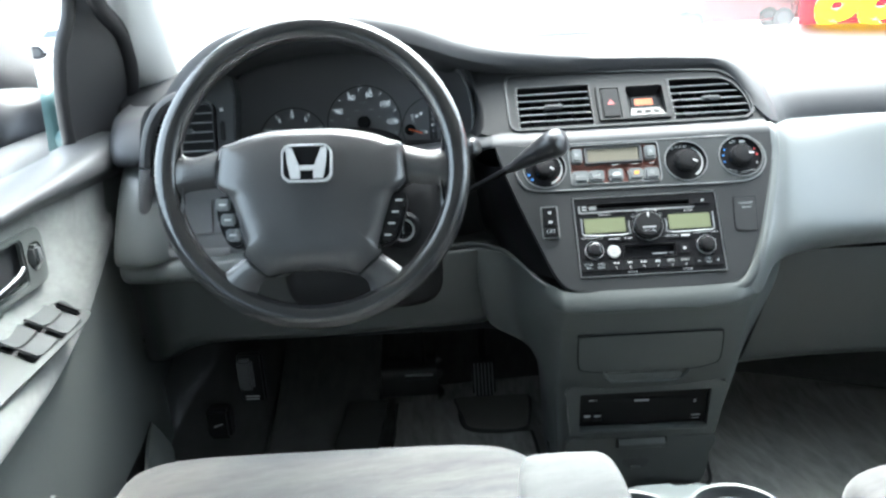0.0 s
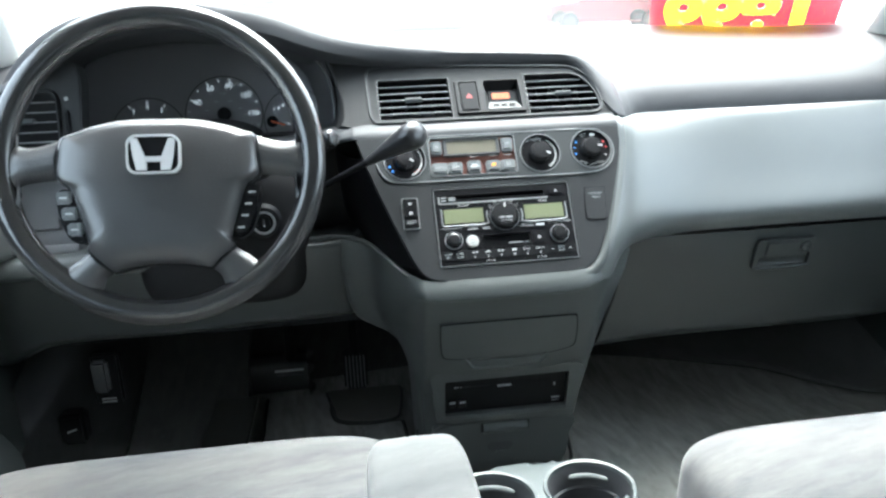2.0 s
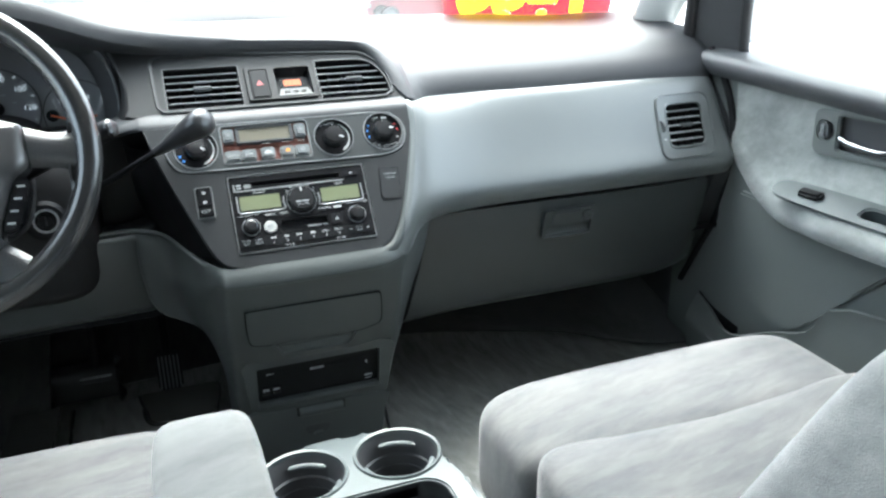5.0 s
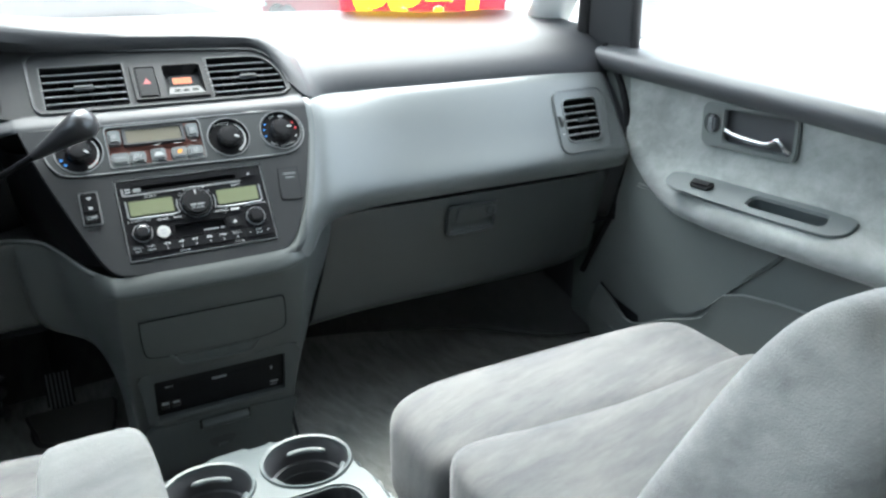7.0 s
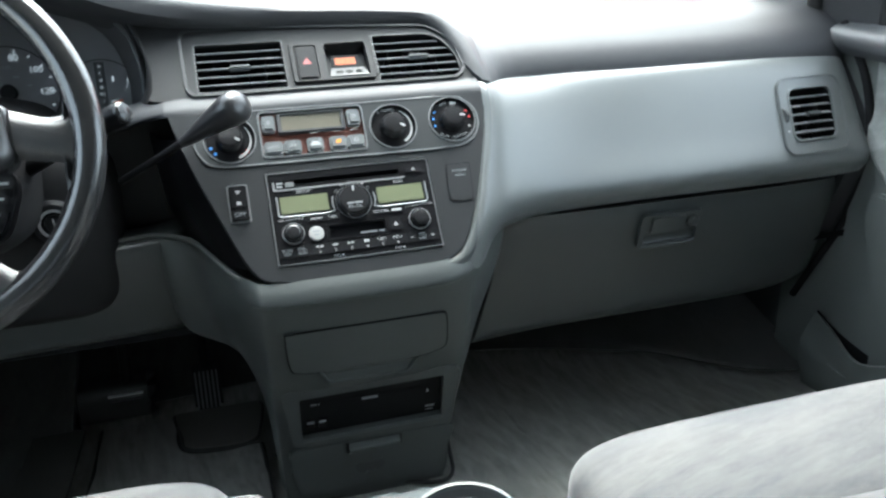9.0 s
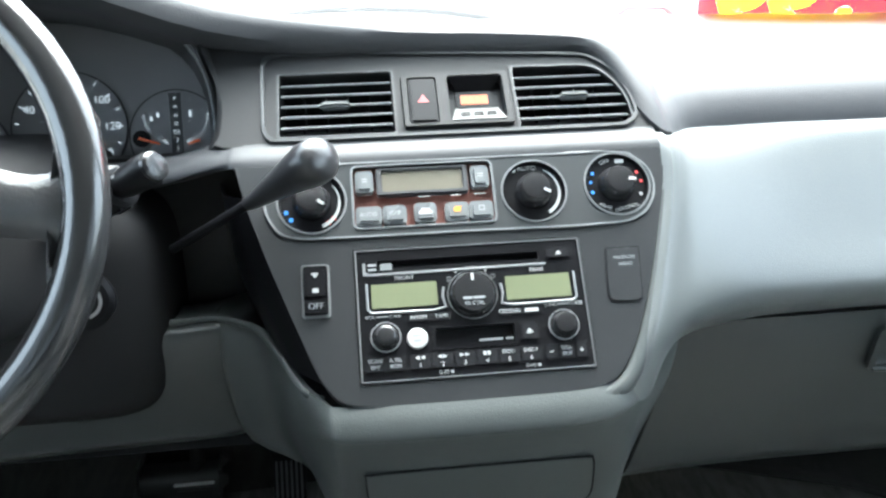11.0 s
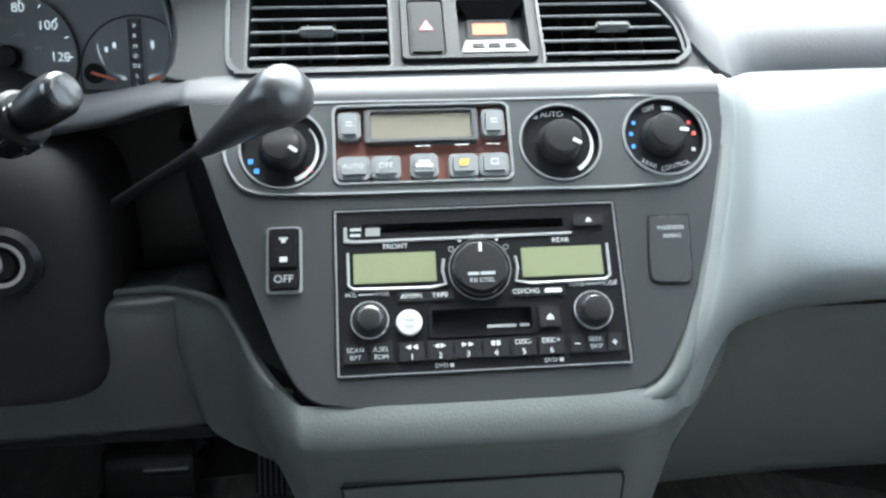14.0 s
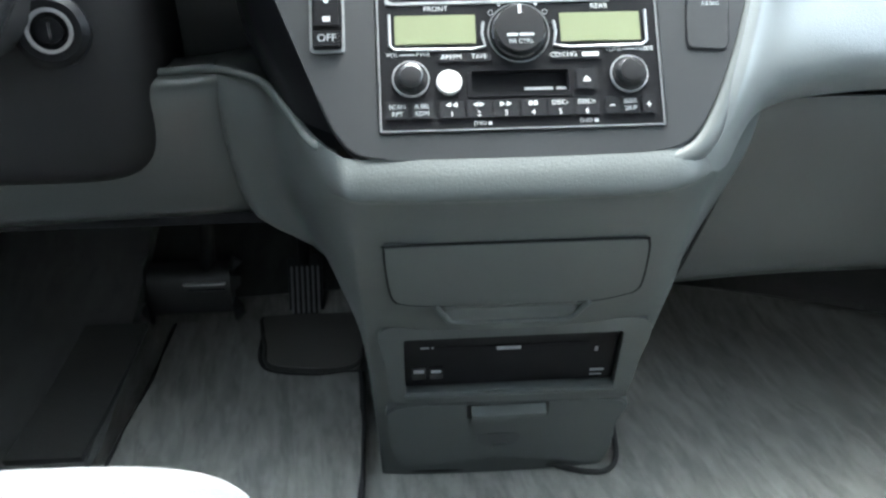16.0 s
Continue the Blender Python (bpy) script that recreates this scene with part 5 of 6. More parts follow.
# ---- passenger vent ----
pv = air_vent(rect(-0.0520, 0.0285, -0.036, 0.044, 0.012), -0.0520, 0.0285, -0.036, 0.044, (-0.008, 0.003), lambda v: 0.0285, 5, PV_FACE, deep=-0.030, rim=PADGREY, tilt=36, shear=0.15, lip=0.0022)
pv_edge = [(u + 0.15 * v, v) for u, v in rect(-0.072, 0.049, -0.060, 0.064, 0.020, 6)]
part("surround", ring(pv_edge, [(-0.011 + (u + 0.011) * 0.955, 0.002 + (v - 0.002) * 0.955) for u, v in pv_edge], -0.010, 0.0018, 0.0012), PADGREY, pv, "raised grey edge line")
part("surround_face", ring(pv_edge, [(u + 0.15 * v, v) for u, v in rect(-0.0540, 0.0305, -0.038, 0.046, 0.013)], -0.012, 0.0004, 0.0003), PADGREY, pv, "grey vent surround")
part("thumbwheel", lathe([(0.0, -0.002), (0.013, -0.002), (0.013, 0.002), (0.0, 0.002)], 24), SWITCHGREY, pv, m=pose(-0.0640, 0.004, -0.006, 0, 90, 0))
bars(pv, WHITE, [(-0.0690, -0.0655, -0.0235, -0.0200)], 0.0028)

# ---- instrument cluster ----
CL_FACE = basis((-0.470, 1.310, 0.621), (1, 0, 0), (0, 0.25, 1)) @ Matrix.Scale(1.1, 4)
cluster = empty("instrument_cluster", CL_FACE, "dark instrument cluster with white printed dials", "instrument cluster")
arch = smooth_outline([(-0.185, -0.075), (-0.1, -0.078), (0.0, -0.078), (0.1, -0.078), (0.180, -0.075), (0.196, -0.06), (0.196, -0.01), (0.175, 0.045), (0.12, 0.082), (0.0, 0.098), (-0.10, 0.090), (-0.165, 0.055), (-0.192, 0.0), (-0.196, -0.06)], 3)
arch = [(u, v * (0.80 if v > 0 else 1.0)) for u, v in arch]
part("backing", plate(arch, (), -0.006, 0.0), GAUGE, cluster, smooth=False)
hood = bmesh.new()
a = [hood.verts.new((u, v, -0.002)) for u, v in arch]
opening = [((u * (1.03 if u > 0 else 0.90) + 0.043) / 1.1, (v * (1.08 if v > 0 else 1.04) - 0.010) / 1.1) for u, v in arch]
b = [hood.verts.new((u, v, 0.110)) for u, v in opening]
c = [hood.verts.new(((u * 1.04 + 0.043) / 1.1, (v * (1.31 if v > 0 else 1.05) - 0.010) / 1.1, 0.124 if v > 0 else 0.113)) for u, v in arch]
for k in range(len(a)):
    q = (k + 1) % len(a)
    hood.faces.new((a[k], a[q], b[q], b[k]))
    hood.faces.new((b[k], b[q], c[q], c[k]))
part("hood_lining", hood, LINING, cluster)
part("bezel", tube([(u, v, 0.110) for u, v in opening], 0.0040, 10, closed=True), PANEL, cluster, "charcoal rim of the instrument opening")


def gauge(cu, cv, r, marks, a0, a1, numbers=(), size=0.008):
    g = part("dial", lathe([(r, 0.0006), (r, 0.003), (0, 0.003)], 48, cu, cv), GAUGE, cluster, "dark dial with white marks")
    part("dial_ring", ring(circle(cu, cv, r + 0.0016, 48), circle(cu, cv, r, 48), 0.0, 0.0040, 0.001), LINING, g)
    bm = bmesh.new()
    for k in range(marks):
        q = radians(a0 + (a1 - a0) * k / (marks - 1))
        d, s = Vector((math.cos(q), math.sin(q), 0)), Vector((-math.sin(q), math.cos(q), 0))
        l = 0.006 if k % 2 == 0 else 0.0035
        bm.faces.new([bm.verts.new(Vector((cu, cv, 0.0036)) + d * (r - 0.003 - e * l) + s * f * 0.0006) for e, f in ((0, -1), (0, 1), (1, 1), (1, -1))])
    tagged(part("marks", bm, NUMERAL, g, smooth=False), kind="stuff")
    for n, tx in enumerate(numbers):
        q = radians(a0 + (a1 - a0) * n / (len(numbers) - 1))
        write(tx, size, NUMERAL, g, cu + (r - 0.0135) * math.cos(q), cv + (r - 0.0125) * math.sin(q), 0.0036, "numeral")
    return g


speedo = gauge(0.062, -0.030, 0.055, 15, 231, -39, ("0", "20", "40", "60", "80", "100", "120", "140"), 0.0110)
write("mph", 0.007, DIMPRINT, speedo, 0.062, 0.001, 0.0036)
bars(speedo, DIMPRINT, [(0.034, 0.040, -0.024, -0.022), (0.048, 0.055, -0.012, -0.010), (0.068, 0.075, -0.012, -0.010), (0.083, 0.088, -0.023, -0.021)], 0.0034)
part("needle", box(-0.0012, 0.0012, 0.0, 0.042, 0.0, 0.0016, 0), NEEDLE, speedo, m=pose(0.062, -0.030, 0.007, 0, 0, 141), smooth=False)
part("needle_hub", lathe([(0.010, 0.003), (0.010, 0.009), (0.008, 0.011), (0, 0.011)], 24, 0.062, -0.030), BLACK, speedo)
part("odometer", plate(rect(0.044, 0.080, -0.072, -0.059, 0.002), (), 0.003, 0.0045), LCDGREY, speedo)
tach = gauge(-0.047, -0.054, 0.052, 9, 215, -35, [str(k) for k in range(9)], 0.0090)
part("needle", box(-0.001, 0.001, 0.0, 0.04, 0.0, 0.0016, 0), NEEDLE, tach, m=pose(-0.047, -0.054, 0.007, 0, 0, 125), smooth=False)
aux = gauge(0.1660, -0.043, 0.046, 2, 180, 0)
bars(aux, DARK, [(0.1600, 0.1720, -0.085, 0.0005)], 0.0040, "gear_strip")
bars(aux, DIMPRINT, [(0.1594, 0.1600, -0.085, -0.002), (0.1720, 0.1726, -0.085, -0.002)], 0.0042, "strip_edge")
for k, g in enumerate(("P", "R", "N", "D", "D3", "2", "1")):
    write(g, 0.0050, NUMERAL, aux, 0.166, -0.0055 - 0.0084 * k, 0.0044, "numeral")
for s in (-1, 1):
    bm = bmesh.new()
    vs = [[bm.verts.new((0.166 + s * (0.0095 + 0.0215 * math.sin(radians(q)) + e), -0.048 + 0.027 * (1 - math.cos(radians(q))) + e, 0.0040)) for e in (0.0, 0.0008)] for q in range(0, 91, 9)]
    for p, q in zip(vs, vs[1:]):
        bm.faces.new((p[0], q[0], q[1], p[1]))
    part("scale_arc", bm, NUMERAL, aux, smooth=False)
part("needle_hub", lathe([(0.0085, 0.003), (0.0085, 0.006), (0, 0.006)], 20, 0.1310, -0.0445), BLACK, aux)
part("needle", box(-0.0011, 0.0011, 0.0, 0.021, 0.0, 0.0012, 0), NEEDLE, aux, m=pose(0.1290, -0.0440, 0.0065, 0, 0, -108), smooth=False)
part("needle", box(-0.0011, 0.0011, 0.0, 0.012, 0.0, 0.0012, 0), NEEDLE, aux, m=pose(0.1770, -0.0515, 0.0065, 0, 0, -75), smooth=False)
bars(aux, NUMERAL, [(0.1405, 0.1430, -0.027, -0.0225), (0.1470, 0.1500, -0.0235, -0.019), (0.1790, 0.1815, -0.0245, -0.018), (0.1530, 0.1570, -0.0500, -0.0488), (0.1750, 0.1790, -0.0500, -0.0488)], 0.0044)

# left vent and trim beside the cluster
LV_FACE = basis((-0.645, 1.128, 0.615), (1, 0, 0), (0, 0.25, 1))
lv = air_vent(rect(-0.044, 0.043, -0.040, 0.038, 0.012), -0.044, 0.043, -0.040, 0.038, (0, 0.0), lambda v: 0.043, 5, LV_FACE, lift=0.008, tilt=18)
part("surround", ring(smooth_outline([(-0.06, -0.058), (0.0, -0.060), (0.066, -0.056), (0.074, 0.0), (0.074, 0.075), (0.03, 0.062), (-0.03, 0.048), (-0.062, 0.02)], 4), rect(-0.048, 0.047, -0.044, 0.042, 0.013), -0.03, 0.004, 0.003), PANEL, lv, "charcoal surround")
bars(lv, WHITE, [(0.054, 0.059, 0.026, 0.031), (0.054, 0.059, -0.036, -0.031)], 0.0048)
part("thumbwheel", box(0.053, 0.060, -0.018, 0.012, -0.002, 0.007, 0.002), BLACK, lv)

# ---- steering column and wheel ----
column = empty("steering_column", pose(-0.425, 1.02, 0.545), "black steering column shroud", "steering column")
bm = net([[(x * s, y, z * s2) for x, z in ((-0.075, -0.01), (-0.07, 0.03), (-0.04, 0.05), (0, 0.055), (0.04, 0.05), (0.07, 0.03), (0.075, -0.01), (0.07, -0.07), (0.04, -0.095), (0, -0.10), (-0.04, -0.095), (-0.07, -0.07), (-0.075, -0.01))] for y, s, s2 in ((-0.05, 0.75, 0.75), (0.0, 1.0, 1.0), (0.08, 1.15, 1.05), (0.20, 1.25, 0.9))], 4, 3, 0.0)
part("shroud", bm, SHROUD, column)
part("lower_shroud", pillow(0.128, 0.10, 0.112, 0.42, 44, 24), SHROUD, column, m=pose(0.024, 0.16, -0.107))
ign = part("ignition_lock", lathe([(0.0, 0.0), (0.0, 0.001), (0.027, 0.0), (0.027, 0.008), (0.022, 0.012), (0.016, 0.012), (0.015, 0.007), (0.010, 0.007), (0.0095, 0.010), (0.0, 0.010)], 32), BLACK, column, "round ignition lock", m=basis((0.088, 0.062, -0.082), (1, 0.15, 0), (0, 0.15, 1)))
part("key_slot", box(-0.0012, 0.0012, -0.006, 0.006, 0.0095, 0.0105, 0), CHROME, ign, smooth=False)
part("lock_ring", ring(circle(0, 0, 0.0165), circle(0, 0, 0.0135), 0.010, 0.0128, 0.0006), METAL, ign)

WHEEL = basis((-0.423, 0.887, 0.594), (1, 0, -0.030), (0, math.sin(radians(21)), math.cos(radians(21)))) @ Matrix.Scale(0.969, 4)
wheel = empty("steering_wheel", WHEEL, "dark grey four-spoke steering wheel with a padded hub", "steering wheel")
R = 0.1742
part("rim", tube([(R * math.cos(2 * math.pi * k / 72), R * math.sin(2 * math.pi * k / 72), 0) for k in range(72)], 0.0148, 18, 1.0, closed=True), LEATHER, wheel, "grained grey rim")
half = [(0.040, 0.0485), (0.0735, 0.042), (0.097, 0.034), (0.109, 0.029), (0.1125, 0.008), (0.114, -0.012), (0.110, -0.022), (0.0985, -0.032), (0.092, -0.051), (0.085, -0.074), (0.080, -0.094), (0.0815, -0.102), (0.067, -0.116), (0.0535, -0.1265), (0.036, -0.1235)]
hub_out = smooth_outline([(0.0, 0.0495)] + half + [(0.0, -0.1205)] + [(-u, v) for u, v in half[::-1]], 4)


def ridge(u, v):
    """Height of the two soft ridges that run into the lower spokes."""
    a, b, p = Vector((0.044, -0.058)), Vector((0.069, -0.115)), Vector((abs(u), v))
    k = min(1, max(0, (p - a).dot(b - a) / (b - a).length_squared))
    return 0.0022 * math.exp(-((p - a.lerp(b, k)).length / 0.019) ** 2) * min(1, 2.5 * k)


def domed(outline, levels, c=(0.0, -0.03)):
    """A cushion-like cap: the outline shrinking towards c while it rises."""
    bm = bmesh.new()
    loops = []
    for s, w in levels:
        at = [(c[0] + (u - c[0]) * s, c[1] + (v - c[1]) * s) for u, v in outline]
        crown = [0.0330 - 0.009 * ((u / 0.115) ** 2 + ((v + 0.03) / 0.095) ** 2) for u, v in at]
        loops.append([bm.verts.new((u, v, (w * z if w > 0 else w) + ridge(u, v))) for (u, v), z in zip(at, crown)])
    n = len(outline)
    for a, b in zip(loops, loops[1:]):
        for k in range(n):
            bm.faces.new((a[k], a[(k + 1) % n], b[(k + 1) % n], b[k]))
    bm.faces.new(loops[-1])
    return bm


hub = part("hub", domed(hub_out, ((0.985, -0.018), (1.0, -0.001), (0.993, 0.36), (0.972, 0.58), (0.93, 0.77), (0.88, 0.88), (0.82, 0.95), (0.74, 0.985), (0.65, 1.0), (0.55, 1.0), (0.44, 1.0), (0.33, 1.0), (0.22, 1.0), (0.11, 1.0))), HUBMAT, wheel, "grey padded airbag cover")
part("hub_underside", lathe([(0.05, -0.06), (0.075, -0.03), (0.08, -0.012), (0.0, -0.008)], 32, 0, -0.03), BLACK, wheel)
for s in (-1, 1):
    def spoke(one, two, heights):
        rows = []
        for (u0, v0), (u1, v1), w in zip(one, two, heights):
            rows.append([(s * (u0 + (u1 - u0) * k / 6), v0 + (v1 - v0) * k / 6, w + 0.012 * (1 - abs(k / 3 - 1) ** 2.6)) for k in range(7)])
        return net(rows, 4, 3, 0.012, OUT)

    top, low = ((0.108, 0.0285), (0.132, 0.0215), (0.148, 0.0205), (0.158, 0.0265), (0.164, 0.042), (0.168, 0.058), (0.168, 0.076)), ((0.113, -0.018), (0.135, -0.020), (0.150, -0.0225), (0.159, -0.031), (0.163, -0.048), (0.163, -0.068), (0.157, -0.090))
    part("upper_spoke", spoke(top, low, (0.0015, 0.000, -0.001, -0.003, -0.005, -0.009, -0.014)), SPOKE, wheel, "grained grey spoke")
    top, low = ((0.0808, -0.1012), (0.095, -0.1115), (0.108, -0.120), (0.1205, -0.1200), (0.131, -0.1155), (0.138, -0.110)), ((0.0535, -0.1262), (0.0630, -0.1335), (0.0670, -0.145), (0.068, -0.155), (0.062, -0.1635), (0.054, -0.168))
    part("lower_spoke", spoke(top, low, (0.0015, 0.000, -0.001, -0.003, -0.006, -0.012)), SPOKE, wheel, "grained grey spoke")
    part("gap_line", tube(catmull([(s * 0.1135, -0.017, 0.004), (s * 0.1125, -0.004, 0.0115), (s * 0.1115, 0.010, 0.0125), (s * 0.109, 0.026, 0.006)], 4), 0.0016, 6), MATTE, wheel, "dark joint of the hub")
    part("gap_line", tube(catmull([(s * 0.0805, -0.1025, 0.004), (s * 0.073, -0.110, 0.0125), (s * 0.064, -0.118, 0.0130), (s * 0.0545, -0.1258, 0.006)], 4), 0.0016, 6), MATTE, wheel, "dark joint of the hub")
emb = part("emblem", plate(rect(-0.029, 0.029, -0.0195, 0.0245, 0.011, 6), (rect(-0.0268, 0.0268, -0.017, 0.022, 0.010, 6),), 0.024, 0.0405, 0.0012), EMBLEM, wheel, "chrome emblem")
part("emblem_ground", plate(rect(-0.0268, 0.0268, -0.017, 0.022, 0.010, 6), (), 0.024, 0.0365), BLACK, emb, smooth=False)
for s in (-1, 1):
    c = 0.0
    part("emblem_bar", plate([(c + s * 0.0245, 0.0205), (c + s * 0.0165, 0.0205), (c + s * 0.0075, -0.0035), (c + s * 0.0075, -0.0155), (c + s * 0.0185, -0.0155), (c + s * 0.0225, 0.0025)][::s], (), 0.0365, 0.0400, 0.0008), EMBLEM, emb)
part("emblem_bar", plate([(-0.009, 0.0), (-0.009, -0.006), (0.009, -0.006), (0.009, 0.0)], (), 0.0365, 0.0400, 0.0008), EMBLEM, emb)
write("SRS", 0.010, HUBMAT, wheel, -0.004, -0.052, 0.0335, "embossed_mark")
for s, n in ((-1, 3), (1, 4)):
    pod = part("switch_pod", plate(smooth_outline([(s * u, v) for u, v in ((0.0925, -0.034), (0.099, -0.030), (0.110, -0.031), (0.113, -0.042), (0.110, -0.058), (0.102, -0.082), (0.090, -0.092), (0.080, -0.088), (0.080, -0.062))][::s], 3), (), -0.006, 0.012, 0.003), BLACK, wheel, "black switch pod")
    for k in range(n):
        v = -0.040 - k * (0.054 / n)
        u = s * (0.1035 - k * (0.018 / n))
        part("thumb_button", box(u - 0.0085, u + 0.0085, v - 0.0066 * 3.4 / n, v + 0.0065 * 3.4 / n, 0.010, 0.0165, 0.002), BUTTON if n == 4 else SILVERBTN, pod)
        bars(pod, WHITE, [(u - 0.004, u + 0.004, v - 0.0015, v + 0.0008)], 0.0169)

# stalks
stalk = empty("wiper_stalk", label="black wiper stalk with a ribbed end", category="stalk")
part("arm", tube([(-0.35, 1.06, 0.53), (-0.305, 1.015, 0.558), (-0.276, 0.990, 0.574)], [0.008, 0.009, 0.011], 14), BLACK, stalk)
part("collar", tube([(-0.281, 0.995, 0.571), (-0.279, 0.993, 0.5725), (-0.262, 0.982, 0.582), (-0.260, 0.981, 0.583)], [0.0125, 0.0165, 0.0165, 0.0135], 24), BLACK, stalk)
for k in range(10):
    q = 2 * math.pi * k / 10
    d = Vector((-0.19, 0.12, -0.10)).normalized()
    x = d.cross(Vector((0, 0, 1))).normalized()
    y = d.cross(x)
    o = Vector((-0.2705, 0.9875, 0.577)) + 0.0166 * (math.cos(q) * x + math.sin(q) * y)
    part("rib", tube([o - d * 0.008, o + d * 0.008], 0.0012, 6), BLACK, stalk)
part("grip", tube([(-0.262, 0.982, 0.582), (-0.254, 0.977, 0.586), (-0.243, 0.970, 0.592), (-0.234, 0.964, 0.5965), (-0.231, 0.962, 0.598)], [0.0095, 0.0115, 0.0125, 0.0125, 0.0105], 24), BLACK, stalk)
part("end_cap", tube([(-0.2318, 0.9625, 0.5976), (-0.2295, 0.961, 0.599), (-0.228, 0.960, 0.5997)], [0.0112, 0.0108, 0.0085], 24), KNOB, stalk, "glossy end cap")
bars(stalk, WHITE, [(-0.003, 0.003, -0.001, 0.001), (0.006, 0.009, -0.001, 0.001)], 0.0).matrix_basis = basis((-0.268, 0.972, 0.588), (1, -0.5, 0.5), (0, 0.6, 0.8))
shift = empty("shift_lever", pose(-0.007, 0.0, -0.011), label="dark grey column shift lever with a rounded knob", category="shift lever")
part("rod", tube([(-0.255, 1.109, 0.508), (-0.21, 1.081, 0.536), (-0.172, 1.057, 0.560)], 0.0045, 12), BLACK, shift)
part("knob", tube(catmull([(-0.177, 1.060, 0.557), (-0.168, 1.055, 0.562), (-0.155, 1.047, 0.571), (-0.139, 1.037, 0.582), (-0.122, 1.026, 0.593), (-0.110, 1.018, 0.600), (-0.104, 1.014, 0.603)], 4),
     [0.0068 + 0.0148 * min(1, max(0, k / 16)) ** 1.45 if k < 17 else [0.0220, 0.0222, 0.0219, 0.0207, 0.0184, 0.0142, 0.0084, 0.003][k - 17] for k in range(25)], 24, 0.85), SHIFTBLK, shift, "black grained knob")

# ---- pedals ----
brake = empty("brake_pedal", label="black rubber brake pedal with a bright bar", category="pedal")
part("pad", net([[(x, 1.425, 0.092), (x, 1.405, 0.088), (x, 1.396, 0.076), (x, 1.394, 0.055), (x, 1.396, 0.030), (x, 1.404, 0.022)] for x in (-0.424, -0.419, -0.37, -0.318, -0.312)], 3, 3, 0.012), PEDAL, brake, "black rubber pad")
part("bar", box(-0.376, -0.320, 1.3905, 1.3965, 0.0715, 0.0745, 0.001), EMBLEM, brake)
part("bar", box(-0.372, -0.322, 1.390, 1.396, 0.063, 0.065, 0.0008), SILVERBTN, brake)
part("arm", tube([(-0.345, 1.41, 0.08), (-0.348, 1.46, 0.16), (-0.35, 1.52, 0.30)], 0.010, 10), SHROUD, brake)
accel = empty("accelerator_pedal", label="black rubber accelerator pedal", category="pedal")
part("pad", box(-0.243, -0.195, -0.006, 0.006, -0.045, 0.045, 0.005), SHROUD, accel, m=pose(0, 1.425, 0.045, -25))
for k in range(6):
    part("rib", box(-0.2385 + 0.0072 * k, -0.2355 + 0.0072 * k, -0.009, -0.005, -0.036, 0.030, 0.001), SWITCHLIGHT, accel, m=pose(0, 1.425, 0.045, -25))
part("arm", tube([(-0.22, 1.435, 0.075), (-0.22, 1.50, 0.2), (-0.22, 1.52, 0.30)], 0.008, 10), MATTE, accel)
rest = empty("foot_rest", label="carpeted foot rest with shade in its colour and a rubber pad", category="foot rest")
part("wedge", net([[(x, 1.08, 0.0), (x, 1.15, 0.012), (x, 1.32, 0.055), (x, 1.50, 0.14)] for x in (-0.62, -0.55, -0.47, -0.425)], 3, 3, 0.02), SHADECARPET, rest)
part("rubber_pad", net([[(x, 1.13, 0.016), (x * 0.97, 1.22, 0.034), (x * 0.94, 1.32, 0.062)] for x in (-0.51, -0.47, -0.43)], 3, 3, 0.008), FOOTPAD, rest, "black rubber pad")
heel = empty("heel_pad", pose(0, 0, 0.002), "dark heel pad on the driver's carpet", "floor mat")
H_OUT = smooth_outline([(-0.272, 1.42), (-0.266, 1.33), (-0.260, 1.295), (-0.240, 1.280), (-0.19, 1.272), (-0.152, 1.278), (-0.140, 1.31), (-0.140, 1.42)], 3)
part("pad", plate(H_OUT, (), 0.0, 0.012, 0.003), HEEL, heel)
part("edge", tube([(u, v, 0.009) for u, v in H_OUT], 0.0028, 8, closed=True), FOOTPAD, heel, "dark moulded edge")
floor_mat = empty("floor_mat", pose(0, 0, 0.003), "grey carpet floor mat with a dark bound edge", "floor mat")
M_OUT = smooth_outline([(-0.400, 0.78), (-0.402, 1.10), (-0.394, 1.27), (-0.396, 1.395), (-0.384, 1.410), (-0.330, 1.408), (-0.284, 1.402), (-0.275, 1.388), (-0.272, 1.33), (-0.264, 1.290), (-0.242, 1.272), (-0.19, 1.264), (-0.15, 1.268), (-0.138, 1.24), (-0.135, 1.0), (-0.14, 0.78)], 3)
part("carpet_top", plate(M_OUT, (), 0.0, 0.009, 0.003), CARPET, floor_mat)
part("binding", tube([(u, v, 0.005) for u, v in M_OUT], 0.0042, 8, closed=True), RUBBER, floor_mat, "dark bound edge")
release = empty("hood_release", pose(-0.024, 0, -0.008), label="black hood release lever under the dash", category="lever")
part("bracket", box(-0.602, -0.560, 1.140, 1.160, 0.175, 0.262, 0.004), BLACK, release)
part("lever", box(-0.600, -0.575, 1.128, 1.142, 0.20, 0.255, 0.005), SILLGREY, release, "bright worn lever")
bars(release, WHITE, [(-0.012, 0.010, -0.0015, 0.001), (-0.012, 0.010, -0.0065, -0.004)]).matrix_basis = basis((-0.581, 1.1385, 0.187), (1, 0, 0), (0, 0, 1))
fuel = empty("brake_release", pose(-0.032, 0, -0.015), label="black parking brake release handle", category="lever")
part("handle", box(-0.655, -0.615, 1.13, 1.16, 0.12, 0.175, 0.006), BLACK, fuel)
bars(fuel, WHITE, [(-0.008, 0.008, -0.0015, 0.0015)]).matrix_basis = basis((-0.635, 1.1295, 0.148), (1, 0, 0.3), (0, 0, 1))

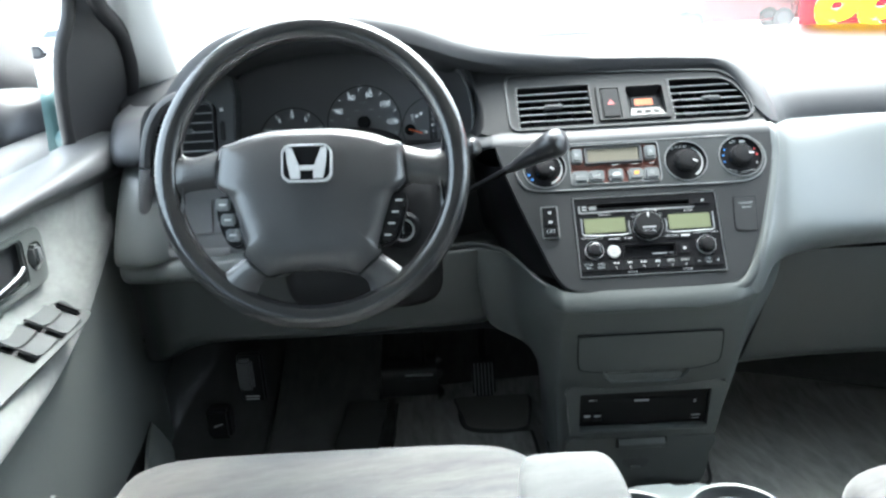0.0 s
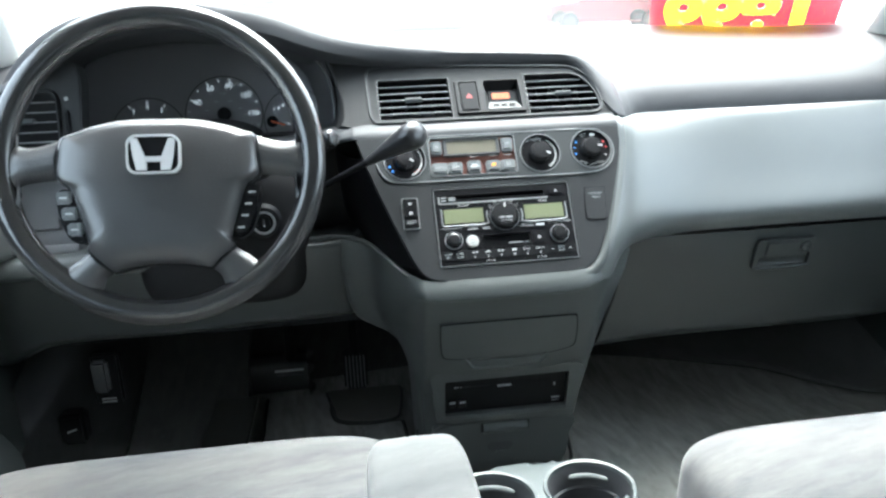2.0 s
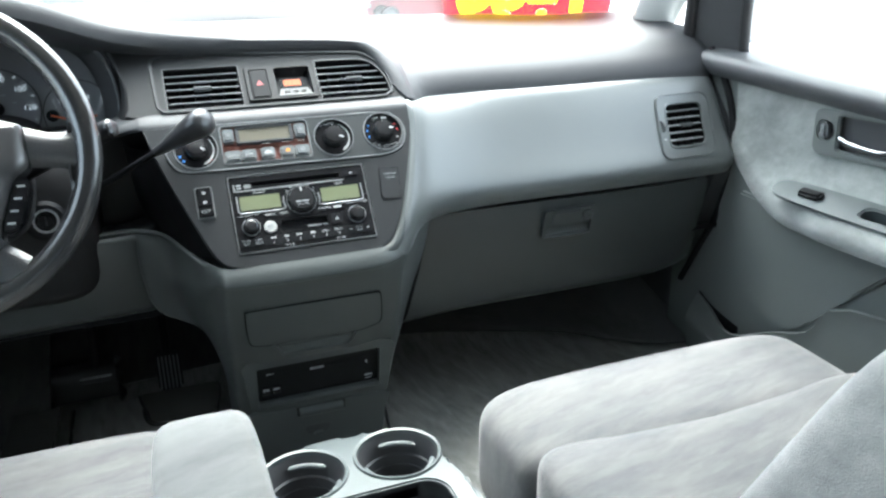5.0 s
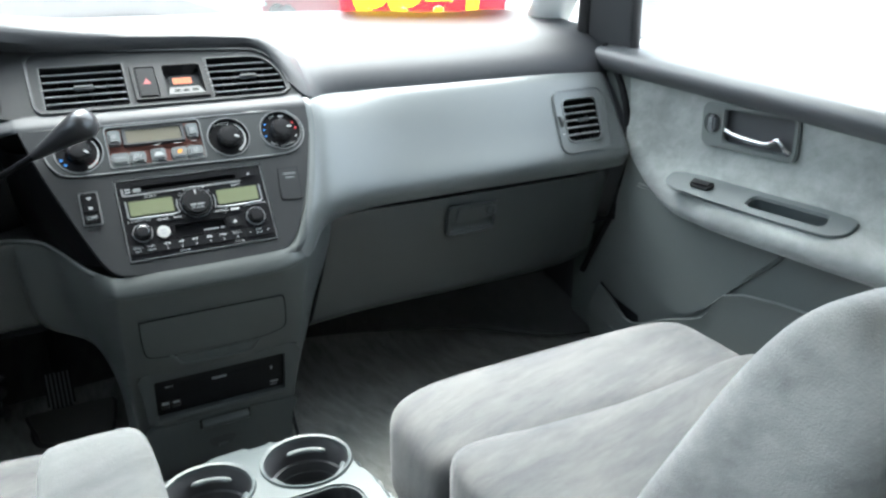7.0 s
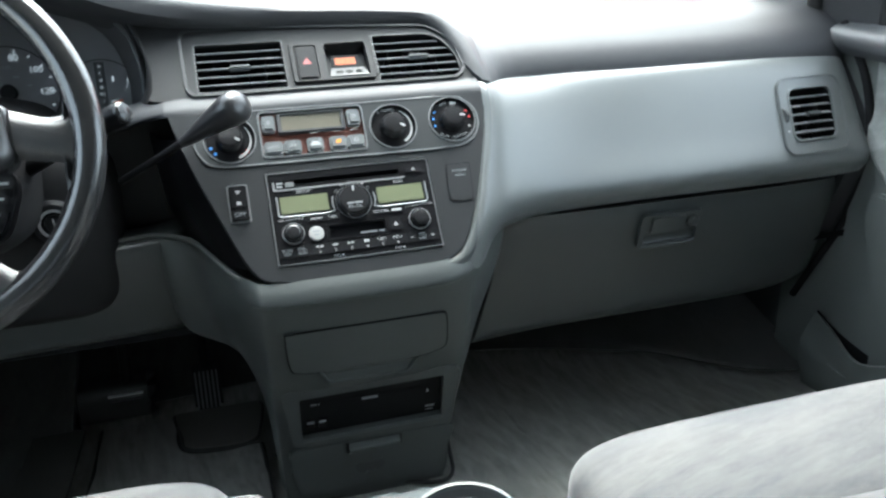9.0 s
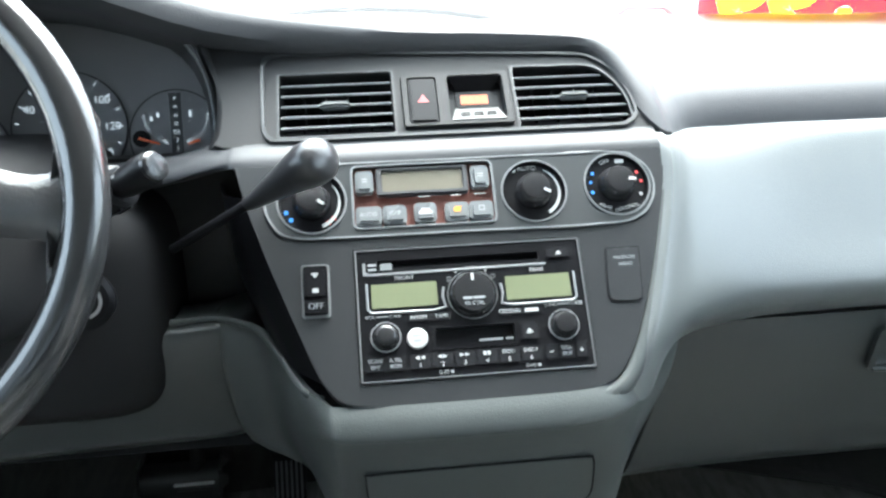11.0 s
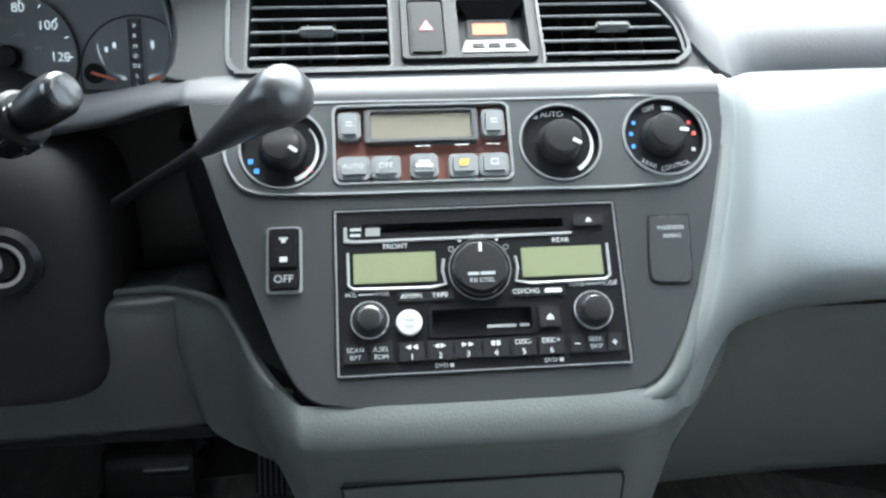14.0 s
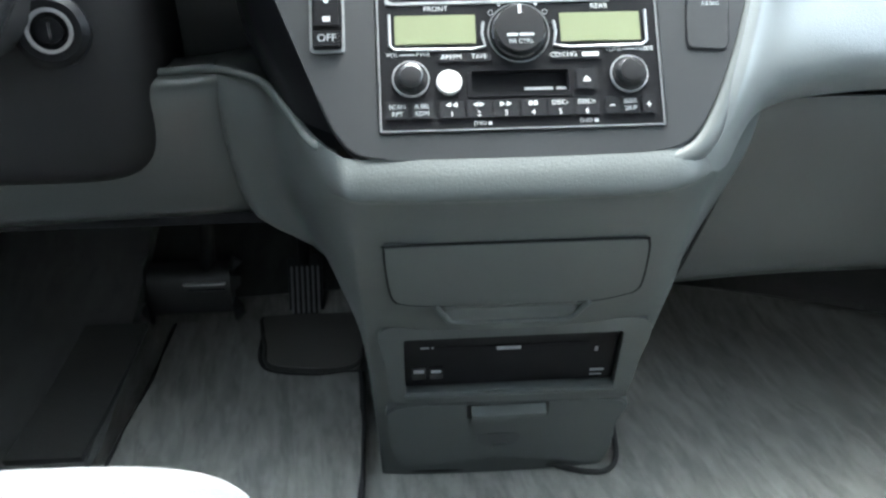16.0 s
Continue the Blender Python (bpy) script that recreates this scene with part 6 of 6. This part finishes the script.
# ---- doors ----
def door(side, x0):
    """Front door lining; side 1 is the passenger's."""
    d = empty("door_2" if side > 0 else "door_1", label="grey door lining with plush upper panel and armrest", category="door", kind="structure")

    def P(inset, y, z):
        return (side * (x0 - inset), y, z)

    def belt(y):
        return 0.574 + 0.085 * (y - 0.6) if side > 0 else 0.583 + 0.067 * (y - 0.9)

    def deep(y):
        return 1.0 if side > 0 else max(0.5, 0.64 + 1.8 * (y - 0.87))

    ys = (1.19 if side > 0 else 1.255, 1.10, 0.9, 0.6, 0.2, -0.12)
    y0 = 1.10 if side > 0 else 1.16
    part("top_rail", net([[P(-0.05, y, belt(y) - 0.002), P(-0.02, y, belt(y)), P(0.012, y, belt(y) - 0.004), P(0.026, y, belt(y) - 0.016 * deep(y)), P(0.026, y, belt(y) - 0.032 * deep(y)), P(0.012, y, belt(y) - 0.047 * deep(y))] for y in ys], 4, 4, 0.004), RAIL, d, "charcoal vinyl window ledge")

    def lining(y):
        k = min(1, max(0, (1.10 - y) / 0.36 if side > 0 else (1.06 - y) / 0.46))
        k = k * k * (3 - 2 * k)
        q = min(1, max(0, (1.10 - y) / 0.17))
        lift = 0.10 * (1 - q) ** 2
        if side < 0:
            lift = 0.125 * (1 - min(1, max(0, (y0 - y) / 0.30))) ** 2
        b = belt(y)
        return [P(0.008, y, b - 0.045 * deep(y)), P(0.006, y, b - 0.07), P(0.004 + 0.004 * k, y, 0.455 + 0.4 * lift), P(0.006 + 0.024 * k, y, 0.418 + 0.6 * lift), P(0.008 + 0.054 * k, y, 0.400 + 0.75 * lift), P(0.010 + 0.070 * k, y, 0.383 + 0.85 * lift), P(0.010 + 0.072 * k, y, 0.362 + lift), P(0.010 + 0.052 * k, y, 0.345 + lift), P(0.008 + 0.022 * k, y, 0.335 + lift)]

    S = basis(P(0.046, 0.84, 0.4105), (0, -1, 0), (1, 0, 0.5)) if side > 0 else basis(P(0.034, 0.742, 0.4145), (0, -1, 0), (1, 0, -0.5))
    skin = net([lining(y) for y in (y0, 1.05, 1.0, 0.94, 0.88, 0.80, 0.6, 0.2, -0.12)], 3, 3, 0.004)
    F = basis(P(0.010, 0.815, 0.512), (0, -1, 0), (0, 0, 1)) if side > 0 else basis(P(0.010, 0.855, 0.500), (0, 1, 0), (0, 0, 1)) @ Matrix.Diagonal((-1, 1, 1, 1))
    skin = cut_hole(skin, F, -0.090, 0.093, -0.035, 0.029)
    if side > 0:
        skin = cut_hole(skin, S, 0.076, 0.214, -0.015, 0.009)
    part("plush_panel", skin, DOORCLOTH, d, "grey plush panel and armrest")
    part("front_filler", net([[P(0.000, y, belt(y) - 0.045), P(-0.003, y, 0.48), P(-0.003, y, 0.40), P(-0.002, y, 0.33), P(0.0, y, 0.20), P(0.003, y, 0.05), P(0.005, y, -0.01)] for y in (1.26, 1.16, 1.09)], 3, 3, 0.004), DOORGREY, d, "pale grey front edge of the door lining")
    part("lower_panel", net([[P(0.004, y, 0.47 if y > 1.05 else 0.44), P(0.008, y, 0.33), P(0.012, y, 0.25), P(0.014, y, 0.15), P(0.012, y, 0.05), P(0.01, y, -0.01)] for y in (1.12, 1.0, 0.8, 0.4, -0.12)], 3, 3, 0.004), DOORGREY, d, "grey moulded lower door panel")
    part("pocket_wall", net([[P(0.016 + 0.03 * min(1, 8 * abs(1.15 - y)), y, z0), P(0.040, y, z0 - 0.04), P(0.044, y, 0.06), P(0.03, y, -0.005)] for y, z0 in ((1.15, 0.135), (1.10, 0.122), (1.02, 0.10), (0.92, 0.145), (0.84, 0.18), (0.76, 0.25), (0.4, 0.27), (-0.12, 0.27))], 4, 3, 0.006), DOORGREY, d, "grey door pocket")
    # Thin black sheet over the panel paints shade into the pocket's mouth.
    part("pocket_shade", net([[P(0.0155, 1.148, 0.138), P(0.0155, 1.148, 0.06)], [P(0.0155, 1.10, 0.118), P(0.0155, 1.10, 0.03)], [P(0.0155, 1.03, 0.104), P(0.0155, 1.03, 0.03)]], 3, 3, 0.001), MATTE, d)
    if side > 0:
        edge = ((1.075, 0.365), (1.060, 0.26), (1.034, 0.188), (0.988, 0.158), (0.925, 0.147), (0.887, 0.158), (0.830, 0.213), (0.770, 0.272), (0.715, 0.325), (0.735, 0.350), (0.95, 0.360))
        part("inset_panel", plate(smooth_outline([(0.95 - y, z - 0.26) for y, z in edge], 4), (), -0.006, 0.005, 0.004), DOORGREY, d, "grey raised panel below the armrest", m=basis(P(0.013, 0.95, 0.26), (0, -1, 0), (0, 0, 1)))
    # inside handle in its bezel
    F = basis(P(0.010, 0.815, 0.512), (0, -1, 0), (0, 0, 1)) if side > 0 else basis(P(0.010, 0.855, 0.500), (0, 1, 0), (0, 0, 1)) @ Matrix.Diagonal((-1, 1, 1, 1))
    h = part("handle_bezel", plate(rect(-0.095, 0.098, -0.040, 0.034, 0.015), (rect(-0.045, 0.088, -0.028, 0.026, 0.006), circle(-0.070, 0.0, 0.016)), -0.004, 0.003, 0.0025), DOORGREY, d, "grey handle bezel", m=F)
    part("hollow", plate(rect(-0.092, 0.095, -0.037, 0.031, 0.008), (), -0.022, -0.010), DARK, h, smooth=False)
    part("lock_knob", box(-0.078, -0.062, -0.012, 0.014, -0.006, 0.010, 0.004), SILVERBTN, h)
    part("pull_lever", tube(catmull([(-0.043, -0.010, 0.0), (-0.02, -0.015, 0.004), (0.03, -0.019, 0.006), (0.052, -0.016, 0.008), (0.064, -0.009, 0.008), (0.073, -0.014, 0.008), (0.080, -0.024, 0.004), (0.083, -0.027, 0.0)], 4), 0.0052, 12, 0.7), LEVER, h, "chrome pull lever")
    # switch plate on the armrest
    if side > 0:
        pl = part("switch_plate", plate(smooth_outline([(-0.10, 0.018), (-0.105, -0.004), (-0.08, -0.020), (0.0, -0.026), (0.20, -0.030), (0.245, -0.022), (0.255, 0.0), (0.235, 0.020), (0.1, 0.022), (-0.05, 0.024)], 4), (rect(0.075, 0.215, -0.016, 0.010, 0.010),), -0.002, 0.0025, 0.0015), TRAYGREY, d, "light grey armrest plate", m=S)
        part("pull_cup", ring(rect(0.073, 0.217, -0.018, 0.012, 0.011), rect(0.077, 0.213, -0.014, 0.008, 0.009), -0.03, 0.0), TRAYGREY, pl)
        part("cup_floor", plate(rect(0.073, 0.217, -0.018, 0.012, 0.010), (), -0.030, -0.022), TRAYGREY, pl, smooth=False)
        part("window_switch", box(-0.045, 0.0, -0.010, 0.008, 0.0, 0.012, 0.004), BLACK, pl)
    else:
        pl = part("switch_plate", plate(smooth_outline([(-0.20, 0.022), (-0.212, 0.0), (-0.20, -0.030), (0.0, -0.036), (0.20, -0.036), (0.2, 0.03), (0.0, 0.03)], 4), (), -0.002, 0.0025, 0.0015), GREY, d, "light grey armrest plate", m=S)
        for k in range(2):
            for j in range(2):
                u, v = -0.155 + 0.064 * k, -0.018 + 0.026 * j
                part("switch_gap", ring(rect(u - 0.0295, u + 0.0295, v - 0.0125, v + 0.0125, 0.003), rect(u - 0.0270, u + 0.0270, v - 0.0108, v + 0.0108, 0.002), 0.0, 0.0034), VINYLDK, pl)
                part("window_switch", net([[(u + a, v + b, 0.004 + 0.007 * (abs(a) / 0.026) ** 2 * (1 if a > 0 else 0.6)) for b in (-0.011, 0.011)] for a in (-0.026, -0.013, 0, 0.013, 0.026)], 3, 1, 0.003, OUT), SWITCHGREY, pl)
        part("lock_switch", box(-0.200, -0.190, -0.022, 0.012, 0.003, 0.010, 0.003), BLACK, pl)
    return d


door(1, 0.842)
door(-1, 0.800)

# window frames, mirror
for side, x0, dy in ((1, 0.87, 0.0), (-1, 0.845, 0.06)):
    fr = empty("window_2" if side > 0 else "window_3", label="black framed front door window", category="window", kind="structure")
    rear_edge = [(side * x0, 1.13 + dy, 0.56), (side * (x0 - 0.012), 1.12 + dy, 0.72), (side * (x0 - 0.05), 1.05 + dy, 0.92), (side * (x0 - 0.10), 0.95, 1.09)]
    front_edge = [(side * (x0 - 0.035), 1.25 + dy, 0.60), (side * (x0 - 0.055), 1.21 + dy, 0.76), (side * (x0 - 0.08), 1.09 + dy, 0.94), (side * (x0 - 0.11), 0.97, 1.09)]
    if side < 0:
        rear_edge = [(-0.845, 1.188, 0.56), (-0.836, 1.172, 0.66), (-0.822, 1.168, 0.735), (-0.800, 1.178, 0.806), (-0.775, 1.13, 0.94)]
        front_edge = [(-0.812, 1.350, 0.60), (-0.787, 1.325, 0.69), (-0.772, 1.277, 0.756), (-0.766, 1.185, 0.810), (-0.765, 1.14, 0.94)]
    part("division_bar", tube(catmull(rear_edge, 4), 0.010, 10), FRAMEBLK, fr)
    part("front_bar", tube(catmull(front_edge, 4), 0.013, 10), FRAMEBLK, fr)
    part("quarter_filler", net([[f, r] for f, r in zip(front_edge, rear_edge)], 3, 2, 0.004), DARK, fr)
    p = part("pane", net([[(side * x0, 1.12, 0.57), (side * (x0 - 0.11), 0.95, 1.08)], [(side * (x0 + 0.01), 0.5, 0.55), (side * (x0 - 0.10), 0.5, 1.10)], [(side * (x0 + 0.01), 0.25, 0.55), (side * (x0 - 0.10), 0.25, 1.10)]], 4, 4, 0), GLASS, fr)
    p.visible_shadow = False
    mir = empty("door_mirror", label="teal painted door mirror outside the window", category="mirror", group="door mirrors")
    if side > 0:
        part("shell", pillow(0.09, 0.05, 0.085, 0.5, 28, 16), TEAL, mir, m=pose(x0 + 0.10, 1.30, 0.700, 0, 0, 12))
        part("mirror_glass", plate(rect(-0.080, 0.080, -0.072, 0.072, 0.03), (), 0, 0.003), CHROME, mir, "mirror glass", m=basis((x0 + 0.105, 1.228, 0.700), (1, -0.43, 0), (0, 0.0, 1)))
    else:
        part("shell", pillow(0.030, 0.075, 0.062, 0.5, 28, 18), TEAL, mir, m=pose(-0.925, 1.330, 0.632, 14, 0, 6))
        part("mirror_glass", plate(rect(-0.060, 0.060, -0.048, 0.048, 0.02), (), 0, 0.003), CHROME, mir, "mirror glass", m=basis((-0.956, 1.33, 0.632), (0, -1, 0.25), (0, 0.25, 1)))
    part("foot", tube([(side * (x0 + 0.06), 1.29, 0.60), (side * x0, 1.25, 0.585)], 0.022, 12), TEAL, mir)

# ---- seats ----
def seat(cx, front, top, nm, lean, back, w=0.265):
    """Plush front seat: cushion with a front roll and an insert, leaning backrest with wings."""
    s = empty("front_seat", label=nm, category="seat", group="front seats")
    def shp(p):
        q = Vector(p)
        q.z += 0.028 * (abs(p.x) / w) ** 3 * (1 if p.z > 0 else 0)
        return q
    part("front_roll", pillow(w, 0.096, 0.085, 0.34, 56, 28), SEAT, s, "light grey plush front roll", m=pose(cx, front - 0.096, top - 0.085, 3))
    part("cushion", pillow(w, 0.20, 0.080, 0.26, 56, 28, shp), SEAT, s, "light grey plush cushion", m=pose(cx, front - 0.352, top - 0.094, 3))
    part("base", box(cx - w + 0.04, cx + w - 0.04, front - 0.46, front - 0.06, 0.02, top - 0.13, 0.02), DARK, s, "dark seat base")
    for dx in (-0.2, 0.2):
        part("rail", box(cx + dx - 0.02, cx + dx + 0.02, front - 0.48, front - 0.06, 0.0, 0.025, 0.004), MATTE, s)
    def wing(p):
        q = Vector(p)
        q.y += 0.045 * (abs(p.x) / 0.26) ** 2.5 if p.y > 0 else 0
        q.x *= 1 - 0.50 * max(0, (p.z + 0.12) / 0.42) ** 1.8
        return q
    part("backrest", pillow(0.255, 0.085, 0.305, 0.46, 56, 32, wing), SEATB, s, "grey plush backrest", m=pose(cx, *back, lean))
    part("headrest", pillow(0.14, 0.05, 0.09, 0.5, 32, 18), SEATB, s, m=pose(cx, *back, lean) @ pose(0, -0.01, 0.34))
    return s


seat(0.425, 0.800, 0.240, "grey plush front passenger seat with stitched insert", 28, (0.135, 0.43))
rest_up = empty("armrest", label="grey plush armrest folded up beside the passenger backrest", category="armrest")
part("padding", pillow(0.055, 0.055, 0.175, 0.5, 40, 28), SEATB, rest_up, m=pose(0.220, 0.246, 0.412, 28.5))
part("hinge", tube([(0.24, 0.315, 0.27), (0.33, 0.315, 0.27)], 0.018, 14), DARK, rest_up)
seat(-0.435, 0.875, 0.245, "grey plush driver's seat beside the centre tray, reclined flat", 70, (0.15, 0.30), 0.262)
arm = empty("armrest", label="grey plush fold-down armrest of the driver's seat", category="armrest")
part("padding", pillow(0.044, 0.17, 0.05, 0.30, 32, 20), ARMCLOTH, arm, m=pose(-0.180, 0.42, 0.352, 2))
part("hinge", tube([(-0.24, 0.30, 0.33), (-0.17, 0.30, 0.33)], 0.02, 14), DARK, arm)

# ---- centre tray with cup holders ----
tray = empty("cup_holder_tray", label="light grey plastic tray with two cup holders", category="tray")
c1, c2 = (-0.0680, 0.784, 0.0510), (0.0560, 0.786, 0.0525)
t_out = smooth_outline([(-0.130, 0.785), (-0.119, 0.817), (-0.098, 0.840), (-0.070, 0.849), (-0.030, 0.852), (0.015, 0.853), (0.060, 0.8475), (0.092, 0.834), (0.111, 0.808), (0.1155, 0.788), (0.1120, 0.768), (0.1150, 0.745), (0.121, 0.715), (0.122, 0.65), (0.114, 0.50), (0.0, 0.49), (-0.12, 0.50), (-0.136, 0.65), (-0.134, 0.74)], 4)
binhole = rect(-0.09, 0.090, 0.52, 0.716, 0.03, 6)
part("top", plate(t_out, (circle(*c1, 40), circle(*c2, 40), binhole), -0.02, 0.0, 0.006), TRAYGREY, tray, m=pose(0, 0, 0.172))
part("bin_rim", ring(rect(-0.096, 0.096, 0.514, 0.722, 0.034, 6), binhole, -0.004, 0.0035, 0.0025), TRAYGREY, tray, m=pose(0, 0, 0.172))
part("bin_wall", ring(rect(-0.0925, 0.0925, 0.5175, 0.7185, 0.03, 6), binhole, -0.045, -0.002), DARK, tray, m=pose(0, 0, 0.172))
part("bin", plate(rect(-0.0925, 0.0925, 0.5175, 0.7185, 0.03), (), -0.050, -0.045), DARK, tray, m=pose(0, 0, 0.172), smooth=False)
for cu, cv, r in (c1, c2):
    cup = part("cup_well", lathe([(r + 0.004, 0.001), (r, -0.004), (r - 0.005, -0.03), (r - 0.008, -0.032), (r - 0.011, -0.065), (0.0, -0.068)], 40, cu, cv), DARK, tray, "dark cup well", m=pose(0, 0, 0.172))
    part("well_rim", lathe([(r + 0.006, 0.0), (r + 0.005, 0.003), (r + 0.001, 0.002), (r, -0.003)], 40, cu, cv), TRAYGREY, cup)
    for q, half, w in ((75, 34, -0.014), (205, 22, -0.010), (325, 22, -0.010)):
        arc = [(cu + (r - 0.007) * math.cos(radians(a)), cv + (r - 0.007) * math.sin(radians(a)), w) for a in range(q - half, q + half + 1, 6)]
        part("grip_tab", tube(arc, [0.002] + [0.0042] * (len(arc) - 2) + [0.002], 10, 0.8), TRAYGREY, cup, "pale curved grip tab")
    for rr, w in ((r - 0.0095, -0.046), (r - 0.0115, -0.062)):
        part("well_ridge", tube([(cu + rr * math.cos(2 * math.pi * k / 36), cv + rr * math.sin(2 * math.pi * k / 36), w) for k in range(36)], 0.0013, 6, closed=True), SILLGREY, cup)
part("skirt", net([[(u * 0.98, 0.69 + (v - 0.69) * 0.98, 0.155), (u * 0.9, 0.69 + (v - 0.69) * 0.9, 0.10)] for u, v in t_out + t_out[:1]], 1, 1, 0.003), TRAYGREY, tray)
for u in (-0.06, 0.06):
    part("leg", tube([(u, 0.62, 0.11), (u, 0.62, 0.0)], 0.018, 12), DARK, tray)

# ---- outside: ground, cars, painted price ----
ground = part("ground", net([[(x, -60, -0.48), (x, 0, -0.48), (x, 60, -0.48), (x, 600, -0.48)] for x in (-300, -20, 20, 300)], 2, 2, 0), CONCRETE)
tagged(ground, "pale concrete car lot in bright light", "ground", kind="structure")


def paint(name, c):
    return material(name, c, 0.4, coat=0.2, vary=0.05, vscale=0.8)


CARGLASS = material("car_side_glass", (0.10, 0.12, 0.17), 0.2)


def parked_car(m, body, label):
    """A saloon car: lower body, cabin with glass, four wheels, lamps."""
    c = empty("parked_car", m, label, "car", "parked cars")
    prof = [(-2.2, 0.35), (-2.25, 0.6), (-2.15, 0.85), (-1.45, 0.95), (-0.8, 1.38), (0.45, 1.42), (1.15, 0.98), (2.05, 0.85), (2.2, 0.6), (2.15, 0.32), (1.75, 0.28), (-1.8, 0.28)]
    bm = plate(prof, (), -0.82, 0.82, 0.12)
    part("body", bm, body, c, m=basis((0, 0, 0), (1, 0, 0), (0, 0, 1)))
    for s in (-1, 1):
        part("side_glass", plate([(-1.05, 0.98), (0.85, 1.0), (0.38, 1.33), (-0.72, 1.30)], (), -0.004, 0.012), CARGLASS, c, "dark side glass", m=basis((0, s * -0.81, 0), (s, 0, 0), (0, 0, 1)) if s > 0 else basis((0, 0.81, 0), (-1, 0, 0), (0, 0, 1)) @ Matrix.Diagonal((-1, 1, 1, 1)))
        for x in (-1.38, 1.38):
            wh = part("wheel", lathe([(0.0, -0.1), (0.31, -0.1), (0.32, -0.05), (0.32, 0.05), (0.31, 0.1), (0.2, 0.1), (0.2, 0.1)], 28), RUBBER, c, m=basis((x, s * 0.76, 0.32), (1, 0, 0), (0, 0, 1)))
            part("rim", lathe([(0.0, -0.11), (0.2, -0.108), (0.2, 0.108), (0.0, 0.11)], 24), DARK, wh)
        part("head_lamp", box(2.02, 2.16, s * 0.62 - 0.14, s * 0.62 + 0.14, 0.62, 0.74, 0.02), WHITE, c)
        part("tail_lamp", box(-2.24, -2.12, s * 0.62 - 0.14, s * 0.62 + 0.14, 0.66, 0.80, 0.02), REDPRINT, c)
    return c


parked_car(pose(2.45, 33, -0.48), paint("pale_blue_paint", (0.60, 0.64, 0.70)), "pale blue saloon car parked on the lot")
parked_car(pose(9.3, 26.5, -0.48, 0, 0, 174), paint("red_paint", (0.52, 0.11, 0.14)), "red saloon car parked on the lot")
parked_car(pose(-2.5, 32, -0.48, 0, 0, 4), paint("white_paint", (0.7, 0.7, 0.7)), "white saloon car parked on the lot")
parked_car(pose(-19, 40, -0.48, 0, 0, 20), paint("silver_car_paint", (0.5, 0.5, 0.5)), "silver saloon car parked far across the lot")

def film(name, c):
    """Thin coloured film that lets daylight through."""
    m = bpy.data.materials.new(name)
    m.use_nodes = True
    t = m.node_tree
    t.nodes.remove(t.nodes["Principled BSDF"])
    df, tl, mx = (t.nodes.new("ShaderNode" + k) for k in ("BsdfDiffuse", "BsdfTranslucent", "MixShader"))
    df.inputs["Color"].default_value = tl.inputs["Color"].default_value = (*c, 1)
    mx.inputs[0].default_value = 0.6
    t.links.new(df.outputs[0], mx.inputs[1])
    t.links.new(tl.outputs[0], mx.inputs[2])
    t.links.new(mx.outputs[0], t.nodes["Material Output"].inputs[0])
    return m


SIGNRED = film("sign_red", (0.40, 0.010, 0.018))
SIGNYEL = film("sign_yellow", (0.85, 0.48, 0.01))
o = Vector((0.76, 1.585, 0.728))
DECAL = basis(o, (1, -0.42, 0), (0, -0.55, 0.5))
decal = empty("price_decal", DECAL, "red price banner with yellow figures on the windscreen", "sign")
figures = write("1899", 0.20, SIGNYEL, decal, -0.105, -0.044, 0.0012, "figures", mirror=True, stretch=0.80, bold=0.009)
# the red banner is cut out behind the figures
tree = BVHTree.FromPolygons([v.co for v in figures.data.vertices], [p.vertices for p in figures.data.polygons])
bm = bmesh.new()
grid = [[bm.verts.new((-0.295 + 0.0025 * i, -0.085 + 0.0025 * j, 0.0)) for j in range(87)] for i in range(157)]
for i in range(156):
    for j in range(86):
        if tree.ray_cast(grid[i][j].co + Vector((0.00125, 0.00125, 1)), Vector((0, 0, -1)))[0] is None:
            bm.faces.new((grid[i][j], grid[i + 1][j], grid[i + 1][j + 1], grid[i][j + 1]))
part("banner", bm, SIGNRED, decal, smooth=False)
wiper = empty("wiper", label="thin black wiper arm lying on the windscreen", category="wiper")
part("arm", tube(catmull([(-0.34, 1.775, 0.680), (-0.15, 1.80, 0.712), (0.05, 1.80, 0.706), (0.18, 1.79, 0.686)], 4), 0.005, 8), MATTE, wiper)
